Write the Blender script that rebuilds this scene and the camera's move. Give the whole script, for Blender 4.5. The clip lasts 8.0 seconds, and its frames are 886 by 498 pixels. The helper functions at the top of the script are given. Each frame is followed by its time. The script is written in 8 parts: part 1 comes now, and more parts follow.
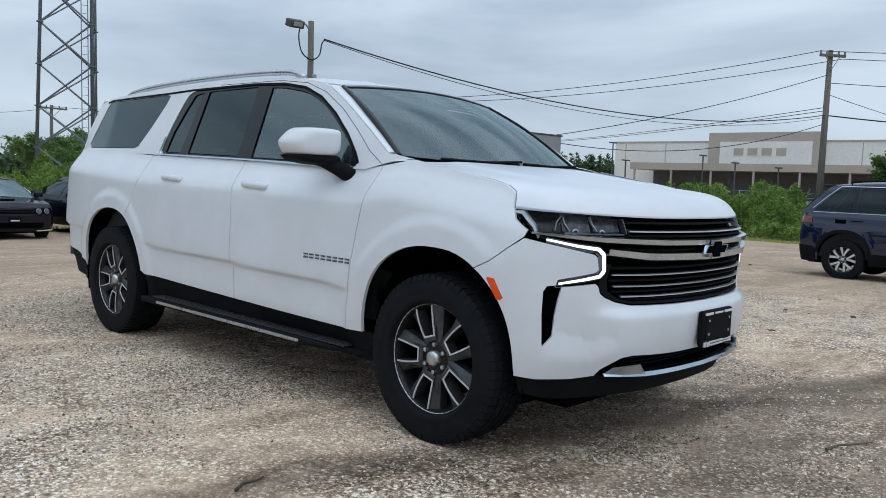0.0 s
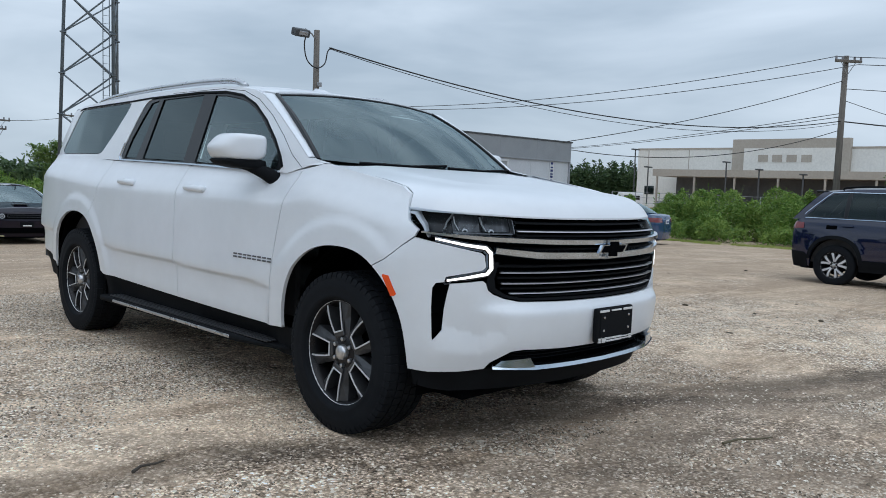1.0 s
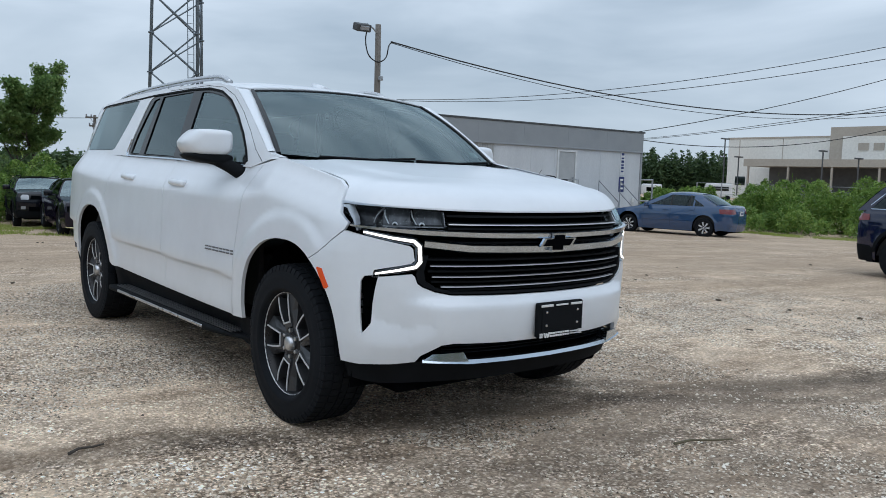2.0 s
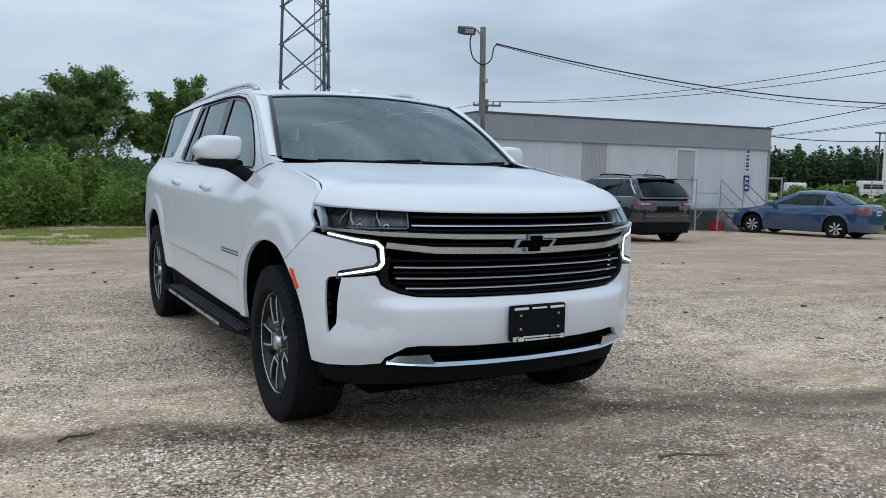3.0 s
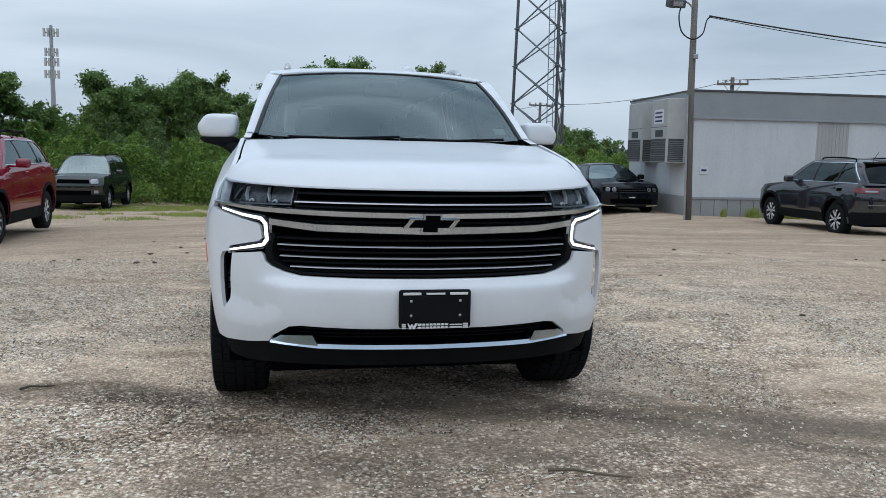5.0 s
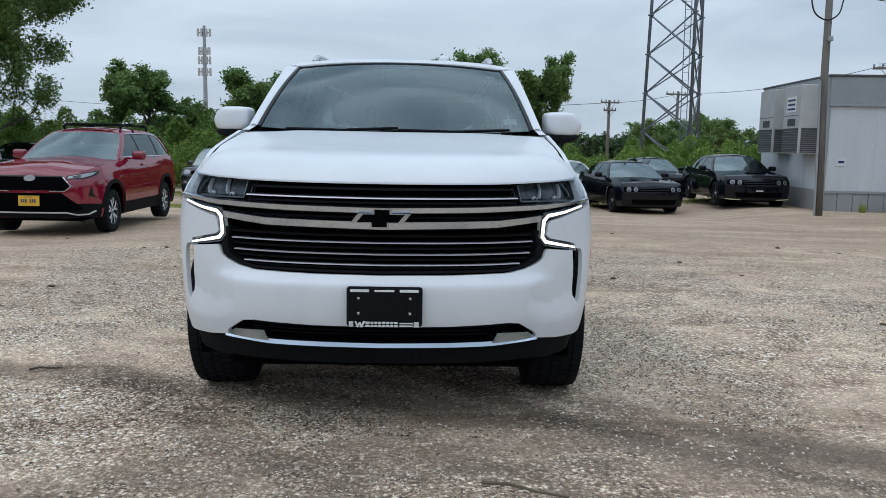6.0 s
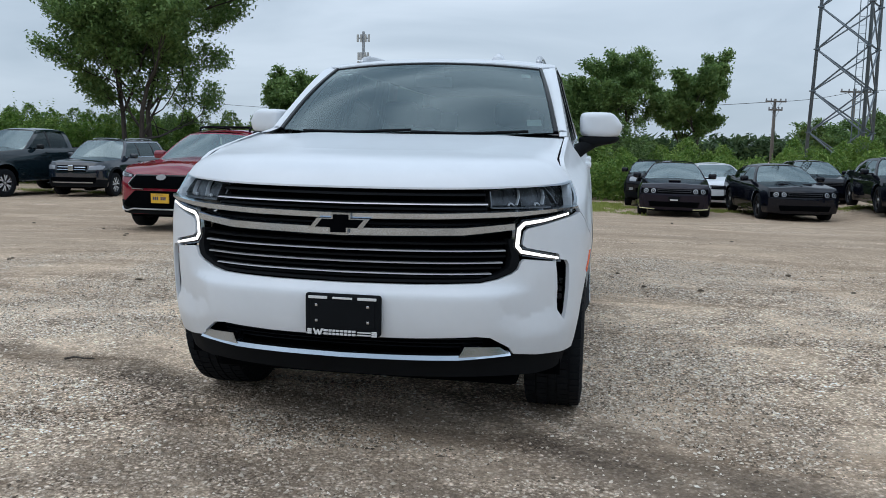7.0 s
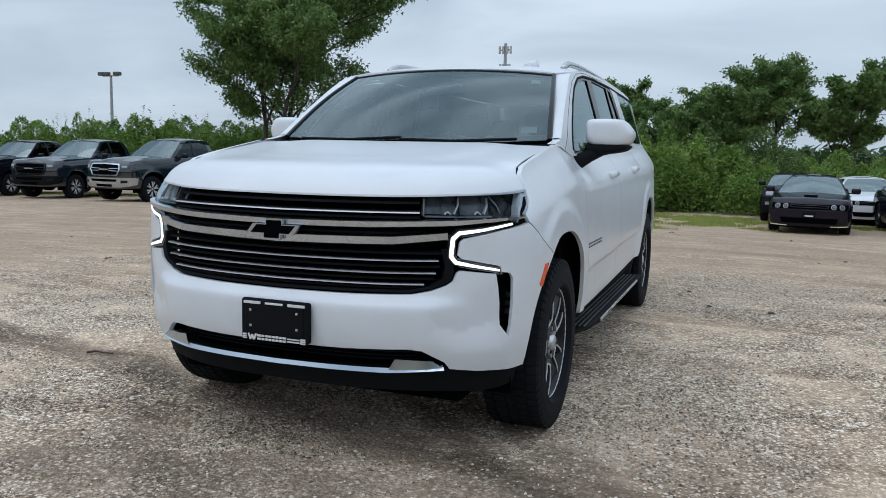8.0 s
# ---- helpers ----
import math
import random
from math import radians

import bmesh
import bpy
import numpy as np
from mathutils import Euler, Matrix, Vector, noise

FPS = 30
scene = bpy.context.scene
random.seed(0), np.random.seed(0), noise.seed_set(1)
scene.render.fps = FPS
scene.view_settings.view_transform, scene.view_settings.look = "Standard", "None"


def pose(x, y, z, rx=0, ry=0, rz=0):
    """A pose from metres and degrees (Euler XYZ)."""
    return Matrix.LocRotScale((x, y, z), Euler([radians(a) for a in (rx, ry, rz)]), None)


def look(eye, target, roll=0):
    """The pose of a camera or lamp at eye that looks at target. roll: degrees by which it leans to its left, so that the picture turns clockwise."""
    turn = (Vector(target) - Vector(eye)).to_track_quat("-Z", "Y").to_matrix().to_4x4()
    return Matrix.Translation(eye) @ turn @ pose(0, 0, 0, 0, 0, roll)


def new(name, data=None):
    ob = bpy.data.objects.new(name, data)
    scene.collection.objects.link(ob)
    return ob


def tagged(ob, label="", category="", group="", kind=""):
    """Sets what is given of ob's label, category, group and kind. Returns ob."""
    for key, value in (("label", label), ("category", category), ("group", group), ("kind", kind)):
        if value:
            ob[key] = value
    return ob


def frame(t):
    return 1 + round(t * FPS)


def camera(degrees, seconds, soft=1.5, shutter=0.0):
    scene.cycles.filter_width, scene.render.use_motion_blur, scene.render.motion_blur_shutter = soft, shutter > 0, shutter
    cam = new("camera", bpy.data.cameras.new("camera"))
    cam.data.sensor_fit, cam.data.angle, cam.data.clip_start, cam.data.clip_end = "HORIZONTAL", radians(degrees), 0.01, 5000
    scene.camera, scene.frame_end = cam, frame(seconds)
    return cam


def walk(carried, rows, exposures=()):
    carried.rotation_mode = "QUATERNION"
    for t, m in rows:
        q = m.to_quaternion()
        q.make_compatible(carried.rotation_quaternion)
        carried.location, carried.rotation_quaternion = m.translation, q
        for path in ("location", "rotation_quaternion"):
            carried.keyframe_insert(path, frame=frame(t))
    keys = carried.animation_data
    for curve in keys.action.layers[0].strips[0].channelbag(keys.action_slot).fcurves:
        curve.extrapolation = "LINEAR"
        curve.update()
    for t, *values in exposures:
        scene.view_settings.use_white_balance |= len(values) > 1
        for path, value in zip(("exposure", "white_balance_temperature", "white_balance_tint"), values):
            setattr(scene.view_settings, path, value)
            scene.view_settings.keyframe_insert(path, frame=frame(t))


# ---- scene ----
cam = camera(58.2, 8.0, soft=0.9)
PATH = [
    (0, (-3.707, -2.59, 1.253), (-2.248, -1.232, 1.085), 2.3),
    (0.5, (-3.608, -2.871, 1.246), (-2.16, -1.502, 1.067), 2.3),
    (1, (-3.435, -3.147, 1.254), (-2.019, -1.742, 1.101), 2.3),
    (1.5, (-3.168, -3.377, 1.27), (-1.805, -1.922, 1.112), 2.1),
    (1.7, (-3.07, -3.475, 1.285), (-1.744, -1.988, 1.113), 2.1),
    (2.8, (-2.372, -3.956, 1.282), (-1.343, -2.25, 1.107), 1.2),
    (3, (-2.241, -4.024, 1.296), (-1.263, -2.29, 1.113), 1.1),
    (3.5, (-1.867, -4.25, 1.298), (-1.04, -2.44, 1.106), 1.1),
    (4, (-1.466, -4.321, 1.268), (-0.772, -2.456, 1.064), 1.3),
    (4.5, (-1.068, -4.366, 1.281), (-0.519, -2.454, 1.075), 1.3),
    (4.7, (-0.875, -4.39, 1.281), (-0.394, -2.461, 1.057), 1.3),
    (5.8, (0.011, -4.309, 1.3), (0.123, -2.327, 1.056), 1.0),
    (6, (0.205, -4.3, 1.299), (0.241, -2.318, 1.038), 1.0),
    (6.5, (0.619, -4.215, 1.298), (0.465, -2.238, 1.037), 0.9),
    (7, (0.999, -4.056, 1.316), (0.644, -2.106, 1.052), 1.0),
    (7.5, (1.454, -3.929, 1.319), (0.927, -2.019, 1.05), 1.1),
    (8, (1.808, -3.723, 1.312), (1.1, -1.868, 1.069), 1.2),
]
walk(cam, [(t, look(eye, target, roll)) for t, eye, target, roll in PATH], exposures=[(0.0, 0.07, 6250, 10.0)])

# ---- sky and light: an overcast day ----
world = bpy.data.worlds.new("world")
scene.world = world
world.use_nodes = True
wn, wl = world.node_tree.nodes, world.node_tree.links
wn.clear()
w_out = wn.new("ShaderNodeOutputWorld")
w_bg = wn.new("ShaderNodeBackground")
w_sky = wn.new("ShaderNodeTexSky")
w_sky.sky_type = "NISHITA"
w_sky.sun_disc = False
w_sky.sun_elevation, w_sky.sun_rotation = radians(58), radians(200)
w_dim = wn.new("ShaderNodeVectorMath")
w_dim.operation = "SCALE"
w_dim.inputs["Scale"].default_value = 0.09
w_co = wn.new("ShaderNodeTexCoord")
w_map = wn.new("ShaderNodeMapping")
w_map.inputs["Scale"].default_value = (1.0, 1.0, 4.2)
w_noise = wn.new("ShaderNodeTexNoise")
w_noise.inputs["Scale"].default_value = 2.1
w_noise.inputs["Detail"].default_value = 5.0
w_noise.inputs["Roughness"].default_value = 0.5
w_noise.inputs["Distortion"].default_value = 0.5
w_ramp = wn.new("ShaderNodeValToRGB")
w_ramp.color_ramp.elements[0].position, w_ramp.color_ramp.elements[0].color = 0.34, (0.31, 0.39, 0.47, 1)
w_ramp.color_ramp.elements[1].position, w_ramp.color_ramp.elements[1].color = 0.66, (0.69, 0.775, 0.86, 1)
w_sep = wn.new("ShaderNodeSeparateXYZ")
w_hor = wn.new("ShaderNodeMapRange")
w_hor.inputs["From Min"].default_value, w_hor.inputs["From Max"].default_value = 0.02, 0.42
w_hor.inputs["To Min"].default_value, w_hor.inputs["To Max"].default_value = 0.5, 0.0
w_pale = wn.new("ShaderNodeMixRGB")
w_pale.inputs["Color2"].default_value = (0.60, 0.70, 0.80, 1)
w_mix = wn.new("ShaderNodeMixRGB")
w_mix.inputs["Fac"].default_value = 0.9
wl.new(w_co.outputs["Generated"], w_map.inputs["Vector"])
wl.new(w_map.outputs["Vector"], w_noise.inputs["Vector"])
wl.new(w_noise.outputs["Fac"], w_ramp.inputs["Fac"])
wl.new(w_co.outputs["Generated"], w_sep.inputs["Vector"])
wl.new(w_sep.outputs["Z"], w_hor.inputs["Value"])
wl.new(w_hor.outputs["Result"], w_pale.inputs["Fac"])
wl.new(w_ramp.outputs["Color"], w_pale.inputs["Color1"])
wl.new(w_sky.outputs["Color"], w_dim.inputs["Vector"])
wl.new(w_dim.outputs["Vector"], w_mix.inputs["Color1"])
wl.new(w_pale.outputs["Color"], w_mix.inputs["Color2"])
wl.new(w_mix.outputs["Color"], w_bg.inputs["Color"])
# an overcast dome: brighter overhead than along the horizon
w_dome = wn.new("ShaderNodeMapRange")
w_dome.inputs["From Min"].default_value, w_dome.inputs["From Max"].default_value = 0.12, 1.0
w_dome.inputs["To Min"].default_value, w_dome.inputs["To Max"].default_value = 0.985, 1.78
wl.new(w_sep.outputs["Z"], w_dome.inputs["Value"])
wl.new(w_dome.outputs["Result"], w_bg.inputs["Strength"])
wl.new(w_bg.outputs["Background"], w_out.inputs["Surface"])

sun = new("sun", bpy.data.lights.new("sun", "SUN"))
sun.data.energy, sun.data.angle, sun.data.color = 0.60, radians(70), (1.0, 0.97, 0.93)
sun.matrix_world = look((-6, -10, 22), (0, 0, 0))

# ---- materials ----
def shader(name, rough=0.5, metal=0.0, base=(0.5, 0.5, 0.5), coat=0.0, spec=0.5):
    m = bpy.data.materials.new(name)
    m.use_nodes = True
    b = m.node_tree.nodes["Principled BSDF"]
    b.inputs["Base Color"].default_value = (*base, 1)
    b.inputs["Roughness"].default_value, b.inputs["Metallic"].default_value = rough, metal
    b.inputs["Coat Weight"].default_value, b.inputs["Coat Roughness"].default_value = coat, 0.04
    b.inputs["Specular IOR Level"].default_value = spec
    return m, m.node_tree.nodes, m.node_tree.links, b


def coords(n, l, scale=(1, 1, 1), kind="Object"):
    co, mp = n.new("ShaderNodeTexCoord"), n.new("ShaderNodeMapping")
    mp.inputs["Scale"].default_value = scale
    l.new(co.outputs[kind], mp.inputs["Vector"])
    return mp.outputs["Vector"]


def noise_tex(n, l, vec, scale, detail=4, rough=0.55, distort=0.0):
    t = n.new("ShaderNodeTexNoise")
    t.inputs["Scale"].default_value, t.inputs["Detail"].default_value = scale, detail
    t.inputs["Roughness"].default_value, t.inputs["Distortion"].default_value = rough, distort
    l.new(vec, t.inputs["Vector"])
    return t.outputs["Fac"]


def ramp(n, l, fac, stops):
    r = n.new("ShaderNodeValToRGB")
    while len(r.color_ramp.elements) < len(stops):
        r.color_ramp.elements.new(0.5)
    for e, (p, c) in zip(r.color_ramp.elements, stops):
        e.position, e.color = p, (*c, 1) if len(c) == 3 else c
    l.new(fac, r.inputs["Fac"])
    return r.outputs["Color"]


def mixed(n, l, a, b, fac, blend="MIX"):
    m = n.new("ShaderNodeMixRGB")
    m.blend_type = blend
    for key, v in (("Fac", fac), ("Color1", a), ("Color2", b)):
        if isinstance(v, (int, float)):
            m.inputs[key].default_value = v
        elif isinstance(v, tuple):
            m.inputs[key].default_value = (*v, 1)
        else:
            l.new(v, m.inputs[key])
    return m.outputs["Color"]


def bumped(n, l, b, height, strength, dist):
    k = n.new("ShaderNodeBump")
    k.inputs["Strength"].default_value, k.inputs["Distance"].default_value = strength, dist
    l.new(height, k.inputs["Height"])
    l.new(k.outputs["Normal"], b.inputs["Normal"])


def paint(name, base, coat=1.0, rough=0.35, metal=0.0, dirt=0.25, spec=0.5, haze=0.03, coat_ior=1.5):
    """Car paint under clear coat, with a thin uneven film of road dust."""
    m, n, l, b = shader(name, rough, metal, base, coat, spec)
    b.inputs["Coat IOR"].default_value = coat_ior
    v = coords(n, l)
    f = noise_tex(n, l, v, 3.0, 6, 0.65)
    dusty = tuple(c * (1 - dirt * 0.3) + (0.02 + 0.10 * c) * dirt * 0.3 for c in base)
    l.new(ramp(n, l, f, [(0.35, base), (0.75, dusty)]), b.inputs["Base Color"])
    r = n.new("ShaderNodeMapRange")
    r.inputs["To Min"].default_value, r.inputs["To Max"].default_value = haze, haze + 0.14 * dirt
    l.new(noise_tex(n, l, v, 7.0, 5), r.inputs["Value"])
    l.new(r.outputs["Result"], b.inputs["Coat Roughness"])
    return m


def mottled(name, c1, c2, scale=8.0, rough=0.6, metal=0.0, bump=0.0, fine=120.0, stretch=(1, 1, 1), coat=0.0, spec=0.4):
    """Two-tone surface: broad mottling, fine grain and a little relief."""
    m, n, l, b = shader(name, rough, metal, c1, coat, spec)
    v = coords(n, l, stretch)
    broad, grain = noise_tex(n, l, v, scale, 5, 0.6), noise_tex(n, l, v, fine, 3, 0.6)
    c = ramp(n, l, broad, [(0.3, c1), (0.72, c2)])
    g = ramp(n, l, grain, [(0.25, (0.72, 0.72, 0.72)), (0.75, (1.0, 1.0, 1.0))])
    l.new(mixed(n, l, c, g, 0.6, "MULTIPLY"), b.inputs["Base Color"])
    r = n.new("ShaderNodeMapRange")
    r.inputs["To Min"].default_value, r.inputs["To Max"].default_value = max(0.02, rough - 0.12), min(1, rough + 0.12)
    l.new(broad, r.inputs["Value"])
    l.new(r.outputs["Result"], b.inputs["Roughness"])
    if bump:
        bumped(n, l, b, grain, 0.6, bump)
    return m


def glass(name, tint, gloss=0.02, ior=1.6):
    """Window glass: tinted light through it, and a mirror sheen by the angle."""
    m = bpy.data.materials.new(name)
    m.use_nodes = True
    n, l = m.node_tree.nodes, m.node_tree.links
    n.clear()
    out, mx, tr, gl, fr = (n.new(k) for k in ("ShaderNodeOutputMaterial", "ShaderNodeMixShader", "ShaderNodeBsdfTransparent", "ShaderNodeBsdfGlossy", "ShaderNodeFresnel"))
    tr.inputs["Color"].default_value = (*tint, 1)
    gl.inputs["Roughness"].default_value = gloss
    gl.inputs["Color"].default_value = (0.80, 0.95, 0.97, 1)
    fr.inputs["IOR"].default_value = ior
    l.new(fr.outputs["Fac"], mx.inputs["Fac"])
    l.new(tr.outputs["BSDF"], mx.inputs[1])
    l.new(gl.outputs["BSDF"], mx.inputs[2])
    l.new(mx.outputs["Shader"], out.inputs["Surface"])
    return m


def glowing(name, color, strength):
    m, n, l, b = shader(name, 0.3, 0, color)
    b.inputs["Emission Color"].default_value = (*color, 1)
    b.inputs["Emission Strength"].default_value = strength
    return m


def foliage(name, dark, mid, light, through_light=0.35):
    """Leaves: each leaf a shade of its own, drifts of tone over metres, some light through the blade."""
    m = bpy.data.materials.new(name)
    m.use_nodes = True
    n, l = m.node_tree.nodes, m.node_tree.links
    n.clear()
    out, mx, tr = n.new("ShaderNodeOutputMaterial"), n.new("ShaderNodeMixShader"), n.new("ShaderNodeBsdfTranslucent")
    b = n.new("ShaderNodeBsdfPrincipled")
    b.inputs["Roughness"].default_value, b.inputs["Specular IOR Level"].default_value = 0.55, 0.3
    g = n.new("ShaderNodeNewGeometry")
    drift = noise_tex(n, l, coords(n, l), 0.42, 4, 0.65)
    a = n.new("ShaderNodeMath")
    a.operation = "MULTIPLY_ADD"
    a.inputs[1].default_value = 0.45
    l.new(g.outputs["Random Per Island"], a.inputs[0])
    s = n.new("ShaderNodeMath")
    s.operation = "MULTIPLY"
    s.inputs[1].default_value = 0.75
    l.new(drift, s.inputs[0])
    l.new(s.outputs[0], a.inputs[2])
    c = ramp(n, l, a.outputs[0], [(0.15, dark), (0.5, mid), (0.9, light)])
    l.new(c, b.inputs["Base Color"])
    l.new(c, tr.inputs["Color"])
    mx.inputs["Fac"].default_value = through_light
    l.new(b.outputs["BSDF"], mx.inputs[1])
    l.new(tr.outputs["BSDF"], mx.inputs[2])
    l.new(mx.outputs["Shader"], out.inputs["Surface"])
    return m


M = {
    "white": paint("white_paint", (0.735, 0.765, 0.805), coat=0.45, dirt=0.3, haze=0.11),
    "black_gloss": paint("black_gloss", (0.004, 0.005, 0.007), coat=0.3, dirt=0.2, spec=0.2),
    "trim": mottled("black_plastic", (0.0042, 0.0052, 0.0068), (0.0078, 0.0093, 0.0115), 6, 0.75, bump=0.0006, fine=500, spec=0.12),
    # near-black: shade inside openings, wells and undersides is put into the colour
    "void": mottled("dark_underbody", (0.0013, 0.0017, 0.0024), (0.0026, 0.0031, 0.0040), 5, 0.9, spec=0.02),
    "chrome": shader("chrome", 0.16, 1.0, (0.54, 0.60, 0.67))[0],
    "slat_bright": shader("bright_slat_edge", 0.3, 0.6, (0.52, 0.52, 0.53))[0],
    "satin": mottled("satin_metal", (0.55, 0.56, 0.58), (0.66, 0.67, 0.69), 4, 0.28, 1.0, fine=300),
    "rim_dark": mottled("rim_dark_grey", (0.035, 0.036, 0.040), (0.055, 0.056, 0.060), 9, 0.35, 0.6),
    "rim_silver": mottled("rim_silver", (0.55, 0.56, 0.58), (0.68, 0.69, 0.71), 7, 0.3, 0.9),
    "rim_bright": mottled("machined_rim_edge", (0.62, 0.63, 0.65), (0.74, 0.75, 0.77), 7, 0.35, 0.2),
    "rim_facet": mottled("rim_dark_facet", (0.060, 0.062, 0.067), (0.090, 0.093, 0.099), 9, 0.36, 0.5),
    "rim_mid": mottled("rim_machined_grey", (0.15, 0.154, 0.160), (0.23, 0.235, 0.242), 9, 0.3, 0.9),
    "rim_black": mottled("rim_black", (0.012, 0.012, 0.014), (0.022, 0.022, 0.024), 7, 0.3, 0.4),
    "tyre": mottled("tyre_rubber", (0.0066, 0.0080, 0.0106), (0.0125, 0.0146, 0.0178), 11, 0.75, bump=0.0008, fine=420, spec=0.12),
    "glass": glass("windscreen_glass", (0.52, 0.64, 0.62), ior=2.3),
    "glass_dark": glass("privacy_glass", (0.05, 0.055, 0.06)),
    "glass_rear": glass("rear_privacy_glass", (0.04, 0.045, 0.05), ior=1.32),
    "glass_clear": glass("lamp_glass", (0.82, 0.85, 0.88), ior=1.12),
    "seat": mottled("black_upholstery", (0.02, 0.02, 0.022), (0.04, 0.04, 0.042), 14, 0.7),
    "lamp_black": mottled("lamp_housing_black", (0.012, 0.012, 0.014), (0.03, 0.03, 0.033), 12, 0.25),
    "lamp_grey": mottled("lamp_reflector_grey", (0.035, 0.038, 0.042), (0.15, 0.157, 0.168), 9, 0.3, 0.3, fine=60, stretch=(3, 3, 0.3)),
    "drl": glowing("lit_daytime_lamp", (1.0, 0.97, 0.93), 1.15),
    "amber": shader("amber_reflector", 0.25, 0, (0.80, 0.075, 0.004), 0.25)[0],
    "red_lens": shader("red_tail_lens", 0.15, 0, (0.15, 0.008, 0.012), 0.6)[0],
    "clear_lens": shader("clear_lamp_lens", 0.12, 0.25, (0.28, 0.30, 0.33), 0.9)[0],
    "bar_white": mottled("white_print", (0.72, 0.72, 0.72), (0.80, 0.80, 0.80), 20, 0.5),
    "letter_dark": shader("badge_dark_metal", 0.3, 0.7, (0.10, 0.10, 0.11))[0],
    "plate_yellow": mottled("gold_plate", (0.75, 0.42, 0.03), (0.80, 0.48, 0.05), 8, 0.45),
    "plate_white": mottled("white_plate", (0.62, 0.64, 0.66), (0.72, 0.73, 0.74), 8, 0.45),
    "ink_blue": mottled("blue_ink", (0.02, 0.03, 0.13), (0.03, 0.05, 0.18), 8, 0.5),
    "sticker": mottled("paper_sticker", (0.70, 0.71, 0.70), (0.80, 0.80, 0.79), 15, 0.6),
}

# ---- mesh helpers ----
from mathutils.geometry import delaunay_2d_cdt as cdt

def link(name, me, material, parent=None, label=""):
    if material:
        me.materials.append(material)
    ob = new(name, me)
    if parent is not None:
        ob.parent = parent
    if label:
        ob["label"] = label
    return ob


def part(name, bm, material, parent, label="", smooth=False):
    me = bpy.data.meshes.new(name)
    bm.to_mesh(me)
    bm.free()
    if smooth:
        me.polygons.foreach_set("use_smooth", [True] * len(me.polygons))
    return link(name, me, material, parent, label)


def raw(name, verts, faces, material, parent=None, label="", smooth=False):
    me = bpy.data.meshes.new(name)
    me.from_pydata([tuple(map(float, v)) for v in verts], [], faces)
    if smooth:
        me.polygons.foreach_set("use_smooth", [True] * len(me.polygons))
    return link(name, me, material, parent, label)


def empty(name, m, label, category, group="", kind=""):
    ob = new(name)
    ob.matrix_world = m
    ob.empty_display_size = 0.2
    return tagged(ob, label, category, group, kind)


def add_box(bm, lo, hi, bevel=0.0, segs=2, m=None):
    c, d = (Vector(lo) + Vector(hi)) / 2, Vector(hi) - Vector(lo)
    r = bmesh.ops.create_cube(bm, size=1)
    vs = r["verts"]
    bmesh.ops.transform(bm, matrix=Matrix.Translation(c) @ Matrix.Diagonal((*d, 1)), verts=vs)
    if bevel:
        es = {e for v in vs for e in v.link_edges}
        out = bmesh.ops.bevel(bm, geom=list(es), offset=min(bevel, min(d) * 0.45), segments=segs, profile=0.5, affect="EDGES")
        vs = list({v for f in out["faces"] for v in f.verts} | {v for v in vs if v.is_valid})
    if m is not None:
        bmesh.ops.transform(bm, matrix=m, verts=[v for v in vs if v.is_valid])
    return vs


def boxed(lo, hi, bevel=0.0, segs=2, m=None):
    bm = bmesh.new()
    add_box(bm, lo, hi, bevel, segs, m)
    return bm


def add_tube(bm, pts, r0, r1=None, sides=8, caps=True):
    """A round bar through the points, tapering from r0 to r1."""
    r1 = r0 if r1 is None else r1
    pts = [Vector(p) for p in pts]
    rings, up = [], None
    for i, p in enumerate(pts):
        d = (pts[min(i + 1, len(pts) - 1)] - pts[max(i - 1, 0)]).normalized()
        a = d.orthogonal().normalized() if up is None else (up - d * up.dot(d)).normalized()
        up = a
        b, r = d.cross(a), r0 + (r1 - r0) * i / max(1, len(pts) - 1)
        rings.append([bm.verts.new(p + (a * math.cos(q) + b * math.sin(q)) * r) for q in (2 * math.pi * k / sides for k in range(sides))])
    for u, v in zip(rings, rings[1:]):
        for k in range(sides):
            bm.faces.new((u[k], u[(k + 1) % sides], v[(k + 1) % sides], v[k]))
    if caps:
        bm.faces.new(rings[0][::-1])
        bm.faces.new(rings[-1])


def tubed(pts, r0, r1=None, sides=8):
    bm = bmesh.new()
    add_tube(bm, pts, r0, r1, sides)
    return bm


def lathe(profile, sides=48, axis="x"):
    """Turns a profile of (along, radius) round the x axis."""
    bm = bmesh.new()
    rings = [[bm.verts.new((a, r * math.cos(q), r * math.sin(q))) for q in (2 * math.pi * k / sides for k in range(sides))] for a, r in profile]
    for u, v in zip(rings, rings[1:]):
        for k in range(sides):
            bm.faces.new((u[k], v[k], v[(k + 1) % sides], u[(k + 1) % sides]))
    bmesh.ops.recalc_face_normals(bm, faces=bm.faces)
    return bm


def prism(poly, lo, hi, plane="xz"):
    """A flat outline given depth. plane xz: depth along y; yz: along x; xy: along z."""
    bm = bmesh.new()
    at = {"xz": lambda a, b, d: (a, d, b), "yz": lambda a, b, d: (d, a, b), "xy": lambda a, b, d: (a, b, d)}[plane]
    v0, v1 = [bm.verts.new(at(a, b, lo)) for a, b in poly], [bm.verts.new(at(a, b, hi)) for a, b in poly]
    bm.faces.new(v0)
    bm.faces.new(v1[::-1])
    for i in range(len(poly)):
        j = (i + 1) % len(poly)
        bm.faces.new((v0[i], v1[i], v1[j], v0[j]))
    bmesh.ops.recalc_face_normals(bm, faces=bm.faces)
    return bm


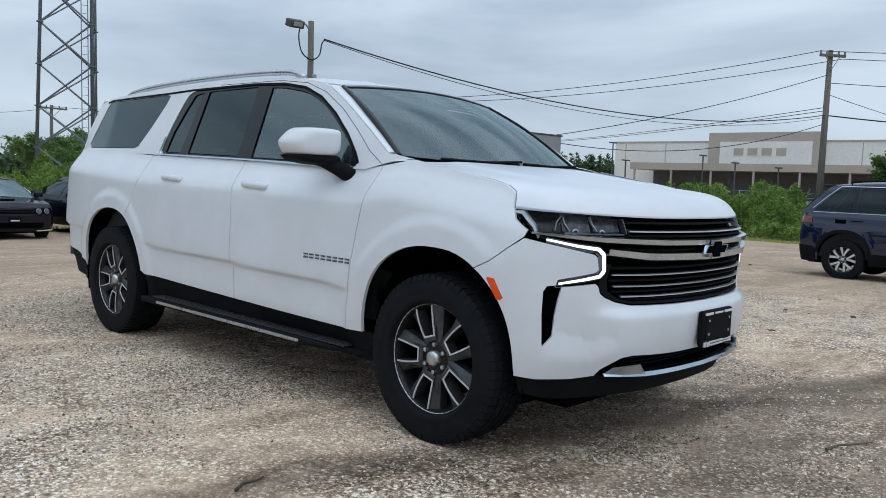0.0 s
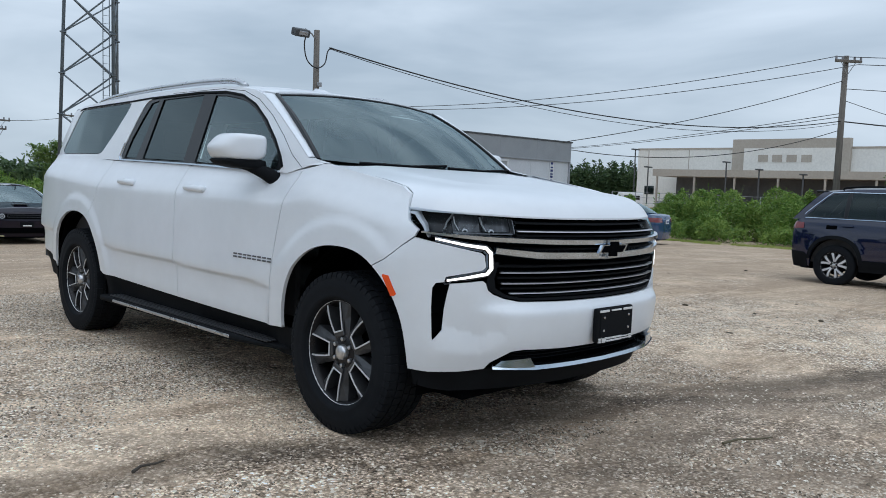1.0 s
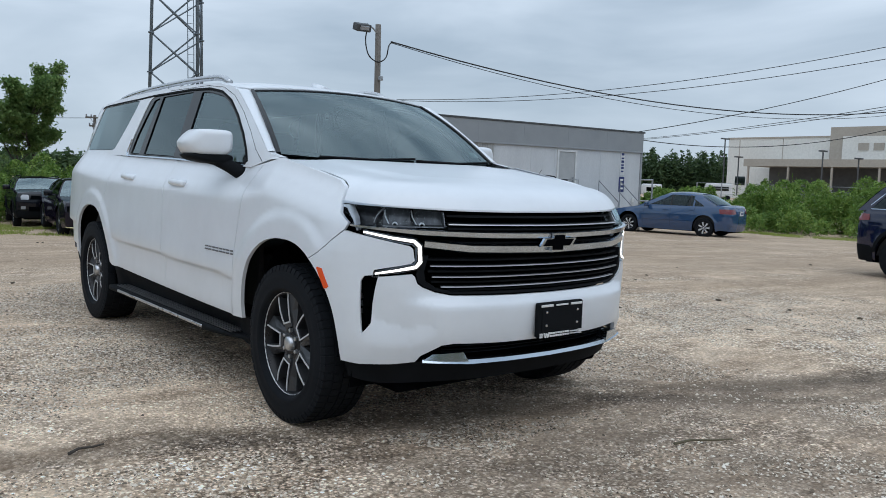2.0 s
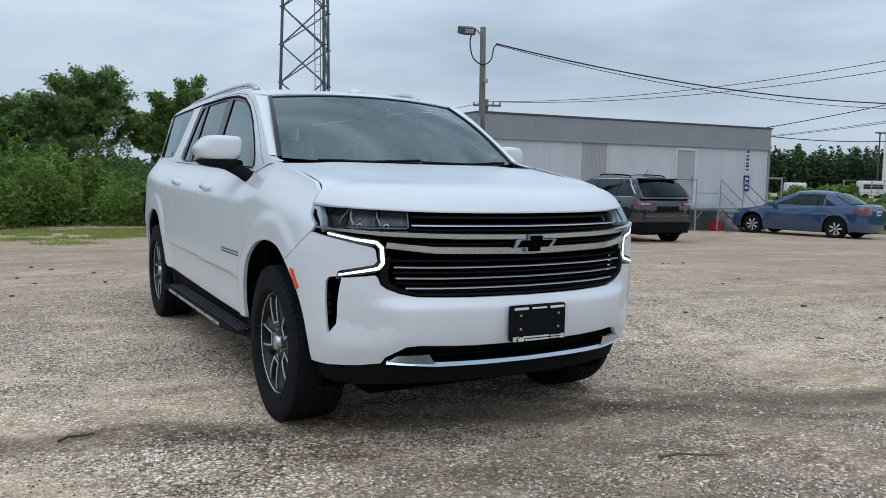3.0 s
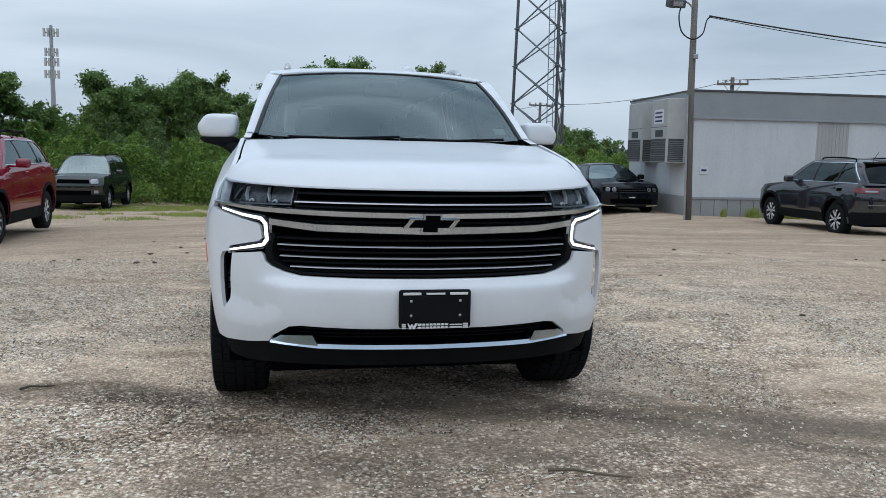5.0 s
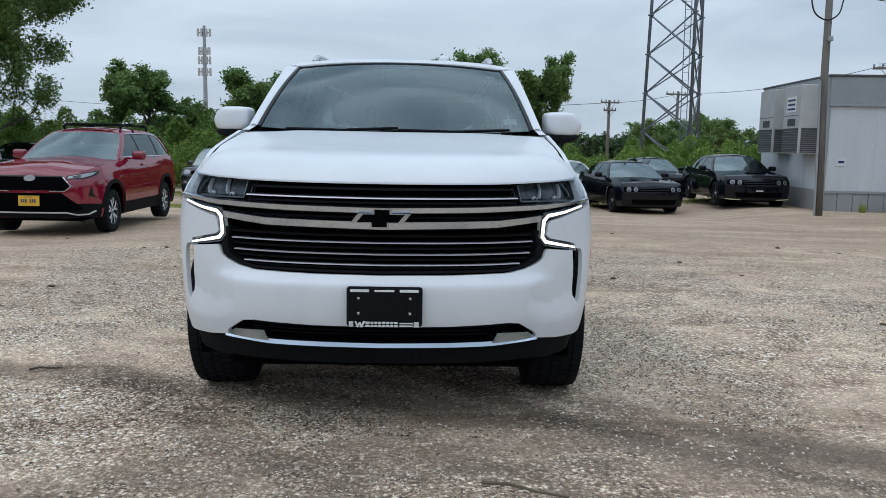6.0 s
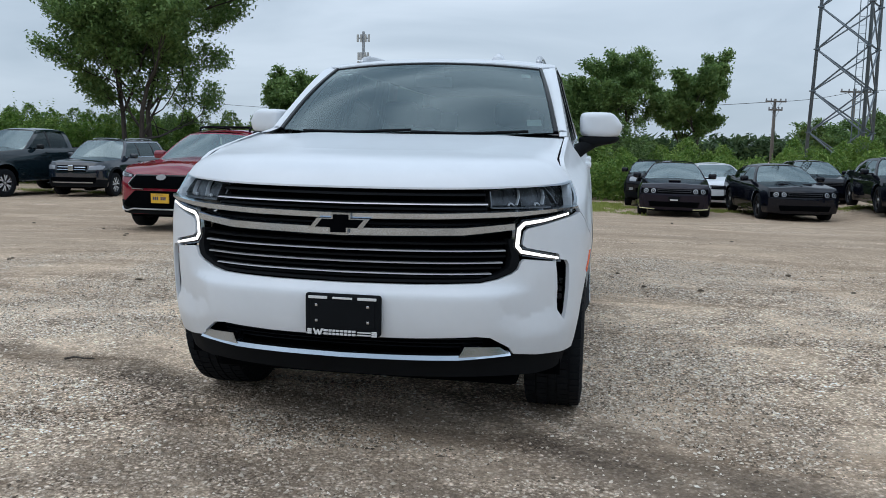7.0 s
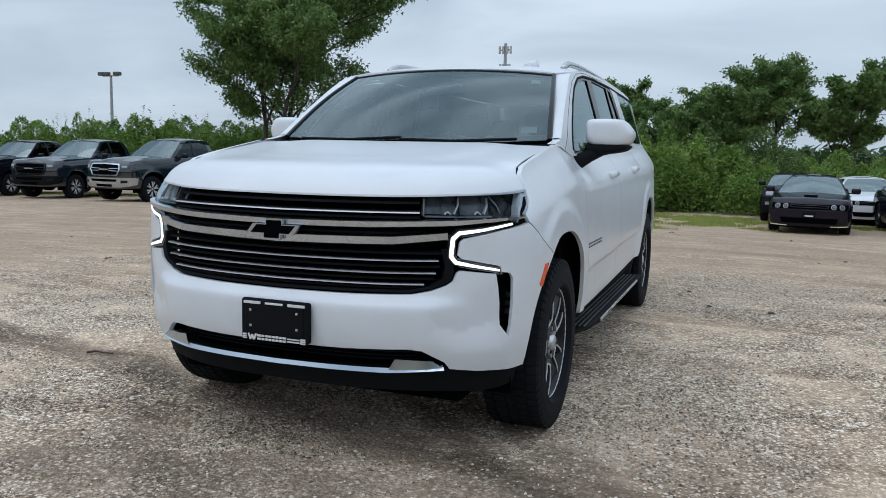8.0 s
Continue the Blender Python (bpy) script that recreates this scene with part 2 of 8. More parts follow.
def spline(pts, n=16):
    """A smooth curve through the points, evenly tight at the ends."""
    p = np.array(pts, float)
    p = np.vstack([2 * p[0] - p[1], p, 2 * p[-1] - p[-2]])
    out = []
    for i in range(1, len(p) - 2):
        t = np.linspace(0, 1, n, endpoint=False)[:, None]
        a, b, c, d = p[i - 1], p[i], p[i + 1], p[i + 2]
        out.append(0.5 * (2 * b + (c - a) * t + (2 * a - 5 * b + 4 * c - d) * t ** 2 + (3 * b - a - 3 * c + d) * t ** 3))
    return np.vstack(out + [p[-2][None]])


def arc(cy, cz, r, a0, a1, n=20, k=2.0, rz=None):
    """Points of a (squared-off, for k above 2) arch round (cy, cz), angles in degrees from +y towards +z."""
    out = []
    for a in np.radians(np.linspace(a0, a1, n)):
        c, s = math.cos(a), math.sin(a)
        out.append((cy + r * math.copysign(abs(c) ** (2 / k), c), cz + (rz or r) * math.copysign(abs(s) ** (2 / k), s)))
    return out


def dense(poly, step):
    out = []
    for i, a in enumerate(poly):
        b = poly[(i + 1) % len(poly)]
        k = max(1, int(math.ceil(math.dist(a, b) / step)))
        out += [(a[0] + (b[0] - a[0]) * j / k, a[1] + (b[1] - a[1]) * j / k) for j in range(k)]
    return np.array(out)


def turned(poly, ccw=True):
    p = np.array(poly, float)
    area = np.sum(p[:, 0] * np.roll(p[:, 1], -1) - np.roll(p[:, 0], -1) * p[:, 1])
    return p if (area > 0) == ccw else p[::-1]


def inset(p, gap):
    """Draws an outline in by gap on its left side."""
    d = np.roll(p, -1, 0) - p
    nrm = np.stack([-d[:, 1], d[:, 0]], 1) / np.maximum(1e-9, np.linalg.norm(d, axis=1))[:, None]
    m = nrm + np.roll(nrm, 1, 0)
    return p + gap * m / np.maximum(0.35, np.linalg.norm(m, axis=1))[:, None]


def inside(p, poly):
    x, y, res = p[:, 0], p[:, 1], np.zeros(len(p), bool)
    for (x0, y0), (x1, y1) in zip(poly, np.roll(poly, -1, 0)):
        if y0 != y1:
            res ^= ((y0 > y) != (y1 > y)) & (x < (x1 - x0) * (y - y0) / (y1 - y0) + x0)
    return res


def edge_distance(p, loops):
    best = np.full(len(p), 1e9)
    for lp in loops:
        for a, b in zip(lp, np.roll(lp, -1, 0)):
            d = b - a
            t = np.clip(((p - a) @ d) / max(1e-12, d @ d), 0, 1)
            best = np.minimum(best, np.linalg.norm(p - a - t[:, None] * d, axis=1))
    return best


def panel(name, surf, outline, material, parent, holes=(), step=0.06, thick=0.02, off=0.0, gap=0.0025, label="", creases=()):
    """A sheet cut to an outline (with holes) on a curved surface surf(a, b, off), with turned-in edges."""
    loops = [inset(dense(turned(outline), step), gap)] + [inset(dense(turned(h, False), step), gap) for h in holes]
    lo, hi = loops[0].min(0), loops[0].max(0)
    ga, gb = np.meshgrid(np.arange(lo[0] + step / 2, hi[0], step), np.arange(lo[1] + step / 2, hi[1], step))
    g = np.stack([ga.ravel(), gb.ravel()], 1)
    keep = inside(g, loops[0]) & (edge_distance(g, loops) > step * 0.45) if len(g) else np.zeros(0, bool)
    lines = [dense(c, step * 0.7)[:-max(1, int(math.ceil(math.dist(c[-1], c[0]) / (step * 0.7))))] for c in creases]
    lines = [ln[inside(ln, loops[0]) & (edge_distance(ln, loops) > step * 0.3)] for ln in lines]
    for ln in lines:
        keep &= np.min(np.linalg.norm(g[:, None] - ln[None], axis=2), axis=1) > step * 0.55
    for h in loops[1:]:
        keep &= ~inside(g, h)
    pts, edges, k = [*loops, g[keep]], [], 0
    for lp in loops:
        edges += [(k + i, k + (i + 1) % len(lp)) for i in range(len(lp))]
        k += len(lp)
    k += int(keep.sum())
    for ln in lines:
        pts.append(ln)
        edges += [(k + i, k + i + 1) for i in range(len(ln) - 1)]
        k += len(ln)
    from_2d = cdt([Vector(map(float, q)) for q in np.vstack(pts)], edges, [], 0, 1e-6)
    v2, tris = np.array([tuple(v) for v in from_2d[0]]), np.array([f for f in from_2d[2] if len(f) == 3])
    mid = v2[tris].mean(1)
    ok = inside(mid, loops[0])
    for h in loops[1:]:
        ok &= ~inside(mid, h)
    tris = tris[ok]
    a, b = v2[:, 0], v2[:, 1]
    e = 1e-3
    pos = surf(a, b, off)
    nrm = np.cross(surf(a + e, b, off) - surf(a - e, b, off), surf(a, b + e, off) - surf(a, b - e, off))
    nrm /= np.maximum(1e-12, np.linalg.norm(nrm, axis=1))[:, None]
    verts, faces, normals = [pos], [tuple(int(i) for i in t) for t in tris], [nrm]
    base = len(pos)
    for lp in loops:
        top, low = surf(lp[:, 0], lp[:, 1], off), surf(lp[:, 0], lp[:, 1], off - thick)
        out = np.cross(np.roll(top, -1, 0) - np.roll(top, 1, 0), top - low)
        out /= np.maximum(1e-12, np.linalg.norm(out, axis=1))[:, None]
        c = len(lp)
        verts += [top, low]
        normals += [out, out]
        faces += [(base + i, base + c + i, base + c + (i + 1) % c, base + (i + 1) % c) for i in range(c)]
        base += 2 * c
    me = bpy.data.meshes.new(name)
    me.from_pydata(np.vstack(verts).tolist(), [], faces)
    me.polygons.foreach_set("use_smooth", [True] * len(me.polygons))
    me.normals_split_custom_set_from_vertices(np.vstack(normals).tolist())
    return link(name, me, material, parent, label)


class Skin:
    """A car's wrapped outer surface: u runs round the plan outline from the nose's centre (negative on the -x side), z is height."""

    def __init__(self, plan, depth):
        c = spline(plan, 24)
        self.u = np.concatenate([[0], np.cumsum(np.linalg.norm(np.diff(c, axis=0), axis=1))])
        self.x, self.y, self.depth = c[:, 0], c[:, 1], depth
        t = np.gradient(c, axis=0)
        t /= np.linalg.norm(t, axis=1)[:, None]
        self.nx, self.ny = t[:, 1], -t[:, 0]
        self.end = self.u[-1]
        self.nx = self.nx * np.clip(self.u / 0.2, 0, 1) * np.clip((self.end - self.u) / 0.2, 0, 1)
        self.wide = int(np.argmax(self.x > self.x.max() * 0.97))

    def front(self, x):
        return np.interp(x, self.x[:self.wide + 1], self.u[:self.wide + 1])

    def side(self, y):
        k = int(np.argmax(self.y > self.y[0] + 0.1))
        return np.interp(y, self.y[k:], self.u[k:])

    def __call__(self, u, z, off=0.0):
        u, z = np.broadcast_arrays(np.asarray(u, float), np.asarray(z, float))
        a = np.abs(u)
        at = lambda arr: np.interp(a, self.u, arr)
        y = at(self.y)
        d = self.depth(a, y, z) + off
        return np.stack([np.sign(u + 1e-12) * (at(self.x) + at(self.nx) * d), y + at(self.ny) * d, z + 0 * a], -1)


def strip(name, surf, path, half, off0, off1, material, parent, step=0.05, label="", bevel=True, tilt=0.0):
    """A bar that follows a path of (a, b) on a surface, half its height thick, from off0 to off1 off it. half: a number, or one at each path point."""
    p = np.array(path, float)
    s = np.concatenate([[0], np.cumsum(np.linalg.norm(np.diff(p, axis=0), axis=1))])
    q = np.unique(np.concatenate([np.arange(0, s[-1], step), s]))
    a, b = np.interp(q, s, p[:, 0]), np.interp(q, s, p[:, 1])
    hw = np.interp(q, s, np.broadcast_to(half, len(p)))
    t = np.stack([np.gradient(a), np.gradient(b)], 1)
    t /= np.maximum(1e-9, np.linalg.norm(t, axis=1))[:, None]
    na, nb = -t[:, 1], t[:, 0]
    c = 0.35 if bevel else 0.999
    mid = off0 + (off1 - off0) * 0.7
    rows = [surf(a - na * hw, b - nb * hw, off0), surf(a - na * hw, b - nb * hw, mid - tilt), surf(a - na * hw * (1 - c), b - nb * hw * (1 - c), off1 - tilt),
            surf(a + na * hw * (1 - c), b + nb * hw * (1 - c), off1 + tilt), surf(a + na * hw, b + nb * hw, mid + tilt * 0.4), surf(a + na * hw, b + nb * hw, off0)]
    k, n = len(rows), len(q)
    faces = [(j * n + i, j * n + i + 1, ((j + 1) % k) * n + i + 1, ((j + 1) % k) * n + i) for j in range(k) for i in range(n - 1)]
    faces += [tuple(j * n for j in range(k)), tuple(j * n + n - 1 for j in range(k))[::-1]]
    ob = raw(name, np.vstack(rows), faces, material, parent, label)
    bm = bmesh.new()
    bm.from_mesh(ob.data)
    bmesh.ops.recalc_face_normals(bm, faces=bm.faces)
    bm.to_mesh(ob.data)
    bm.free()
    return ob


def lofted(rows):
    """A smooth sheet through rows of points."""
    r = np.array(rows, float)
    k, n = r.shape[:2]
    return r.reshape(-1, 3), [(j * n + i, j * n + i + 1, (j + 1) * n + i + 1, (j + 1) * n + i) for j in range(k - 1) for i in range(n - 1)]


# ---- wheels ----
def to_mesh(name, bm, material, smooth=False):
    me = bpy.data.meshes.new(name)
    bm.to_mesh(me)
    bm.free()
    me.materials.append(material)
    if smooth:
        me.polygons.foreach_set("use_smooth", [True] * len(me.polygons))
    return me


def tyre_mesh(r, rim, w, sides=96, lugs=60):
    """A round carcass with moulded sidewalls, and rows of tread blocks standing proud of it."""
    h, g = w / 2, r - (0.008 if lugs else 0.0)
    prof = [(-h * 0.78, rim * 0.97), (-h * 0.95, rim + 0.012), (-h * 1.02, rim + (r - rim) * 0.45), (-h * 0.99, r - 0.045), (-h * 0.93, r - 0.020), (-h * 0.84, g), (h * 0.84, g), (h * 0.93, r - 0.020),
            (h * 0.99, r - 0.045), (h * 1.02, rim + (r - rim) * 0.50), (h * 1.025, rim + (r - rim) * 0.42), (h * 1.0, rim + 0.032), (h * 1.015, rim + 0.026), (h * 1.005, rim + 0.012), (h * 0.95, rim + 0.006), (h * 0.78, rim * 0.97)]
    body = to_mesh("tyre", lathe(prof, sides), M["tyre"], True)
    if not lugs:
        return body, None
    bm = bmesh.new()
    step = 2 * math.pi / lugs
    for x0, x1, x2, shift, fill in ((-0.98, -0.92, -0.60, 0.0, 0.80), (-0.52, -0.50, -0.18, 0.3, 0.86), (-0.12, -0.10, 0.12, 0.6, 0.90), (0.18, 0.20, 0.52, 0.2, 0.86), (0.60, 0.92, 0.98, 0.5, 0.80)):
        outer = abs(x0 + x2) > 1.2
        for k in range(lugs):
            a0 = (k + shift) * step
            a1 = a0 + step * fill
            cols = [(x0 * h, r - 0.030 if outer and x0 < 0 else r - 0.001), (x1 * h, r - 0.006 if outer else r - 0.001), (x2 * h, r - 0.030 if outer and x0 > 0 else r - 0.001)]
            v = [[bm.verts.new((x, q * math.cos(a), q * math.sin(a))) for x, q in cols + [(cols[2][0], cols[2][1] - 0.016), (cols[0][0], cols[0][1] - 0.016)]] for a in (a0, a1)]
            for i in range(5):
                bm.faces.new((v[0][i], v[0][(i + 1) % 5], v[1][(i + 1) % 5], v[1][i]))
            bm.faces.new(v[0][::-1])
            bm.faces.new(v[1])
    return body, to_mesh("tread", bm, M["tyre"])


def arm(r0, r1, w0, w1, a0, a1, x0, x1, bow=0.0):
    """A spoke from radius r0 at angle a0 to r1 at a1 (degrees), its face bowed outward."""
    bm, rows = bmesh.new(), []
    for k in range(5):
        t = k / 4
        r, a, w, dx = r0 + (r1 - r0) * t, radians(a0 + (a1 - a0) * t), w0 + (w1 - w0) * t, bow * math.sin(math.pi * t)
        c, s = math.cos(a), math.sin(a)
        rows.append([bm.verts.new((x + dx, r * c - q * s, r * s + q * c)) for x, q in ((x0, -w), (x1 - 0.004, -w), (x1, -w * 0.82), (x1, w * 0.82), (x1 - 0.004, w), (x0, w))])
    for u, v in zip(rows, rows[1:]):
        for i in range(6):
            bm.faces.new((u[i], u[(i + 1) % 6], v[(i + 1) % 6], v[i]))
    bm.faces.new(rows[0])
    bm.faces.new(rows[-1][::-1])
    bmesh.ops.recalc_face_normals(bm, faces=bm.faces)
    return bm


def wheel_kit(r, rim, w, spokes, split, face, pocket, spoke_w=0.022, lugs=5, broad=False):
    """The pieces of a wheel that faces +x: (name, mesh, angle about x)."""
    h = w / 2
    barrel = to_mesh("wheel", lathe([(-h * 0.8, rim), (-h * 0.75, rim * 0.92), (h * 0.2, rim * 0.88), (h * 0.72, rim * 0.95), (h * 0.84, rim), (h * 0.80, rim + 0.006), (h * 0.72, rim * 0.99)], 48), pocket, True)
    lip = to_mesh("rim_lip", lathe([(h * 0.72, rim * 0.968), (h * 0.80, rim * 0.974), (h * 0.82, rim * 0.992), (h * 0.82, rim + 0.004), (h * 0.70, rim + 0.002)], 48), face, True)
    back = to_mesh("brake_disc", lathe([(h * 0.02, 0.0), (h * 0.02, rim * 0.74), (h * -0.1, rim * 0.74), (h * -0.1, 0.0)], 32), M["void"])
    hub = to_mesh("hub", lathe([(h * 0.2, rim * 0.32), (h * 0.58, rim * 0.31), (h * 0.62, rim * 0.27), (h * 0.62, 0.0)], 24), pocket, True)
    cap = to_mesh("centre_cap", lathe([(h * 0.6, rim * 0.145), (h * 0.80, rim * 0.14), (h * 0.85, rim * 0.10), (h * 0.86, 0.0)], 20), M["rim_silver"], True)
    rubber, tread = tyre_mesh(r, rim, w, 96, 60) if broad else tyre_mesh(r, rim, w, 40, 0)
    kit = [("tyre", rubber, 0), *([("tread", tread, 0)] if broad else []), ("rim_lip", lip, 0), ("brake_disc", back, 0), ("hub", hub, 0), ("centre_cap", cap, 0)]
    if broad:
        # five hooped windows edged in bright metal, dark facets falling away between them
        pitch, d = 360 / spokes, 180 / spokes
        pol = lambda rr, deg, x: (x, rim * rr * math.cos(radians(deg)), rim * rr * math.sin(radians(deg)))
        for sgn in (-1, 1):
            edge = to_mesh("spoke_face", arm(rim * 0.40, rim * 0.975, rim * 0.015, rim * 0.017, d + sgn * 17.5, d + sgn * 12.0, h * 0.69, h * 0.72, 0.006), face)
            rib = to_mesh("spoke_rib", arm(rim * 0.39, rim * 0.975, rim * 0.014, rim * 0.016, d + sgn * 17.5, d + sgn * 12.0, h * 0.20, h * 0.688, 0.006), M["rim_facet"])
            kit += [(k, me, pitch * i) for i in range(spokes) for k, me in (("spoke_face", edge), ("spoke_rib", rib))]
            fb = bmesh.new()
            top = [pol(0.30, d + sgn * 17, h * 0.60), pol(0.41, d + sgn * 18.8, h * 0.69), pol(0.965, d + sgn * 12.6, h * 0.69), pol(0.965, d + sgn * 25, h * 0.54), pol(0.68, d + sgn * 27, h * 0.50), pol(0.40, d + sgn * 35.9, h * 0.56), pol(0.30, d + sgn * 35.9, h * 0.60)]
            vt, vb = [fb.verts.new(p) for p in top], [fb.verts.new((h * 0.15, p[1], p[2])) for p in top]
            ctr = fb.verts.new(pol(0.62, d + sgn * 19.5, h * 0.66))
            for i in range(len(top)):
                j = (i + 1) % len(top)
                fb.faces.new((vt[i], vt[j], ctr))
                fb.faces.new((vt[i], vb[i], vb[j], vt[j]))
            bmesh.ops.recalc_face_normals(fb, faces=fb.faces)
            facet = to_mesh("spoke", fb, M["rim_facet"])
            kit += [("spoke", facet, pitch * i) for i in range(spokes)]
        link_ = bmesh.new()
        add_box(link_, (h * 0.69, rim * 0.380, -rim * 0.135), (h * 0.725, rim * 0.412, rim * 0.135), 0.002, 1)
        join = to_mesh("spoke_face", link_, face)
        base = to_mesh("spoke_rib", boxed((h * 0.20, rim * 0.300, -rim * 0.13), (h * 0.688, rim * 0.405, rim * 0.13), 0.004, 1), M["rim_facet"])
        kit += [(k, me, pitch * (i + 0.5)) for i in range(spokes) for k, me in (("spoke_face", join), ("spoke_rib", base))]
    for s, nm in () if broad else ((-1, "a"), (1, "b")) if split else ((0, "a"),):
        d = 180 / spokes * split
        body = to_mesh("spoke", arm(rim * 0.2, rim * 0.97, spoke_w * 1.05, spoke_w * 1.1, s * d * 0.22, s * d, h * 0.30, h * 0.66, 0.010), pocket)
        plate = to_mesh("spoke_face", arm(rim * 0.28, rim * 0.965, spoke_w * 0.55, spoke_w * 0.95, s * d * 0.40, s * d * 1.02, h * 0.62, h * 0.70, 0.010), face)
        kit += [(k, me, 360 / spokes * i) for i in range(spokes) for k, me in (("spoke", body), ("spoke_face", plate))]
    nut = to_mesh("lug_nut", lathe([(h * 0.6, 0.012), (h * 0.74, 0.011), (h * 0.76, 0.0)], 6), M["rim_silver"])
    nut.transform(Matrix.Translation((0, rim * (0.25 if broad else 0.22), 0)))
    kit += [("lug_nut", nut, 360 / lugs * (i + 0.5)) for i in range(lugs)]
    return barrel, kit


def fit_wheel(kit, car, x, y, r, side, turn=0.0, steer=0.0):
    """Hangs a wheel on a car's hub; side 1 faces +x."""
    barrel, pieces = kit
    w = new("wheel", barrel)
    w.parent = car
    w.matrix_local = pose(x, y, r, 0, 0, (0 if side > 0 else 180) + steer) @ pose(0, 0, 0, turn)
    for name, me, a in pieces:
        o = new(name, me)
        o.parent = w
        o.matrix_local = pose(0, 0, 0, a)
        if name == "tread":
            tagged(o, "black rubber tread blocks round the tyre", kind="stuff")
    return w


# ---- the white full-size sport utility vehicle ----
def table(xs, ys):
    c = spline(list(zip(xs, ys)), 10)
    return c[:, 0], c[:, 1]


WB = 3.407
SIDE_D = table([0.36, 0.42, 0.47, 0.53, 0.60, 0.66, 0.700, 0.712, 0.724, 0.735, 0.78, 0.90, 1.05, 1.12, 1.16, 1.19, 1.22, 1.27, 1.34, 1.45],
               [-0.09, -0.062, -0.042, -0.030, -0.028, -0.026, -0.023, -0.019, -0.004, 0.002, 0.004, -0.003, -0.012, -0.016, -0.020, -0.030, -0.046, -0.080, -0.127, -0.161])
NOSE_D = table([0.20, 0.34, 0.42, 0.46, 0.52, 0.58, 0.64, 0.675, 0.695, 0.71, 0.735, 0.78, 0.85, 1.0, 1.06, 1.13, 1.20], [-0.11, -0.07, -0.035, -0.018, 0.006, 0.018, 0.024, 0.025, 0.021, 0.010, -0.012, -0.02, -0.010, 0.0, -0.008, -0.045, -0.07])
CORNER_D = table([0.20, 0.34, 0.40, 0.46, 0.52, 0.60, 0.72, 0.85, 1.0, 1.06, 1.13, 1.20], [-0.10, -0.060, -0.032, -0.012, 0.002, 0.008, 0.008, 0.004, 0.0, -0.008, -0.045, -0.07])
PLAN = [(0, -0.915), (0.25, -0.905), (0.45, -0.875), (0.60, -0.825), (0.70, -0.772), (0.80, -0.708), (0.88, -0.640), (0.943, -0.57), (0.985, -0.48), (1.003, -0.38), (1.010, -0.25), (1.012, 0.0), (1.015, 0.6),
        (1.018, 1.6), (1.016, 2.6), (1.005, 3.4), (0.985, 3.9), (0.95, 4.25), (0.90, 4.48), (0.80, 4.62), (0.5, 4.69), (0, 4.70)]


_flat = Skin(PLAN, None)
CREASE = np.array([(float(_flat.front(x)), z) for x, z in ((0.874, 0.818), (0.634, 0.678), (0.634, 0.566), (0.740, 0.495), (0.900, 0.512), (0.932, 0.556))])
CHEEK = np.array([*map(tuple, CREASE), *[(float(_flat.front(x)), z) for x, z in ((0.908, 0.620), (0.903, 0.70), (0.893, 0.78))]])


def belt_drop(y):
    """The window line dips towards the door mirror."""
    return np.interp(y, [0.30, 0.62, 1.76, 2.9], [0.0, 0.044, 0.019, 0.0])


def sport_depth(a, y, z):
    w = np.clip((a - 0.80) / 0.55, 0, 1)
    w = w * w * (3 - 2 * w)
    zs = z + 0.16 * np.clip(0.27 - y, 0, 0.75) + belt_drop(y) - 0.055 * np.clip((y - 3.0) / 1.1, 0, 1)
    side = np.interp(zs, *SIDE_D)
    fore = np.clip((-0.15 - y) / 0.30, 0, 1) * np.clip((1.05 - z) / 0.12, 0, 1)
    side = side + fore * (np.interp(z, *CORNER_D) - side)
    plain = np.interp(z, [0.36, 0.45, 0.55, 0.70, 0.80, 0.90], [-0.055, -0.034, -0.020, -0.006, 0.001, -0.003])
    for c, k in ((0.0, 0.015), (WB, 0.013)):
        rr = np.hypot(y - c, (z - 0.42) * 0.97)
        g = np.clip((0.74 - rr) / 0.14, 0, 1) * np.clip((0.88 - z) / 0.08, 0, 1)
        side = side + g * g * (3 - 2 * g) * (plain - side)
        e = np.clip((0.672 - rr) / 0.075, 0, 1)
        side = side + k * e * e * (3 - 2 * e) * np.clip((a - 0.95) / 0.3, 0, 1) * (np.clip((y + 0.50) / 0.22, 0, 1) if c == 0 else 1)
    nose = np.interp(z, *NOSE_D)
    k = np.clip((a - 0.60) / 0.26, 0, 1)
    nose = nose + k * k * (3 - 2 * k) * (np.interp(z, *CORNER_D) - nose)
    # the slanting cheek: flat facets that fall from its crease to a fold running towards the corner vent
    p = np.stack([np.ravel(a), np.ravel(z)], 1)
    fall_in = np.full(len(p), 9.0)
    for s0, s1, rate in ((CREASE[0], CREASE[1], 0.10), (CREASE[1], CREASE[2], 0.20), (CREASE[2], CREASE[3], 0.15), (CREASE[3], CREASE[4], 0.15), (CREASE[4], CREASE[5], 0.15)):
        e = (s1 - s0) / np.linalg.norm(s1 - s0)
        fall_in = np.minimum(fall_in, rate * np.abs((p[:, 0] - s0[0]) * e[1] - (p[:, 1] - s0[1]) * e[0]))
    cheek = (fall_in * inside(p, CHEEK)).reshape(np.shape(a))
    return nose * (1 - w) + side * w - cheek


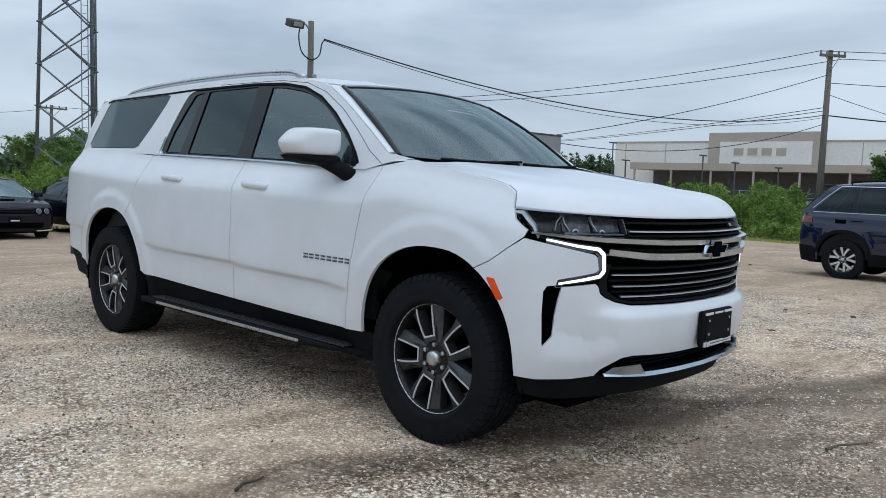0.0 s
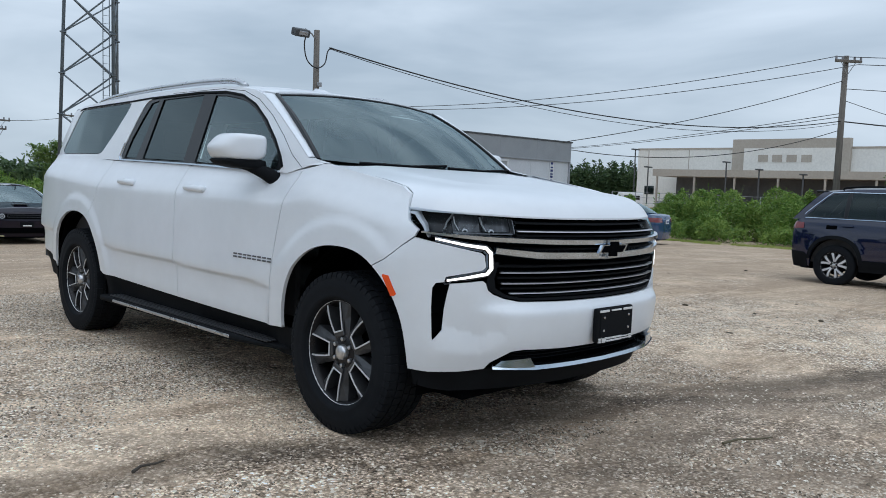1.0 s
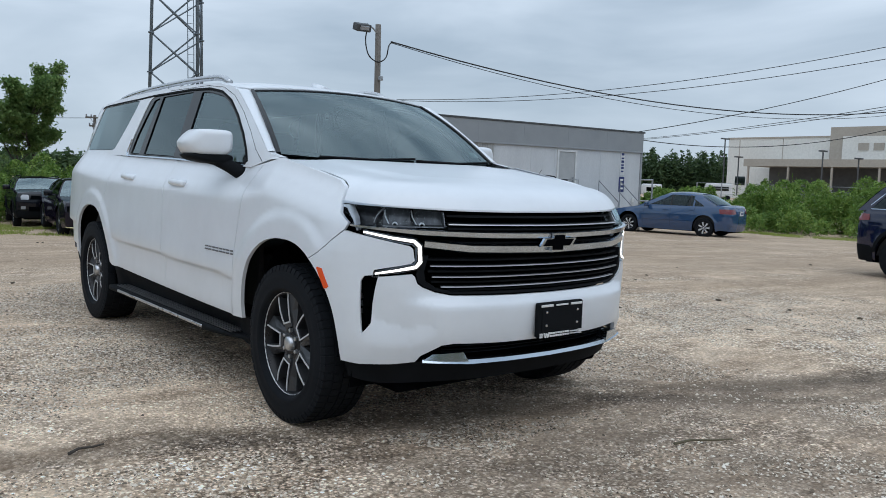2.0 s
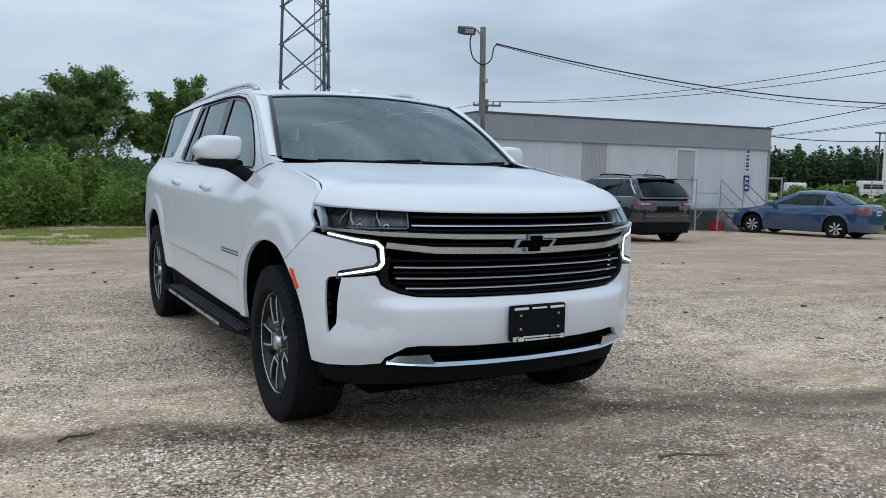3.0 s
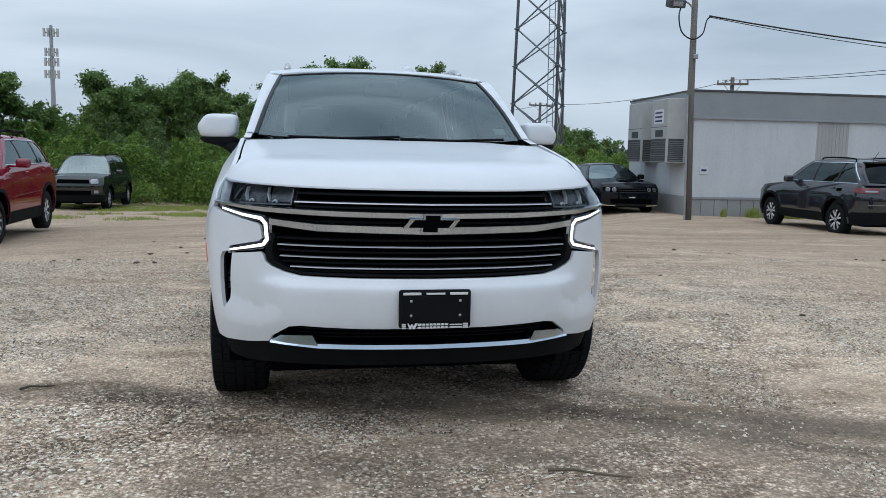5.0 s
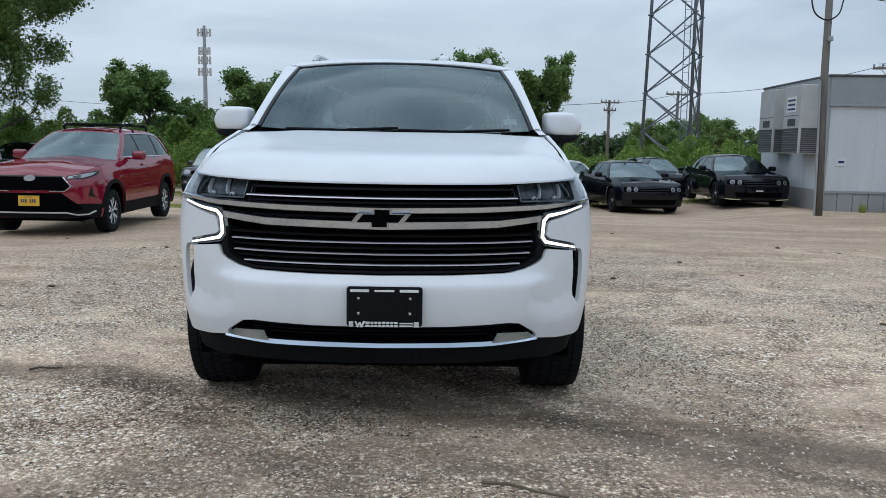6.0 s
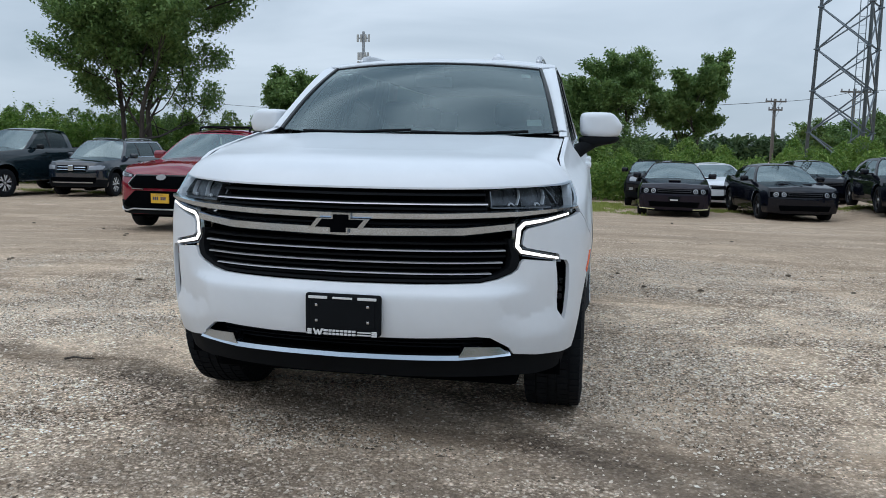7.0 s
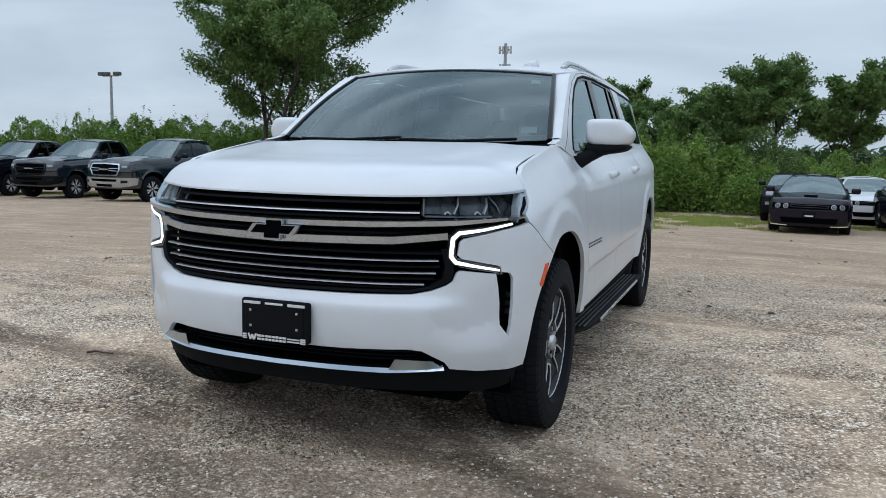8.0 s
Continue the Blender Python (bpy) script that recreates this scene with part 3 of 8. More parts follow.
def white_sport_utility():
    car = empty("sport_utility_vehicle", Matrix.Identity(4), "white full-size sport utility vehicle with chrome grille parked on gravel", "car")
    sk = Skin(PLAN, sport_depth)
    F = lambda x, z: (float(sk.front(x)), z)
    S = lambda y, z: (float(sk.side(y)), z)
    mir = lambda pts: [(-a, b) for a, b in reversed(pts)]
    W, T = M["white"], M["trim"]
    archF = lambda a0, a1, n=22: [S(y, z) for y, z in arc(0.0, 0.42, 0.485, a0, a1, n, 2.3, 0.525)]
    archR = lambda a0, a1, n=22: [S(y, z) for y, z in arc(WB, 0.42, 0.50, a0, a1, n, 2.3, 0.535)]
    # nose: one bumper skin round both corners
    half = [F(0.0, 0.505), F(0.3, 0.507), F(0.56, 0.515), F(0.615, 0.508), F(0.70, 0.455), F(0.72, 0.425), F(0.82, 0.412), F(0.93, 0.405), S(-0.487, 0.41)]
    half += archF(178, 122, 14)
    half += [S(-0.36, 0.915), S(-0.44, 0.975), S(-0.515, 1.028), F(0.90, 1.005), F(0.755, 0.968), F(0.742, 0.955), F(0.734, 0.900), F(0.750, 0.884), F(0.880, 0.852), F(0.886, 0.822), F(0.745, 0.840), F(0.732, 0.828),
             F(0.722, 0.796), F(0.700, 0.778), F(0.650, 0.756), F(0.575, 0.741), F(0.3, 0.735), F(0.0, 0.733)]
    vent = [F(0.868, 0.830), F(0.912, 0.823), F(0.922, 0.80), F(0.923, 0.70), F(0.918, 0.560), F(0.890, 0.608), F(0.886, 0.70), F(0.878, 0.77)]
    ventb = [(u + (0.06 if u > float(sk.front(0.90)) else -0.01), z) for u, z in vent]
    bumper = panel("front_bumper", sk, mir(half)[1:-1] + half, W, car, holes=[vent, mir(vent)], step=0.018, creases=[k for c in ([tuple(p) for p in CREASE], [F(0.70, 0.572), F(0.80, 0.580), F(0.878, 0.583)]) for k in (c, mir(c))])
    for sgn in (1, -1):
        q = (lambda p: p) if sgn > 0 else mir
        v = panel("corner_vent", sk, q(ventb), M["void"], bumper, off=-0.060, step=0.02, thick=0.02, gap=-0.003)
        for z in (0.655, 0.690, 0.725):
            u = float(sk.front(0.922))
            strip("fog_lamp", sk, q([(u + 0.006, z), (u + 0.030, z - 0.004)]), 0.012, -0.060, -0.052, M["rim_mid"], bumper, 0.02)
        panel("side_marker", sk, q([S(-0.439, 0.758), S(-0.425, 0.746), S(-0.404, 0.744), S(-0.350, 0.838), S(-0.356, 0.846), S(-0.392, 0.842)]), M["amber"], bumper, off=0.002, step=0.04, thick=0.01, label="amber side reflector at the wheel arch")
    # lower intake, its bright lip and the black valance
    low = [F(0, 0.44), F(0.5, 0.443), F(0.70, 0.452), F(0.615, 0.51), F(0.3, 0.51), F(0, 0.508)]
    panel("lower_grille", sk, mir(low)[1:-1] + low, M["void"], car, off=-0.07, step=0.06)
    for z in (0.460, 0.478, 0.496):
        strip("lower_grille_bar", sk, [(-sk.front(0.60), z), (sk.front(0.60), z)], 0.0035, -0.068, -0.04, T, car, 0.06)
    lip = [(-sk.front(0.695), 0.438), (-sk.front(0.49), 0.428), (0, 0.424), (sk.front(0.49), 0.428), (sk.front(0.695), 0.438)]
    raked = lambda a, b, off=0.0: sk(a, b, off + 0.55 * (0.474 - np.asarray(b, float)))
    for q in (lambda p: p, mir):
        panel("lip_end", raked, q([F(0.49, 0.430), F(0.695, 0.438), F(0.655, 0.468), F(0.515, 0.474)]), M["chrome"], car, off=0.012, step=0.03, thick=0.06, gap=0)
    strip("bumper_lip", sk, lip, [0.009, 0.015, 0.014, 0.015, 0.009], -0.05, 0.034, M["chrome"], car, 0.04, "bright chrome lower bumper lip", tilt=-0.007)
    val = [(0, 0.315), F(0.5, 0.315), F(0.72, 0.310), F(0.86, 0.305), F(0.93, 0.315), S(-0.50, 0.33), S(-0.487, 0.41), F(0.93, 0.405), F(0.82, 0.412), F(0.71, 0.425), F(0.5, 0.415), (0, 0.410)]
    panel("valance", sk, mir(val)[1:-1] + val, T, car, off=-0.022, step=0.06, thick=0.05)
    # grille
    gb = [F(0, 0.71), F(0.56, 0.72), F(0.72, 0.77), F(0.74, 0.90), F(0.70, 1.0), F(0.62, 1.03), F(0.62, 1.14), (0, 1.14)]
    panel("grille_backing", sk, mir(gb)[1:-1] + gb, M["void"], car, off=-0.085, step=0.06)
    rim_ = [F(0.0, 0.735), F(0.575, 0.743), F(0.650, 0.758), F(0.700, 0.780), F(0.720, 0.798), F(0.730, 0.835), F(0.712, 0.925), F(0.680, 0.925), F(0.695, 0.85), F(0.688, 0.806), F(0.640, 0.774), F(0.565, 0.758), F(0, 0.750)]
    panel("grille_surround", sk, mir(rim_)[1:-1] + rim_, T, car, off=-0.006, step=0.05, thick=0.05)
    for z, x, bright in ((1.105, 0.60, 0), (1.068, 0.60, 1), (1.048, 0.60, 0), (0.905, 0.690, 0), (0.876, 0.672, 1), (0.850, 0.680, 0), (0.825, 0.664, 1), (0.800, 0.665, 0), (0.778, 0.622, 1), (0.763, 0.59, 0), (0.985, 0.66, 0)):
        u = float(sk.front(x))
        s = strip("grille_slat", sk, [(-u, z), (0, z - 0.004), (u, z)], 0.0065, -0.075, -0.022, T, car, 0.06)
        if bright:
            strip("slat_edge", sk, [(-u, z), (0, z - 0.004), (u, z)], 0.0032, -0.022, -0.004, M["slat_bright"], s, 0.06, tilt=-0.0006)
    ub = float(sk.side(-0.545))
    strip("upper_chrome_bar", sk, [(-ub, 1.052), (-sk.front(0.72), 1.030), (-sk.front(0.4), 1.020), (0, 1.014), (sk.front(0.4), 1.020), (sk.front(0.72), 1.030), (ub, 1.052)], [0.006, 0.015, 0.017, 0.017, 0.017, 0.015, 0.006], -0.05, 0.012, M["chrome"], car, 0.05, "polished chrome bar across the grille", tilt=0.0014)
    um = float(sk.front(0.700))
    strip("middle_chrome_bar", sk, [(-um, 0.978), (-sk.front(0.5), 0.958), (0, 0.948), (sk.front(0.5), 0.958), (um, 0.978)], [0.020, 0.023, 0.024, 0.023, 0.020], -0.05, 0.008, M["chrome"], car, 0.05, "polished chrome bar across the grille", tilt=0.0014)
    # emblem: a plain dark cross in a bright frame
    def bow(k, sx, sz):
        w, h, a, b = 0.100 * sx, 0.019 * sz, 0.036 * sx, 0.042 * sz
        return [(-w - k, -h), (-a - k * 0.4, -h), (-a - k * 0.4, -b), (a - k * 0.4, -b), (a - k * 0.4, -h), (w - k, -h), (w + k, h), (a + k * 0.4, h), (a + k * 0.4, b), (-a + k * 0.4, b), (-a + k * 0.4, h), (-w + k, h)]
    sh = lambda P: [(x, z + 0.983) for x, z in P]
    em = part("emblem", prism(sh(bow(0.016, 1.12, 1.06)), -0.946, -0.930), M["chrome"], car, "chrome-framed black emblem")
    part("emblem_cross", prism(sh(bow(0.014, 0.88, 0.86)), -0.953, -0.945), M["void"], em)
    # headlamps and lit daytime lamps
    for sgn in (1, -1):
        q = (lambda p: p) if sgn > 0 else mir
        lens = [F(0.605, 1.050), F(0.75, 1.046), F(0.86, 1.040), F(0.908, 1.016), S(-0.560, 1.030), S(-0.490, 1.085), S(-0.425, 1.160), S(-0.47, 1.163), F(0.90, 1.152), F(0.76, 1.136), F(0.605, 1.123)]
        h = panel("headlamp", sk, q(lens), M["lamp_black"], car, off=-0.075, step=0.05, thick=0.02)
        g = panel("headlamp_glass", sk, q(lens), M["glass_clear"], h, off=-0.004, step=0.05, thick=0.003)
        panel("reflector", sk, q([F(0.615, 1.058), F(0.74, 1.056), F(0.74, 1.132), F(0.615, 1.120)]), M["lamp_grey"], h, off=-0.062, step=0.03, thick=0.01)
        panel("reflector", sk, q([F(0.752, 1.055), F(0.862, 1.052), F(0.872, 1.144), F(0.752, 1.134)]), M["lamp_grey"], h, off=-0.058, step=0.03, thick=0.01)
        for x in (0.690, 0.800):
            strip("projector", sk, q([F(x + 0.006, 1.059), F(x + 0.012, 1.068), F(x + 0.020, 1.069), F(x + 0.028, 1.059)]), [0.003, 0.0035, 0.0035, 0.003], -0.052, -0.042, M["rim_bright"], h, 0.01)
            # pale slanted strip draws a reflection in the lamp as a solid shape
            strip("reflector_edge", sk, q([F(x + 0.040, 1.062), F(x + 0.056, 1.095), F(x + 0.060, 1.124)]), [0.003, 0.0025, 0.002], -0.058, -0.040, M["rim_bright"], h, 0.02)
        strip("lamp_brow", sk, q([F(0.62, 1.053), F(0.76, 1.052), F(0.86, 1.054)]), 0.0035, -0.06, -0.02, M["rim_mid"], h, 0.02)
        strip("lamp_brow", sk, q([F(0.615, 1.055), F(0.617, 1.12)]), 0.003, -0.05, -0.012, M["rim_mid"], h, 0.02)
        strip("position_lamp", sk, q([S(-0.440, 1.137), S(-0.482, 1.134), S(-0.545, 1.082), S(-0.572, 1.030)]), [0.006, 0.010, 0.010, 0.007], -0.05, -0.012, M["rim_bright"], h, 0.015)
        strip("lamp_fin", sk, q([F(0.862, 1.136), F(0.884, 1.100), F(0.892, 1.066)]), 0.0035, -0.06, -0.03, M["rim_mid"], h, 0.02)
        cpath = [F(0.920, 1.025), F(0.821, 1.001), F(0.740, 0.989), F(0.719, 0.966), F(0.714, 0.895), F(0.731, 0.871), F(0.80, 0.855), F(0.878, 0.837)]
        hs = strip("daytime_lamp_housing", sk, q(cpath), [0.012, 0.018, 0.021, 0.021, 0.021, 0.021, 0.018, 0.014], -0.05, -0.002, M["chrome"], car, 0.03, "chrome-edged hooked lamp housing")
        strip("lamp_channel", sk, q(cpath), [0.008, 0.012, 0.0145, 0.0145, 0.0145, 0.014, 0.011, 0.008], -0.006, 0.0005, M["lamp_black"], hs, 0.03, bevel=False)
        strip("daytime_lamp", sk, q(cpath), [0.0045, 0.006, 0.0078, 0.0090, 0.0090, 0.0078, 0.006, 0.0045], -0.004, 0.003, M["drl"], hs, 0.03, "lit white daytime lamp strip")
    # sides
    seamF = [S(0.615, 0.455), S(0.600, 0.62), S(0.575, 0.80), S(0.545, 0.98), S(0.52, 1.10), S(0.50, 1.22), S(0.485, 1.327)]
    seamM = [S(1.70, 0.475), S(1.715, 0.80), S(1.735, 1.10), S(1.765, 1.334)]
    belt = lambda y0, y1, n=6: [S(y, 1.352 + 0.005 * (y - 0.5) - float(belt_drop(y))) for y in np.linspace(y0, y1, n)]
    for sgn in (1, -1):
        q = (lambda p: p) if sgn > 0 else mir
        fender = archF(122, 3, 26) + seamF + [S(0.27, 1.361), S(0.0, 1.318), S(-0.336, 1.256), S(-0.40, 1.225), S(-0.425, 1.163), S(-0.46, 1.105), S(-0.53, 1.062), S(-0.515, 1.03), S(-0.44, 0.975), S(-0.36, 0.915)]
        panel("fender", sk, q(fender), W, car, step=0.019)
        fdoor = seamF[:1] + [S(1.1, 0.462)] + seamM + belt(1.70, 0.6)[0:] + seamF[:0:-1]
        d = panel("front_door", sk, q(fdoor), W, car, step=0.02)
        rdoor = [S(1.70, 0.475), S(2.3, 0.49), S(2.86, 0.505)] + archR(171, 118, 12) + [S(2.985, 1.20), S(2.99, 1.362)] + belt(2.9, 1.80) + seamM[:0:-1]
        e = panel("rear_door", sk, q(rdoor), W, car, step=0.02)
        for dd, y in ((d, 1.51), (e, 2.51)):
            zc = 1.190 if y < 2 else 1.208
            strip("handle_recess", sk, q([S(y - 0.10, zc - 0.006), S(y - 0.06, zc - 0.006), S(y + 0.06, zc - 0.006), S(y + 0.10, zc - 0.006)]), [0.012, 0.026, 0.026, 0.012], -0.004, 0.0025, W, dd, 0.02)
            px = float(sk(sk.side(y), zc)[0])
            hb = bmesh.new()
            add_box(hb, (-0.004, -0.128, -0.021), (0.040, 0.128, 0.021), 0.0195, 4)
            for v in hb.verts:
                v.co.x = (v.co.x - 0.012 * (v.co.y / 0.128) ** 2 - 0.10 * v.co.z + px) * sgn
                v.co.z += zc + 0.04 * v.co.y
                v.co.y += y
            if sgn < 0:
                bmesh.ops.reverse_faces(hb, faces=hb.faces)
            part("door_handle", hb, W, dd, smooth=True)
        quarter = archR(118, 3, 26) + [S(3.93, 0.50), S(4.2, 0.56), S(4.55, 0.58), (sk.end - 0.45, 0.6), (sk.end - 0.45, 1.42), S(4.52, 1.42), S(3.8, 1.40), S(2.99, 1.364), S(2.985, 1.20)]
        panel("quarter_panel", sk, q(quarter), W, car, step=0.024)
        panel("rear_bumper_trim", sk, q([S(3.92, 0.34), S(4.55, 0.36), (sk.end - 0.3, 0.38), (sk.end - 0.3, 0.60), S(4.55, 0.58), S(4.2, 0.56), S(3.93, 0.50)]), T, car, off=-0.004, step=0.08)
        panel("tail_lamp", sk, q([S(4.60, 1.02), (sk.end - 0.62, 1.0), (sk.end - 0.62, 1.36), S(4.61, 1.36)]), M["red_lens"], car, off=0.004, step=0.06)
        # sill, running board
        panel("sill", sk, q([S(0.44, 0.30), S(2.93, 0.31), S(2.93, 0.51), S(1.7, 0.485), S(0.60, 0.46), S(0.44, 0.46)]), T, car, off=-0.035, step=0.1)
        bm = bmesh.new()
        x0, x1 = (0.84, 1.03) if sgn > 0 else (-1.03, -0.84)
        add_box(bm, (x0, 0.47, 0.312), (x1, 2.86, 0.356), 0.018, 3)
        bmesh.ops.bisect_plane(bm, geom=bm.verts[:] + bm.edges[:] + bm.faces[:], plane_co=(0, 0.98, 0), plane_no=(0, 1, 0))
        bmesh.ops.bisect_plane(bm, geom=bm.verts[:] + bm.edges[:] + bm.faces[:], plane_co=(0, 0.72, 0), plane_no=(0, 1, 0))
        for v in bm.verts:
            t = min(1.0, max(0.0, (0.98 - v.co.y) / 0.5))
            v.co.x -= sgn * 0.075 * t * t * (abs(v.co.x) > 0.93)
            v.co.z += 0.016 * t * (v.co.z < 0.335) - 0.008 * t * (v.co.z > 0.335)
        rb = part("running_board", bm, T, car, "black ribbed plastic running board")
        for k in range(5):
            xx = sgn * (0.890 + k * 0.026)
            part("tread_rib", boxed((xx - 0.006, 0.62, 0.356), (xx + 0.006, 2.74, 0.364), 0.002, 1), M["rim_dark"], rb)
        part("bright_strip", boxed((1.015, 0.98, 0.326), (1.035, 2.62, 0.346), 0.006, 2) if sgn > 0 else boxed((-1.035, 0.98, 0.326), (-1.015, 2.62, 0.346), 0.006, 2), M["satin"], rb, "brushed metal edge strip")
        for y in (0.75, 1.7, 2.6):
            part("bracket", boxed((min(sgn * 0.66, sgn * 0.87), y - 0.04, 0.285), (max(sgn * 0.66, sgn * 0.87), y + 0.04, 0.315)), M["void"], rb)
        # model badge as plain letter-sized bars
        y = 0.965
        for wch in (0.046, 0.048, 0.044, 0.048, 0.046, 0.044, 0.046, 0.046):
            for dz in (0.0085, -0.0085):
                strip("badge_bar", sk, q([S(y, 0.820 + dz), S(y - wch * 0.74, 0.820 + dz)]), 0.0042, 0.0, 0.005, M["letter_dark"], d, 0.03, bevel=False)
            y -= wch * 1.09
    # greenhouse
    GX = lambda y, z: 0.892 - 0.30 * (z - 1.34) - np.interp(y, [2.6, 3.4, 3.9, 4.25, 4.48, 4.62], [0.0, 0.012, 0.031, 0.065, 0.114, 0.20]) - 0.03 * np.clip((0.9 - y), 0, 1)
    def gh(sgn):
        def f(a, b, off=0.0):
            a, b = np.broadcast_arrays(np.asarray(a, float), np.asarray(b, float))
            y = a if sgn > 0 else -a
            return np.stack([sgn * (GX(y, b) + off), y, b + 0 * y], -1)
        return f
    ws = [(0.47, 1.392), (0.62, 1.495), (0.80, 1.612), (0.95, 1.705), (1.10, 1.785)]
    roofline = [(1.20, 1.812), (1.40, 1.842), (1.70, 1.862), (2.2, 1.874), (2.9, 1.872), (3.5, 1.858), (4.0, 1.835), (4.28, 1.80)]
    frame_ = [(0.30, 1.362), (0.45, 1.340), (0.62, 1.300), (1.0, 1.312), (1.76, 1.338), (2.9, 1.364), (3.8, 1.382), (4.56, 1.395), (4.48, 1.55)] + roofline[::-1] + ws[::-1]
    curve = lambda pts, n=5: [tuple(map(float, p)) for p in spline(pts, n)]
    dlo = [(0.70, 1.316), (1.765, 1.351), (2.85, 1.378)] + curve([(2.875, 1.40), (2.85, 1.50), (2.77, 1.68), (2.70, 1.79), (2.62, 1.822)], 4) + [(1.9, 1.824)] + curve([(1.56, 1.810), (1.33, 1.776), (1.151, 1.710), (0.98, 1.606), (0.835, 1.490), (0.735, 1.390), (0.690, 1.340)])
    qwin = [(3.265, 1.430), (3.33, 1.416), (4.21, 1.422), (4.265, 1.455), (4.09, 1.755), (4.03, 1.800), (3.05, 1.812), (2.975, 1.806), (3.00, 1.75), (3.13, 1.58)]
    fwin = [(0.745, 1.327), (1.705, 1.357), (1.680, 1.800)] + curve([(1.53, 1.789), (1.30, 1.748), (1.116, 1.672), (0.95, 1.562), (0.80, 1.440), (0.745, 1.375)])
    rwin = [(1.865, 1.363), (2.49, 1.379), (2.43, 1.808), (1.845, 1.812)]
    rwin2 = [(2.60, 1.382), (2.81, 1.386), (2.77, 1.53), (2.68, 1.69), (2.61, 1.790), (2.50, 1.806)]
    for sgn in (1, -1):
        q = (lambda p: p) if sgn > 0 else mir
        g = gh(sgn)
        fr = panel("cabin_frame", g, q(frame_), W, car, holes=[q(dlo), q(qwin)], step=0.06, thick=0.04)
        wf = panel("window_frame", g, q(dlo), M["black_gloss"], car, holes=[q(fwin), q(rwin), q(rwin2)], off=-0.004, step=0.08, thick=0.03)
        panel("side_window", g, q(fwin), M["glass"], wf, off=-0.012, step=0.1, thick=0.004)
        panel("side_window", g, q(rwin), M["glass_dark"], wf, off=-0.012, step=0.1, thick=0.004)
        panel("side_window", g, q(rwin2), M["glass_dark"], wf, off=-0.012, step=0.1, thick=0.004)
        panel("quarter_window", g, q(qwin), M["glass_dark"], car, off=-0.004, step=0.1, thick=0.004)
        strip("window_trim", g, q([(0.705, 1.310), (1.765, 1.345), (2.86, 1.371), (2.888, 1.395), (2.865, 1.50)]), 0.007, -0.01, 0.008, M["chrome"], wf, 0.06, "bright line under the side windows")
        strip("window_gasket", g, q([(4.10, 1.800), (4.02, 1.812), (2.98, 1.824), (2.66, 1.832), (1.9, 1.833), (1.56, 1.819), (1.33, 1.785), (1.148, 1.718), (0.972, 1.612), (0.827, 1.496), (0.726, 1.394), (0.682, 1.335)]), 0.008, -0.01, 0.004, T, fr, 0.06)
        strip("door_seam", g, q([(0.50, 1.335), (0.62, 1.405), (0.75, 1.515), (0.92, 1.640), (1.12, 1.748), (1.32, 1.812), (1.60, 1.842), (2.3, 1.850)]), 0.0035, -0.01, 0.0015, M["void"], fr, 0.05, bevel=False)
        # strip of bodywork between the side frame and the windscreen
        rows = []
        n = 14
        wsd = np.array([np.interp(np.linspace(0, 1, n), np.linspace(0, 1, len(ws)), [p[k] for p in ws]) for k in (0, 1)]).T
        edge = np.linspace(0, 1, n)
        for k, (y, z) in enumerate(wsd):
            t = edge[k]
            xo = GX(y, z)
            xi = 0.815 + (0.672 - 0.815) * t
            rows.append([(sgn * (xo + (xi - xo) * s), y - 0.004 * math.sin(math.pi * s) - 0.002, z + 0.005 * math.sin(math.pi * s)) for s in (0, 0.25, 0.5, 0.75, 1)])
        v, f = lofted(rows)
        raw("windscreen_pillar", v, f, W, car, smooth=True)
    # windscreen: bowed sheet
    def screen(a, b, off=0.0):
        a, b = np.broadcast_arrays(np.asarray(a, float), np.asarray(b, float))
        xw = 0.818 + (0.676 - 0.818) * b
        k = 1 - a ** 2
        y = 0.46 + (1.095 - 0.46) * b - (0.20 - 0.13 * b) * k - off * 0.5
        z = 1.385 + (1.786 - 1.385) * b + (-0.030 + 0.065 * b) * k + 0.028 * np.sin(np.pi * b) + off * 0.8
        return np.stack([a * xw, y, z], -1)
    scr = panel("windscreen", screen, [(-0.995, 0), (0.995, 0), (0.995, 1), (-0.995, 1)], M["glass"], car, step=0.08, thick=0.004, gap=0, label="tinted curved windscreen")
    band = [(-0.995, 0.93), (0.995, 0.93), (0.995, 1), (-0.995, 1)]
    panel("screen_band", screen, band, M["black_gloss"], scr, off=-0.006, step=0.08, thick=0.002, gap=0)
    panel("screen_band", screen, [(-0.995, 0), (0.995, 0), (0.995, 0.06), (-0.995, 0.06)], M["black_gloss"], scr, off=-0.006, step=0.08, thick=0.002, gap=0)
    for s in (-1, 1):
        panel("screen_band", screen, [(s * 0.995, 0.06), (s * 0.995, 0.93), (s * 0.962, 0.93), (s * 0.962, 0.06)], M["black_gloss"], scr, off=-0.006, step=0.05, thick=0.002, gap=0)
    for s in (-1, 1):
        strip("screen_gasket", screen, [(s * 0.985, 0.0), (s * 0.985, 0.5), (s * 0.985, 1.0)], 0.016, -0.01, 0.010, M["black_gloss"], scr, 0.06)
    strip("screen_gasket", screen, [(-0.97, 0.985), (0.97, 0.985)], 0.012, -0.01, 0.006, M["black_gloss"], scr, 0.06)
    panel("sensor_block", screen, [(-0.13, 0.80), (0.13, 0.80), (0.10, 0.93), (-0.10, 0.93)], M["trim"], scr, off=-0.012, step=0.05, thick=0.03, gap=0)
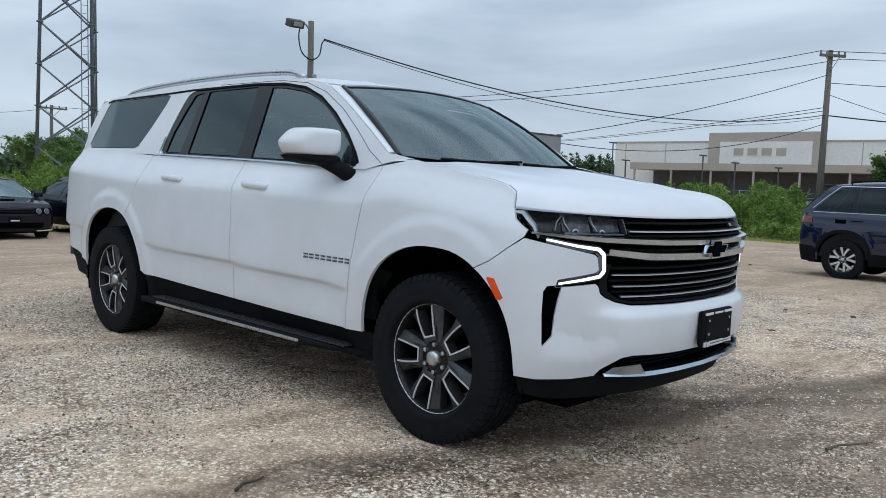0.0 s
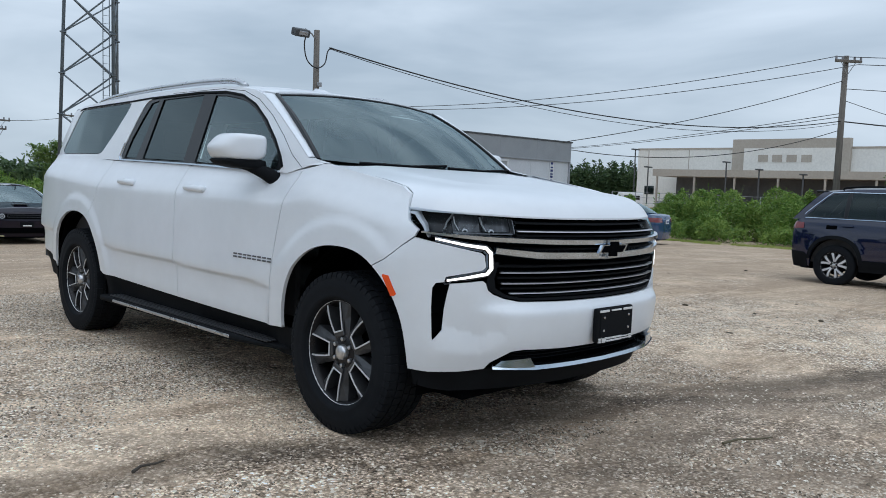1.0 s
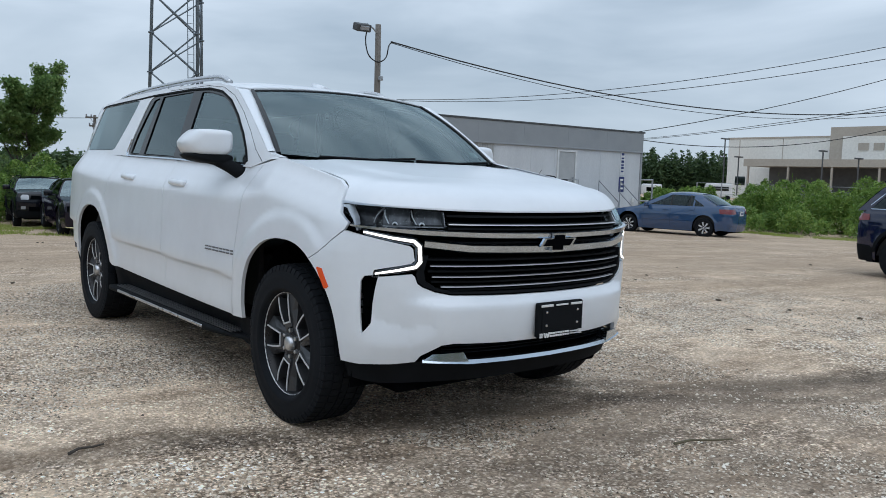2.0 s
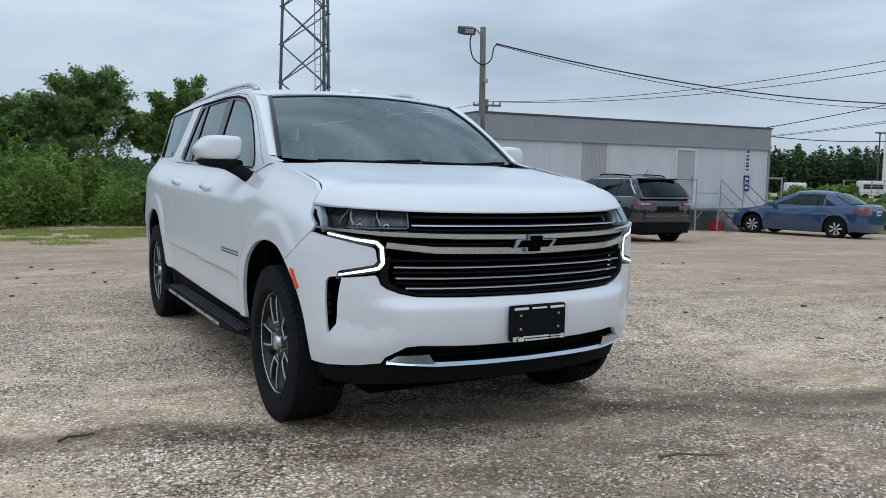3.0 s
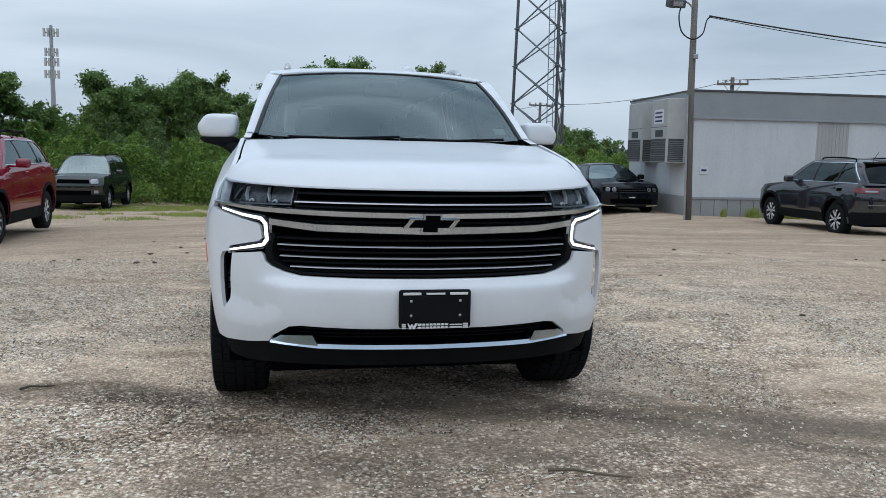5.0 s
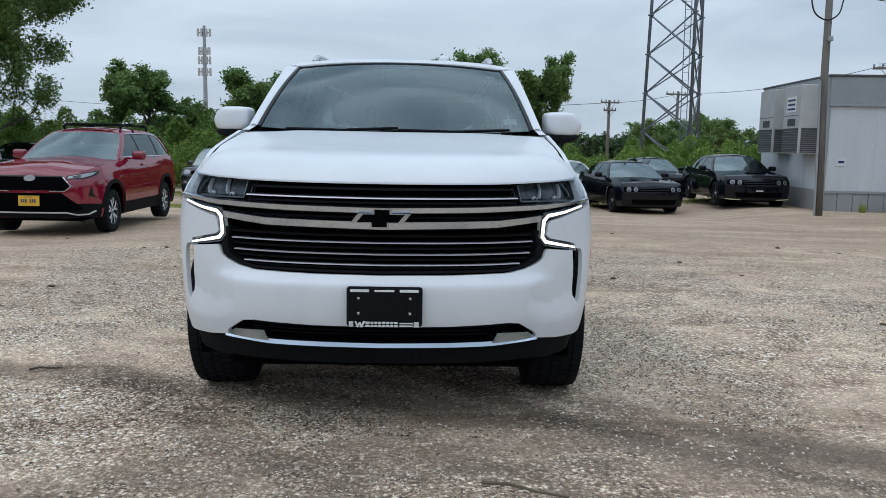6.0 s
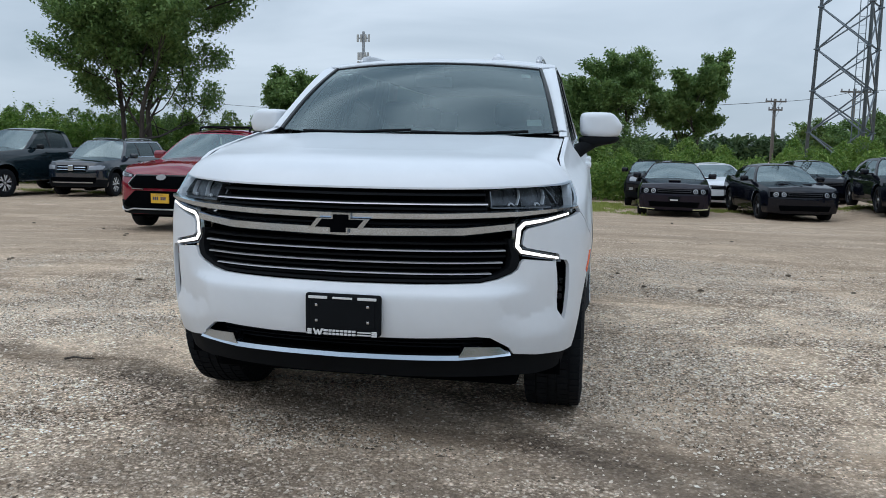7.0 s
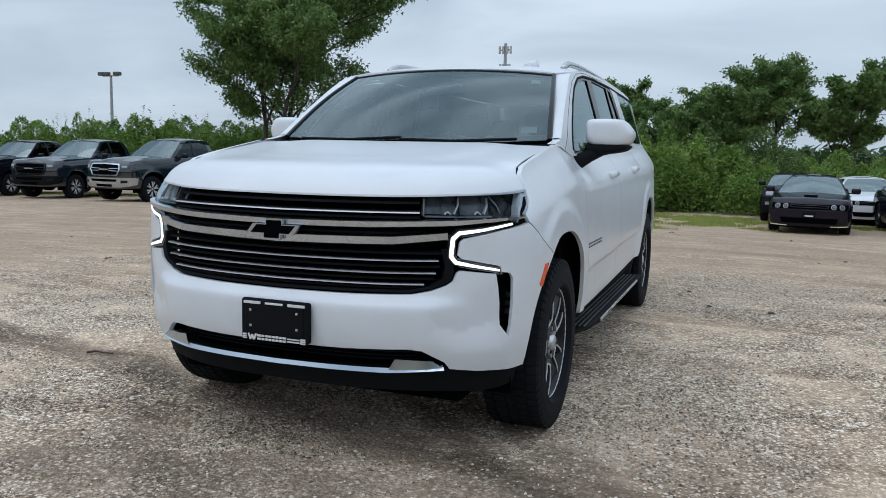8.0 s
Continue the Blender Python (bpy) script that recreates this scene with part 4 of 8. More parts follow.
    for a0, b0, a1, b1, nm in ((0.80, 0.80, 0.88, 0.87, "pass_sticker"), (0.80, 0.10, 0.90, 0.17, "pass_sticker")):
        panel(nm, screen, [(a0, b0), (a1, b0), (a1, b1), (a0, b1)], M["sticker"], scr, off=-0.009, step=0.05, thick=0.001, gap=0, label="small pale paper sticker inside the glass")
    # roof and rails
    full = ws[-1:] + roofline
    ry, rz = np.array([p[0] for p in full]), np.array([p[1] for p in full])
    def roof(a, b, off=0.0):
        a, b = np.broadcast_arrays(np.asarray(a, float), np.asarray(b, float))
        z0 = np.interp(b, ry, rz)
        xw = np.maximum(0.2, GX(b, z0))
        k = 1 - np.clip(np.abs(a) / xw, 0, 1) ** 3
        return np.stack([a, b, z0 + 0.040 * k + off], -1)
    rl = [(GX(y, z), y) for y, z in full]
    lead = [(-0.672, 1.10), (-0.35, 1.045), (0, 1.03), (0.35, 1.045), (0.672, 1.10)]
    outl = lead + rl[1:] + [(0.35, 4.36), (-0.35, 4.36)] + [(-x, y) for x, y in rl[1:]][::-1]
    panel("roof", roof, outl, W, car, step=0.09, thick=0.03)
    for sgn in (1, -1):
        pts = [(1.52, 1.868), (1.60, 1.898), (1.75, 1.917), (2.2, 1.930), (2.9, 1.928), (3.5, 1.912), (3.85, 1.886), (3.95, 1.862)]
        c = spline(pts, 5)
        part("roof_rail", tubed([(sgn * (0.625 - 0.012 * (y - 1.5)), y, z) for y, z in c], 0.021, None, 10), M["satin"], car, "silver raised roof rail", smooth=True)
    fin = bmesh.new()
    add_tube(fin, [(0.30, 1.86, 1.895), (0.30, 1.95, 1.93), (0.30, 2.02, 1.955), (0.30, 2.06, 1.93)], 0.055, 0.022, 10)
    part("roof_antenna", fin, W, car, "white fin aerial", smooth=True)
    # hood
    uf = np.linspace(-float(sk.side(-0.43)), float(sk.side(-0.43)), 90)
    ze = np.interp(np.abs(uf), [0, float(sk.front(0.605)), float(sk.side(-0.43))], [1.132, 1.125, 1.166])
    fe = sk(uf, ze)
    nose = [(float(p[0]), float(p[1])) for p in fe]
    rear = [(0.856, 0.30), (0.6, 0.262), (0.3, 0.240), (0, 0.232), (-0.3, 0.240), (-0.6, 0.262), (-0.856, 0.30)]
    hood_out = nose + [(0.866, -0.38), (0.852, -0.33), (0.855, 0.0)] + rear + [(-0.855, 0.0), (-0.852, -0.33), (-0.866, -0.38)]
    nose_a = np.array(nose)
    def hood(a, b, off=0.0):
        a, b = np.broadcast_arrays(np.asarray(a, float), np.asarray(b, float))
        p = np.stack([a.ravel(), b.ravel()], 1)
        d = np.full(len(p), 1e9)
        for s0, s1 in zip(nose_a, nose_a[1:]):
            e = s1 - s0
            t = np.clip(((p - s0) @ e) / (e @ e), 0, 1)
            d = np.minimum(d, np.linalg.norm(p - s0 - t[:, None] * e, axis=1))
        d = d.reshape(a.shape)
        ax = np.abs(a)
        ridge = np.clip((d - 0.12) / 0.35, 0, 1) ** 2 / (1 + np.exp((ax - 0.50 - 0.10 * (b + 0.9)) / 0.03))
        top = np.interp(b, *HOOD_T) + 0.009 * ridge - 0.012 * np.clip(ax / 0.86, 0, 1.1) ** 4
        return np.stack([a, b, top - 0.105 * np.exp(-d / 0.060) + off], -1)
    panel("hood", hood, hood_out, W, car, step=0.022, thick=0.008, gap=0.0045)
    for sgn in (1, -1):
        edge = [(0.8545, -0.22), (0.8555, -0.15), (0.8565, 0.0), (0.8565, 0.15), (0.857, 0.30)]
        part("hood_seam", tubed([tuple(float(c) for c in hood(sgn * a, b, -0.005)) for a, b in edge], 0.0032, None, 6), M["void"], car)
        # rolled top of the fender between its side and the hood, up to the foot of the windscreen pillar
        rows = []
        for y in np.linspace(-0.33, 0.47, 22):
            o = sk(float(sk.side(y)), float(np.interp(y, [-0.336, 0.0, 0.27, 0.47], [1.250, 1.312, 1.355, 1.345])), 0.0005)
            if y < 0.30:
                i = hood(0.8615, y, -0.003)
            else:
                t = (y - 0.30) / 0.17
                i = hood(0.8615, 0.30, -0.003) * (1 - t) + np.array([0.818, 0.465, 1.391]) * t
            m = (o + i) / 2 + [0.004, 0, 0.006]
            rows.append([(sgn * float(p[0]), float(p[1]), float(p[2])) for p in (o, (o + m) / 2 + [0.001, 0, 0.001], m, (m + i) / 2 + [0, 0, 0.001], i)])
        v, f = lofted(rows)
        raw("fender_top", v, f, W, car, smooth=True)
    def cowl(a, b, off=0.0):
        a, b = np.broadcast_arrays(np.asarray(a, float), np.asarray(b, float))
        return np.stack([a, b, 1.335 + 0.10 * (b - 0.2) + off], -1)
    cw = panel("cowl_panel", cowl, [(x, y - 0.01) for x, y in rear[::-1]] + [(0.84, 0.50), (0.5, 0.40), (0, 0.33), (-0.5, 0.40), (-0.84, 0.50)], T, car, step=0.08)
    for x0, x1 in ((-0.62, 0.02), (0.02, 0.66)):
        part("wiper", tubed([(x0, 0.36 - 0.10 * (1 - abs(x0)), 1.372), ((x0 + x1) / 2, 0.27, 1.368), (x1, 0.36 - 0.08 * (1 - abs(x1)), 1.385)], 0.010, 0.008, 6), T, cw)
    # door mirrors: five-sided white caps tapering to the tip, black undersides, arms rising from the belt
    def rounded(poly, times=2):
        for _ in range(times):
            poly = [p for (x0, z0), (x1, z1) in zip(poly, poly[1:] + poly[:1]) for p in ((x0 * 0.8 + x1 * 0.2, z0 * 0.8 + z1 * 0.2), (x0 * 0.2 + x1 * 0.8, z0 * 0.2 + z1 * 0.8))]
        return poly
    def shell(poly, rings, sgn):
        poly = rounded(poly)
        cx, cz = sum(p[0] for p in poly) / len(poly), sum(p[1] for p in poly) / len(poly)
        bm, loops = bmesh.new(), []
        for y, k in rings:
            loops.append([bm.verts.new((sgn * (cx + (x - cx) * k), y + 0.085 * ((cx + (x - cx) * k - 0.93) / 0.25) ** 2, cz + (z - cz) * k)) for x, z in poly])
        for u, v in zip(loops, loops[1:]):
            for i in range(len(poly)):
                j = (i + 1) % len(poly)
                bm.faces.new((u[i], u[j], v[j], v[i]))
        bm.faces.new(loops[0])
        bm.faces.new(loops[-1][::-1])
        bmesh.ops.recalc_face_normals(bm, faces=bm.faces)
        return bm
    for sgn in (1, -1):
        mm = part("door_mirror", shell([(0.934, 1.362), (0.928, 1.490), (0.950, 1.512), (1.105, 1.514), (1.140, 1.494), (1.186, 1.432), (1.150, 1.358)], [(0.740, 0.25), (0.7405, 0.50), (0.744, 0.70), (0.752, 0.84), (0.766, 0.93), (0.788, 0.985), (0.82, 1.01), (0.91, 1.03), (0.918, 1.0)], sgn), W, car, "white-capped door mirror on a black arm", smooth=True)
        part("mirror_base", shell([(0.924, 1.318), (0.924, 1.376), (1.178, 1.374), (1.145, 1.334), (1.05, 1.316)], [(0.752, 0.6), (0.760, 0.84), (0.780, 0.96), (0.81, 1.0), (0.915, 1.0), (0.925, 0.97)], sgn), T, mm, smooth=True)
        bm = bmesh.new()
        add_tube(bm, [(sgn * 0.868, 0.725, 1.262), (sgn * 0.905, 0.74, 1.272), (sgn * 0.955, 0.775, 1.305), (sgn * 1.02, 0.82, 1.338), (sgn * 1.07, 0.84, 1.345)], 0.050, 0.026, 12)
        part("mirror_arm", bm, T, mm, smooth=True)
        part("mirror_glass", boxed((min(sgn * 0.955, sgn * 1.12), 0.935, 1.385), (max(sgn * 0.955, sgn * 1.12), 0.945, 1.485), 0.002, 1), M["chrome"], mm)
    # number-plate holder with dealer frame, its lettering as plain bars
    hold = part("plate_holder", boxed((-0.142, -0.968, 0.520), (0.182, -0.938, 0.692), 0.012, 3), T, car, "black plastic plate holder with a dealer frame")
    part("plate_recess", boxed((-0.118, -0.972, 0.548), (0.158, -0.967, 0.668), 0.004, 1), M["trim"], hold)
    for x0, x1 in ((-0.125, -0.045), (0.085, 0.165)):
        part("frame_bar", boxed((x0, -0.9735, 0.671), (x1, -0.967, 0.682), 0.001, 1), M["bar_white"], hold)
    for x in (-0.09, 0.13):
        for z in (0.580, 0.645):
            part("screw", boxed((x - 0.006, -0.977, z - 0.006), (x + 0.006, -0.971, z + 0.006), 0.003, 2), M["satin"], hold)
    for x0, x1 in ((-0.130, -0.112), (0.146, 0.168)):
        for z in (0.524, 0.532, 0.540):
            part("frame_bar", boxed((x0, -0.9735, z - 0.0028), (x1, -0.967, z + 0.0028)), M["bar_white"], hold)
    part("frame_mark", prism([(-0.106, 0.545), (-0.100, 0.545), (-0.093, 0.530), (-0.088, 0.541), (-0.082, 0.541), (-0.077, 0.530), (-0.070, 0.545), (-0.060, 0.545), (-0.074, 0.519), (-0.080, 0.519), (-0.085, 0.531), (-0.090, 0.519), (-0.096, 0.519)], -0.9735, -0.967), M["bar_white"], hold)
    xs = -0.060
    for w in (0.018, 0.013, 0.013, 0.013, 0.014, 0.014, 0.013, 0.015):
        for z in (0.525, 0.5385):
            part("frame_bar", boxed((xs, -0.9735, z - 0.0042), (xs + w, -0.967, z + 0.0042), 0.001, 1), M["bar_white"], hold)
        xs += w + 0.0035
    for z in (0.526, 0.537):
        part("frame_bar", boxed((xs + 0.004, -0.9735, z - 0.0022), (0.142, -0.967, z + 0.0022)), M["bar_white"], hold)
    part("frame_bar", boxed((-0.022, -0.9735, 0.6725), (0.062, -0.967, 0.6805), 0.001, 1), M["bar_white"], hold)
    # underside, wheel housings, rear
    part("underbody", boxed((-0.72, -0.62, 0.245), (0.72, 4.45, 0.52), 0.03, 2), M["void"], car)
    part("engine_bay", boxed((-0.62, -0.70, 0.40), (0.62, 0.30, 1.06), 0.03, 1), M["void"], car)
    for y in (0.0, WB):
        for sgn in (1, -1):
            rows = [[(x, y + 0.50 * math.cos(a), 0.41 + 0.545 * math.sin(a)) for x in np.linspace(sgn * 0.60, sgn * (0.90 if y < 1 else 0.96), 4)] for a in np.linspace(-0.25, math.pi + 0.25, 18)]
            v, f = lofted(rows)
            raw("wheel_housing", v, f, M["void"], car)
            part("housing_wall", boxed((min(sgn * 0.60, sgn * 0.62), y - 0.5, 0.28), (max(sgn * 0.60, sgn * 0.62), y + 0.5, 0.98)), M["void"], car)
    bk = []
    for z in np.linspace(0.40, 1.83, 14):
        y = 4.66 - 0.06 * max(0, (0.75 - z) / 0.35) - 0.38 * max(0, (z - 1.38) / 0.45) ** 1.2
        xw = 0.66 if z < 1.38 else float(GX(y, z)) - 0.012
        bk.append([(xw * q, y + 0.02 * (1 - q * q), z) for q in np.linspace(-1, 1, 9)])
    v, f = lofted(bk)
    raw("tailgate", v, f, W, car, smooth=True)
    # cabin
    part("cabin_floor", boxed((-0.86, 0.30, 0.50), (0.86, 4.5, 0.60)), M["seat"], car)
    part("dashboard", boxed((-0.80, 0.42, 0.95), (0.80, 0.90, 1.30), 0.06, 3), M["seat"], car)
    part("parcel_wall", boxed((-0.84, 4.30, 0.6), (0.84, 4.36, 1.3)), M["seat"], car)
    for sgn in (1, -1):
        part("door_lining", boxed((min(sgn * 0.84, sgn * 0.87), 0.55, 0.55), (max(sgn * 0.84, sgn * 0.87), 4.3, 1.30)), M["seat"], car)
    part("roof_lining", boxed((-0.62, 1.25, 1.79), (0.62, 4.2, 1.81)), M["seat"], car)
    for y, xs in ((1.55, (-0.42, 0.42)), (2.50, (-0.42, 0.42)), (3.40, (-0.42, 0.42))):
        for x in xs:
            bm = bmesh.new()
            add_box(bm, (x - 0.25, y - 0.30, 0.72), (x + 0.25, y + 0.22, 0.90), 0.06, 2)
            add_box(bm, (x - 0.25, y + 0.18, 0.80), (x + 0.25, y + 0.34, 1.42), 0.06, 2, pose(0, y + 0.25, 0.85, -10) @ pose(0, -y - 0.25, -0.85))
            add_box(bm, (x - 0.13, y + 0.26, 1.44), (x + 0.13, y + 0.38, 1.62), 0.05, 2)
            part("car_seat", bm, M["seat"], car, smooth=True)
    bm = bmesh.new()
    ring = [(0.42 + 0.18 * math.cos(a), 1.02 - 0.07 * math.sin(a), 1.22 + 0.165 * math.sin(a)) for a in np.linspace(0, 2 * math.pi, 25)]
    add_tube(bm, ring, 0.016, None, 6, False)
    part("steering_wheel", bm, T, car, smooth=True)
    part("cabin_mirror", boxed((-0.12, 0.98, 1.66), (0.12, 1.01, 1.73), 0.02, 2), T, car)
    # wheels
    kit = wheel_kit(0.412, 0.270, 0.275, 5, 0.46, M["rim_bright"], M["rim_black"], 0.018, 6, True)
    for sgn in (1, -1):
        for y, turn in ((0.0, 0), (WB, 6)):
            fit_wheel(kit, car, sgn * 0.862, y, 0.405, sgn, turn, 0)
    return car


HOOD_T = table([-1.0, -0.8, -0.6, -0.34, 0.0, 0.27, 0.5], [1.215, 1.236, 1.256, 1.277, 1.322, 1.358, 1.382])


# ---- the lie of the land ----
def fall(x, y):
    """The lot lies level round the parked vehicle and falls away gently outwards."""
    r = np.hypot(x, y - 1.2)
    k = np.clip(r - 4.5, 0, 27.0)
    step = np.clip((y - 11.0) / 6.0, 0, 1) * np.clip((10.0 - x) / 3.0, 0, 1)
    return -0.022 * k * k / (k + 1.0) - 0.30 * step * step * (3 - 2 * step) * (1 - 0.75 * np.clip((-x - 7.0) / 3.0, 0, 1)) - 0.13 * np.clip((-x - 2.0) / 3.0, 0, 1) * np.clip((y - 4.5) / 3.0, 0, 1) * np.clip((15.0 - y) / 3.0, 0, 1)


# ---- the other parked vehicles ----
M.update({
    "red": paint("ruby_red_paint", (0.205, 0.006, 0.024), coat=0.9, dirt=0.15, spec=0.0, coat_ior=1.85),
    "navy": paint("navy_paint", (0.0050, 0.0085, 0.0330), coat=0.7, dirt=0.2, spec=0.0, coat_ior=1.85),
    "graphite": paint("graphite_paint", (0.024, 0.026, 0.034), coat=0.9, dirt=0.25, spec=0.0, coat_ior=1.85, metal=0.3),
    "black_paint": paint("black_paint", (0.0042, 0.0054, 0.0100), coat=0.65, dirt=0.25, spec=0.0, coat_ior=1.5),
    "plum": paint("plum_black_paint", (0.0075, 0.0058, 0.0140), coat=0.65, dirt=0.25, spec=0.0, coat_ior=1.5),
    "deep_green": paint("deep_green_paint", (0.0080, 0.0165, 0.0225), coat=1.0, dirt=0.25, spec=0.0, coat_ior=1.85),
    "slate": paint("slate_paint", (0.0095, 0.0160, 0.0270), coat=1.0, dirt=0.3, spec=0.0, coat_ior=1.85),
    "blue": paint("mid_blue_paint", (0.024, 0.064, 0.150), coat=0.9, dirt=0.3, spec=0.0, coat_ior=1.85),
    "forest": paint("forest_paint", (0.0070, 0.0100, 0.0105), coat=0.9, dirt=0.3, spec=0.0, coat_ior=1.85),
    "glass_far": glass("tinted_car_glass", (0.14, 0.165, 0.17), ior=1.5),
    "yellow": mottled("yellow_film", (0.80, 0.74, 0.42), (0.85, 0.80, 0.52), 10, 0.5),
    "screen_far": glass("windscreen_far_glass", (0.34, 0.42, 0.41), ior=3.0),
})
KITS = {
    "crossover": wheel_kit(0.345, 0.225, 0.22, 5, 0.50, M["rim_bright"], M["rim_dark"], 0.024),
    "coupe": wheel_kit(0.355, 0.255, 0.25, 5, 0.42, M["rim_black"], M["rim_black"], 0.020),
    "truck": wheel_kit(0.405, 0.250, 0.27, 6, 0.40, M["rim_bright"], M["rim_dark"], 0.026, 6),
    "sedan": wheel_kit(0.315, 0.205, 0.20, 7, 0.0, M["rim_bright"], M["rim_dark"], 0.030),
}


def parked_car(name, label, at, s, category="car", group="parked vehicles"):
    """A whole car from its main measures: nose towards -y, origin under the middle of the front axle."""
    car = empty(name, at, label, category, group)
    W, wb, r, foh, roh = s["W"], s["wb"], s["r"], s["foh"], s["roh"]
    y0, y1, zs, zb = -foh, wb + roh, s["zs"], s["zb"]
    body, clad = M[s["paint"]], M[s.get("clad", s["paint"])]
    ty, tz = np.array([p[0] for p in s["top"]]), np.array([p[1] for p in s["top"]])
    sq = s.get("square", 1.0)
    plan = [(0, y0), (0.42 * W, y0 + 0.02 * sq), (0.70 * W, y0 + 0.085 * sq), (0.88 * W, y0 + 0.22 * sq), (0.965 * W, y0 + 0.45 * sq), (0.995 * W, y0 + 0.8), (W, wb * 0.5), (0.998 * W, wb), (0.975 * W, y1 - 0.42), (0.93 * W, y1 - 0.19), (0.80 * W, y1 - 0.07), (0.45 * W, y1 - 0.012), (0, y1)]

    def depth(a, y, z):
        t = np.clip((z - zs) / (np.interp(y, ty, tz) - zs), 0, 1.3)
        d = -0.055 * np.clip((0.38 - t) / 0.38, 0, 1) ** 1.6 - s.get("shoulder", 0.075) * np.clip((t - 0.66) / 0.34, 0, 1.2) ** 2
        for c in (0.0, wb):
            d = d + 0.022 * np.exp(-(np.clip(np.hypot(y - c, z - r) - r - 0.06, 0, 9) / 0.09) ** 2)
        return d
    sk = Skin(plan, depth)
    end = sk.end
    F = lambda x, z: (float(sk.front(x)), z)
    S = lambda y, z: (float(sk.side(y)), z)
    rear = lambda x: float(np.interp(-x, -sk.x[sk.wide + 60:], sk.u[sk.wide + 60:]))
    R = lambda x, z: (rear(x), z)
    mir = lambda p: [(-a, b) for a, b in reversed(p)]
    ra = r + s.get("arch", 0.065)
    lift = s.get("arch_up", 0.03)
    arch = lambda c, a0, a1, k=0.0: [S(y, z) for y, z in arc(c, r + lift * 0.4, ra + k, a0, a1, 20, 2.25, ra + lift + k)]
    topu = np.linspace(end, 0, 60)
    topz = np.interp(np.interp(topu, sk.u, sk.y), ty, tz)
    half = [(0, zb), F(0.6 * W, zb), F(0.85 * W, zb + 0.02), S(-ra - 0.01, zs + 0.02)] + arch(0, 175, 5) + [S(ra + 0.02, zs), S(wb - ra - 0.02, zs)] + arch(wb, 175, 5) + [S(wb + ra + 0.01, zs + 0.02), S(y1 - 0.35, zb + 0.04), (end - 0.4 * W, zb), (end, zb)]
    half += [(float(u), float(z)) for u, z in zip(topu, topz)]
    for q in (lambda p: p, mir):
        b = panel("body_side", sk, q(half), body, car, step=0.09, gap=0.0)
        if "clad" in s:
            cz = s.get("clad_z", zs + 0.14)
            panel("front_cladding", sk, q([(0, zb), F(0.85 * W, zb + 0.01), S(-ra - 0.05, zs), S(-ra - 0.055, cz), F(0.85 * W, cz + 0.02), (0, cz + 0.02)]), clad, car, off=0.008, step=0.1, gap=0.0)
            panel("rear_cladding", sk, q([(end, zb), (end, cz + 0.06), (end - 0.4 * W, cz + 0.06), S(y1 - 0.35, cz + 0.04), S(wb + ra + 0.055, cz), S(wb + ra + 0.05, zs)]), clad, car, off=0.008, step=0.1, gap=0.0)
            panel("sill_cladding", sk, q([S(ra, zs), S(wb - ra, zs), S(wb - ra, cz - 0.03), S(ra, cz - 0.03)]), clad, car, off=0.008, step=0.12, gap=0.0)
            for c in (0.0, wb):
                panel("arch_cladding", sk, q(arch(c, 172, 8) + arch(c, 6, 174, 0.058)), clad, car, off=0.012, step=0.09, gap=0.0)
        for y in s["doors"]:
            strip("door_seam", sk, q([S(y, zs + 0.12), S(y + 0.01, float(np.interp(y, ty, tz)) - 0.02)]), 0.004, -0.01, 0.0015, M["void"], b, 0.08, bevel=False)
        for y in s["handles"]:
            z = float(np.interp(y, ty, tz)) - 0.10
            strip("door_handle", sk, q([S(y - 0.09, z), S(y + 0.09, z)]), 0.014, 0.008, 0.032, body if not s.get("bright_handles") else M["chrome"], b, 0.03)
        for nm, where, pts, mat, off in s["marks"] + ([("badge", "F", s["badge"], "rim_mid", 0.03)] if "badge" in s else []):
            fn = {"F": F, "S": S, "R": R}
            panel(nm, sk, q([fn[k](a, z) for k, a, z in pts]), M[mat], car, off=off, step=0.08, thick=max(0.02, off + 0.01), gap=0.0)
        for nm, pts, hw, mat, off in s.get("bars", ()):
            fn = {"F": F, "S": S, "R": R}
            strip(nm, sk, q([fn[k](a, z) for k, a, z in pts]), hw, -0.01, off, M[mat], car, 0.08)
    # hood and, behind the cabin, the deck
    yb, yt, ye, yrb, zr = s["yb"], s["yt"], s["ye"], s["yrb"], s["zr"]
    def deck(nm, u0, u1, crown, mat):
        us = np.linspace(u0, u1, 26)
        yy = np.interp(us, sk.u, sk.y)
        e = sk(us, np.interp(yy, ty, tz))
        rows = []
        for (x, y, z), u in zip(e, us):
            k = crown * min(1, abs(u - (0 if u0 < 1 else end)) / 0.9)
            bul = s.get("bulge", 0.0) * min(1, abs(u) / 0.7) if u0 < 1 else 0
            rows.append([(x * a, y, z + k * (1 - a * a) + bul * math.exp(-(a / 0.38) ** 4)) for a in np.linspace(-1, 1, 21)])
        v, f = lofted(rows)
        return raw(nm, v, f, mat, car, smooth=True)
    deck("hood", 0.0, float(sk.side(yb)) + 0.12, s.get("crown", 0.05), body)
    if s.get("bed"):
        bed = s["bed"]
        part("truck_bed_floor", boxed((-W + 0.12, bed, 0.70), (W - 0.12, y1 - 0.08, 0.78)), M["trim"], car)
        part("bed_cover", boxed((-W + 0.10, bed, s["top"][-1][1] - 0.06), (W - 0.10, y1 - 0.06, s["top"][-1][1] - 0.01), 0.02, 1), M["trim"], car)
    else:
        deck("rear_deck", float(sk.side(yrb)) - 0.05, end, 0.03, body)
    # cabin
    lean = s.get("lean", 0.34)
    xb = W - s.get("inboard", 0.075)
    Tz = lambda y: np.interp(y, ty, tz)
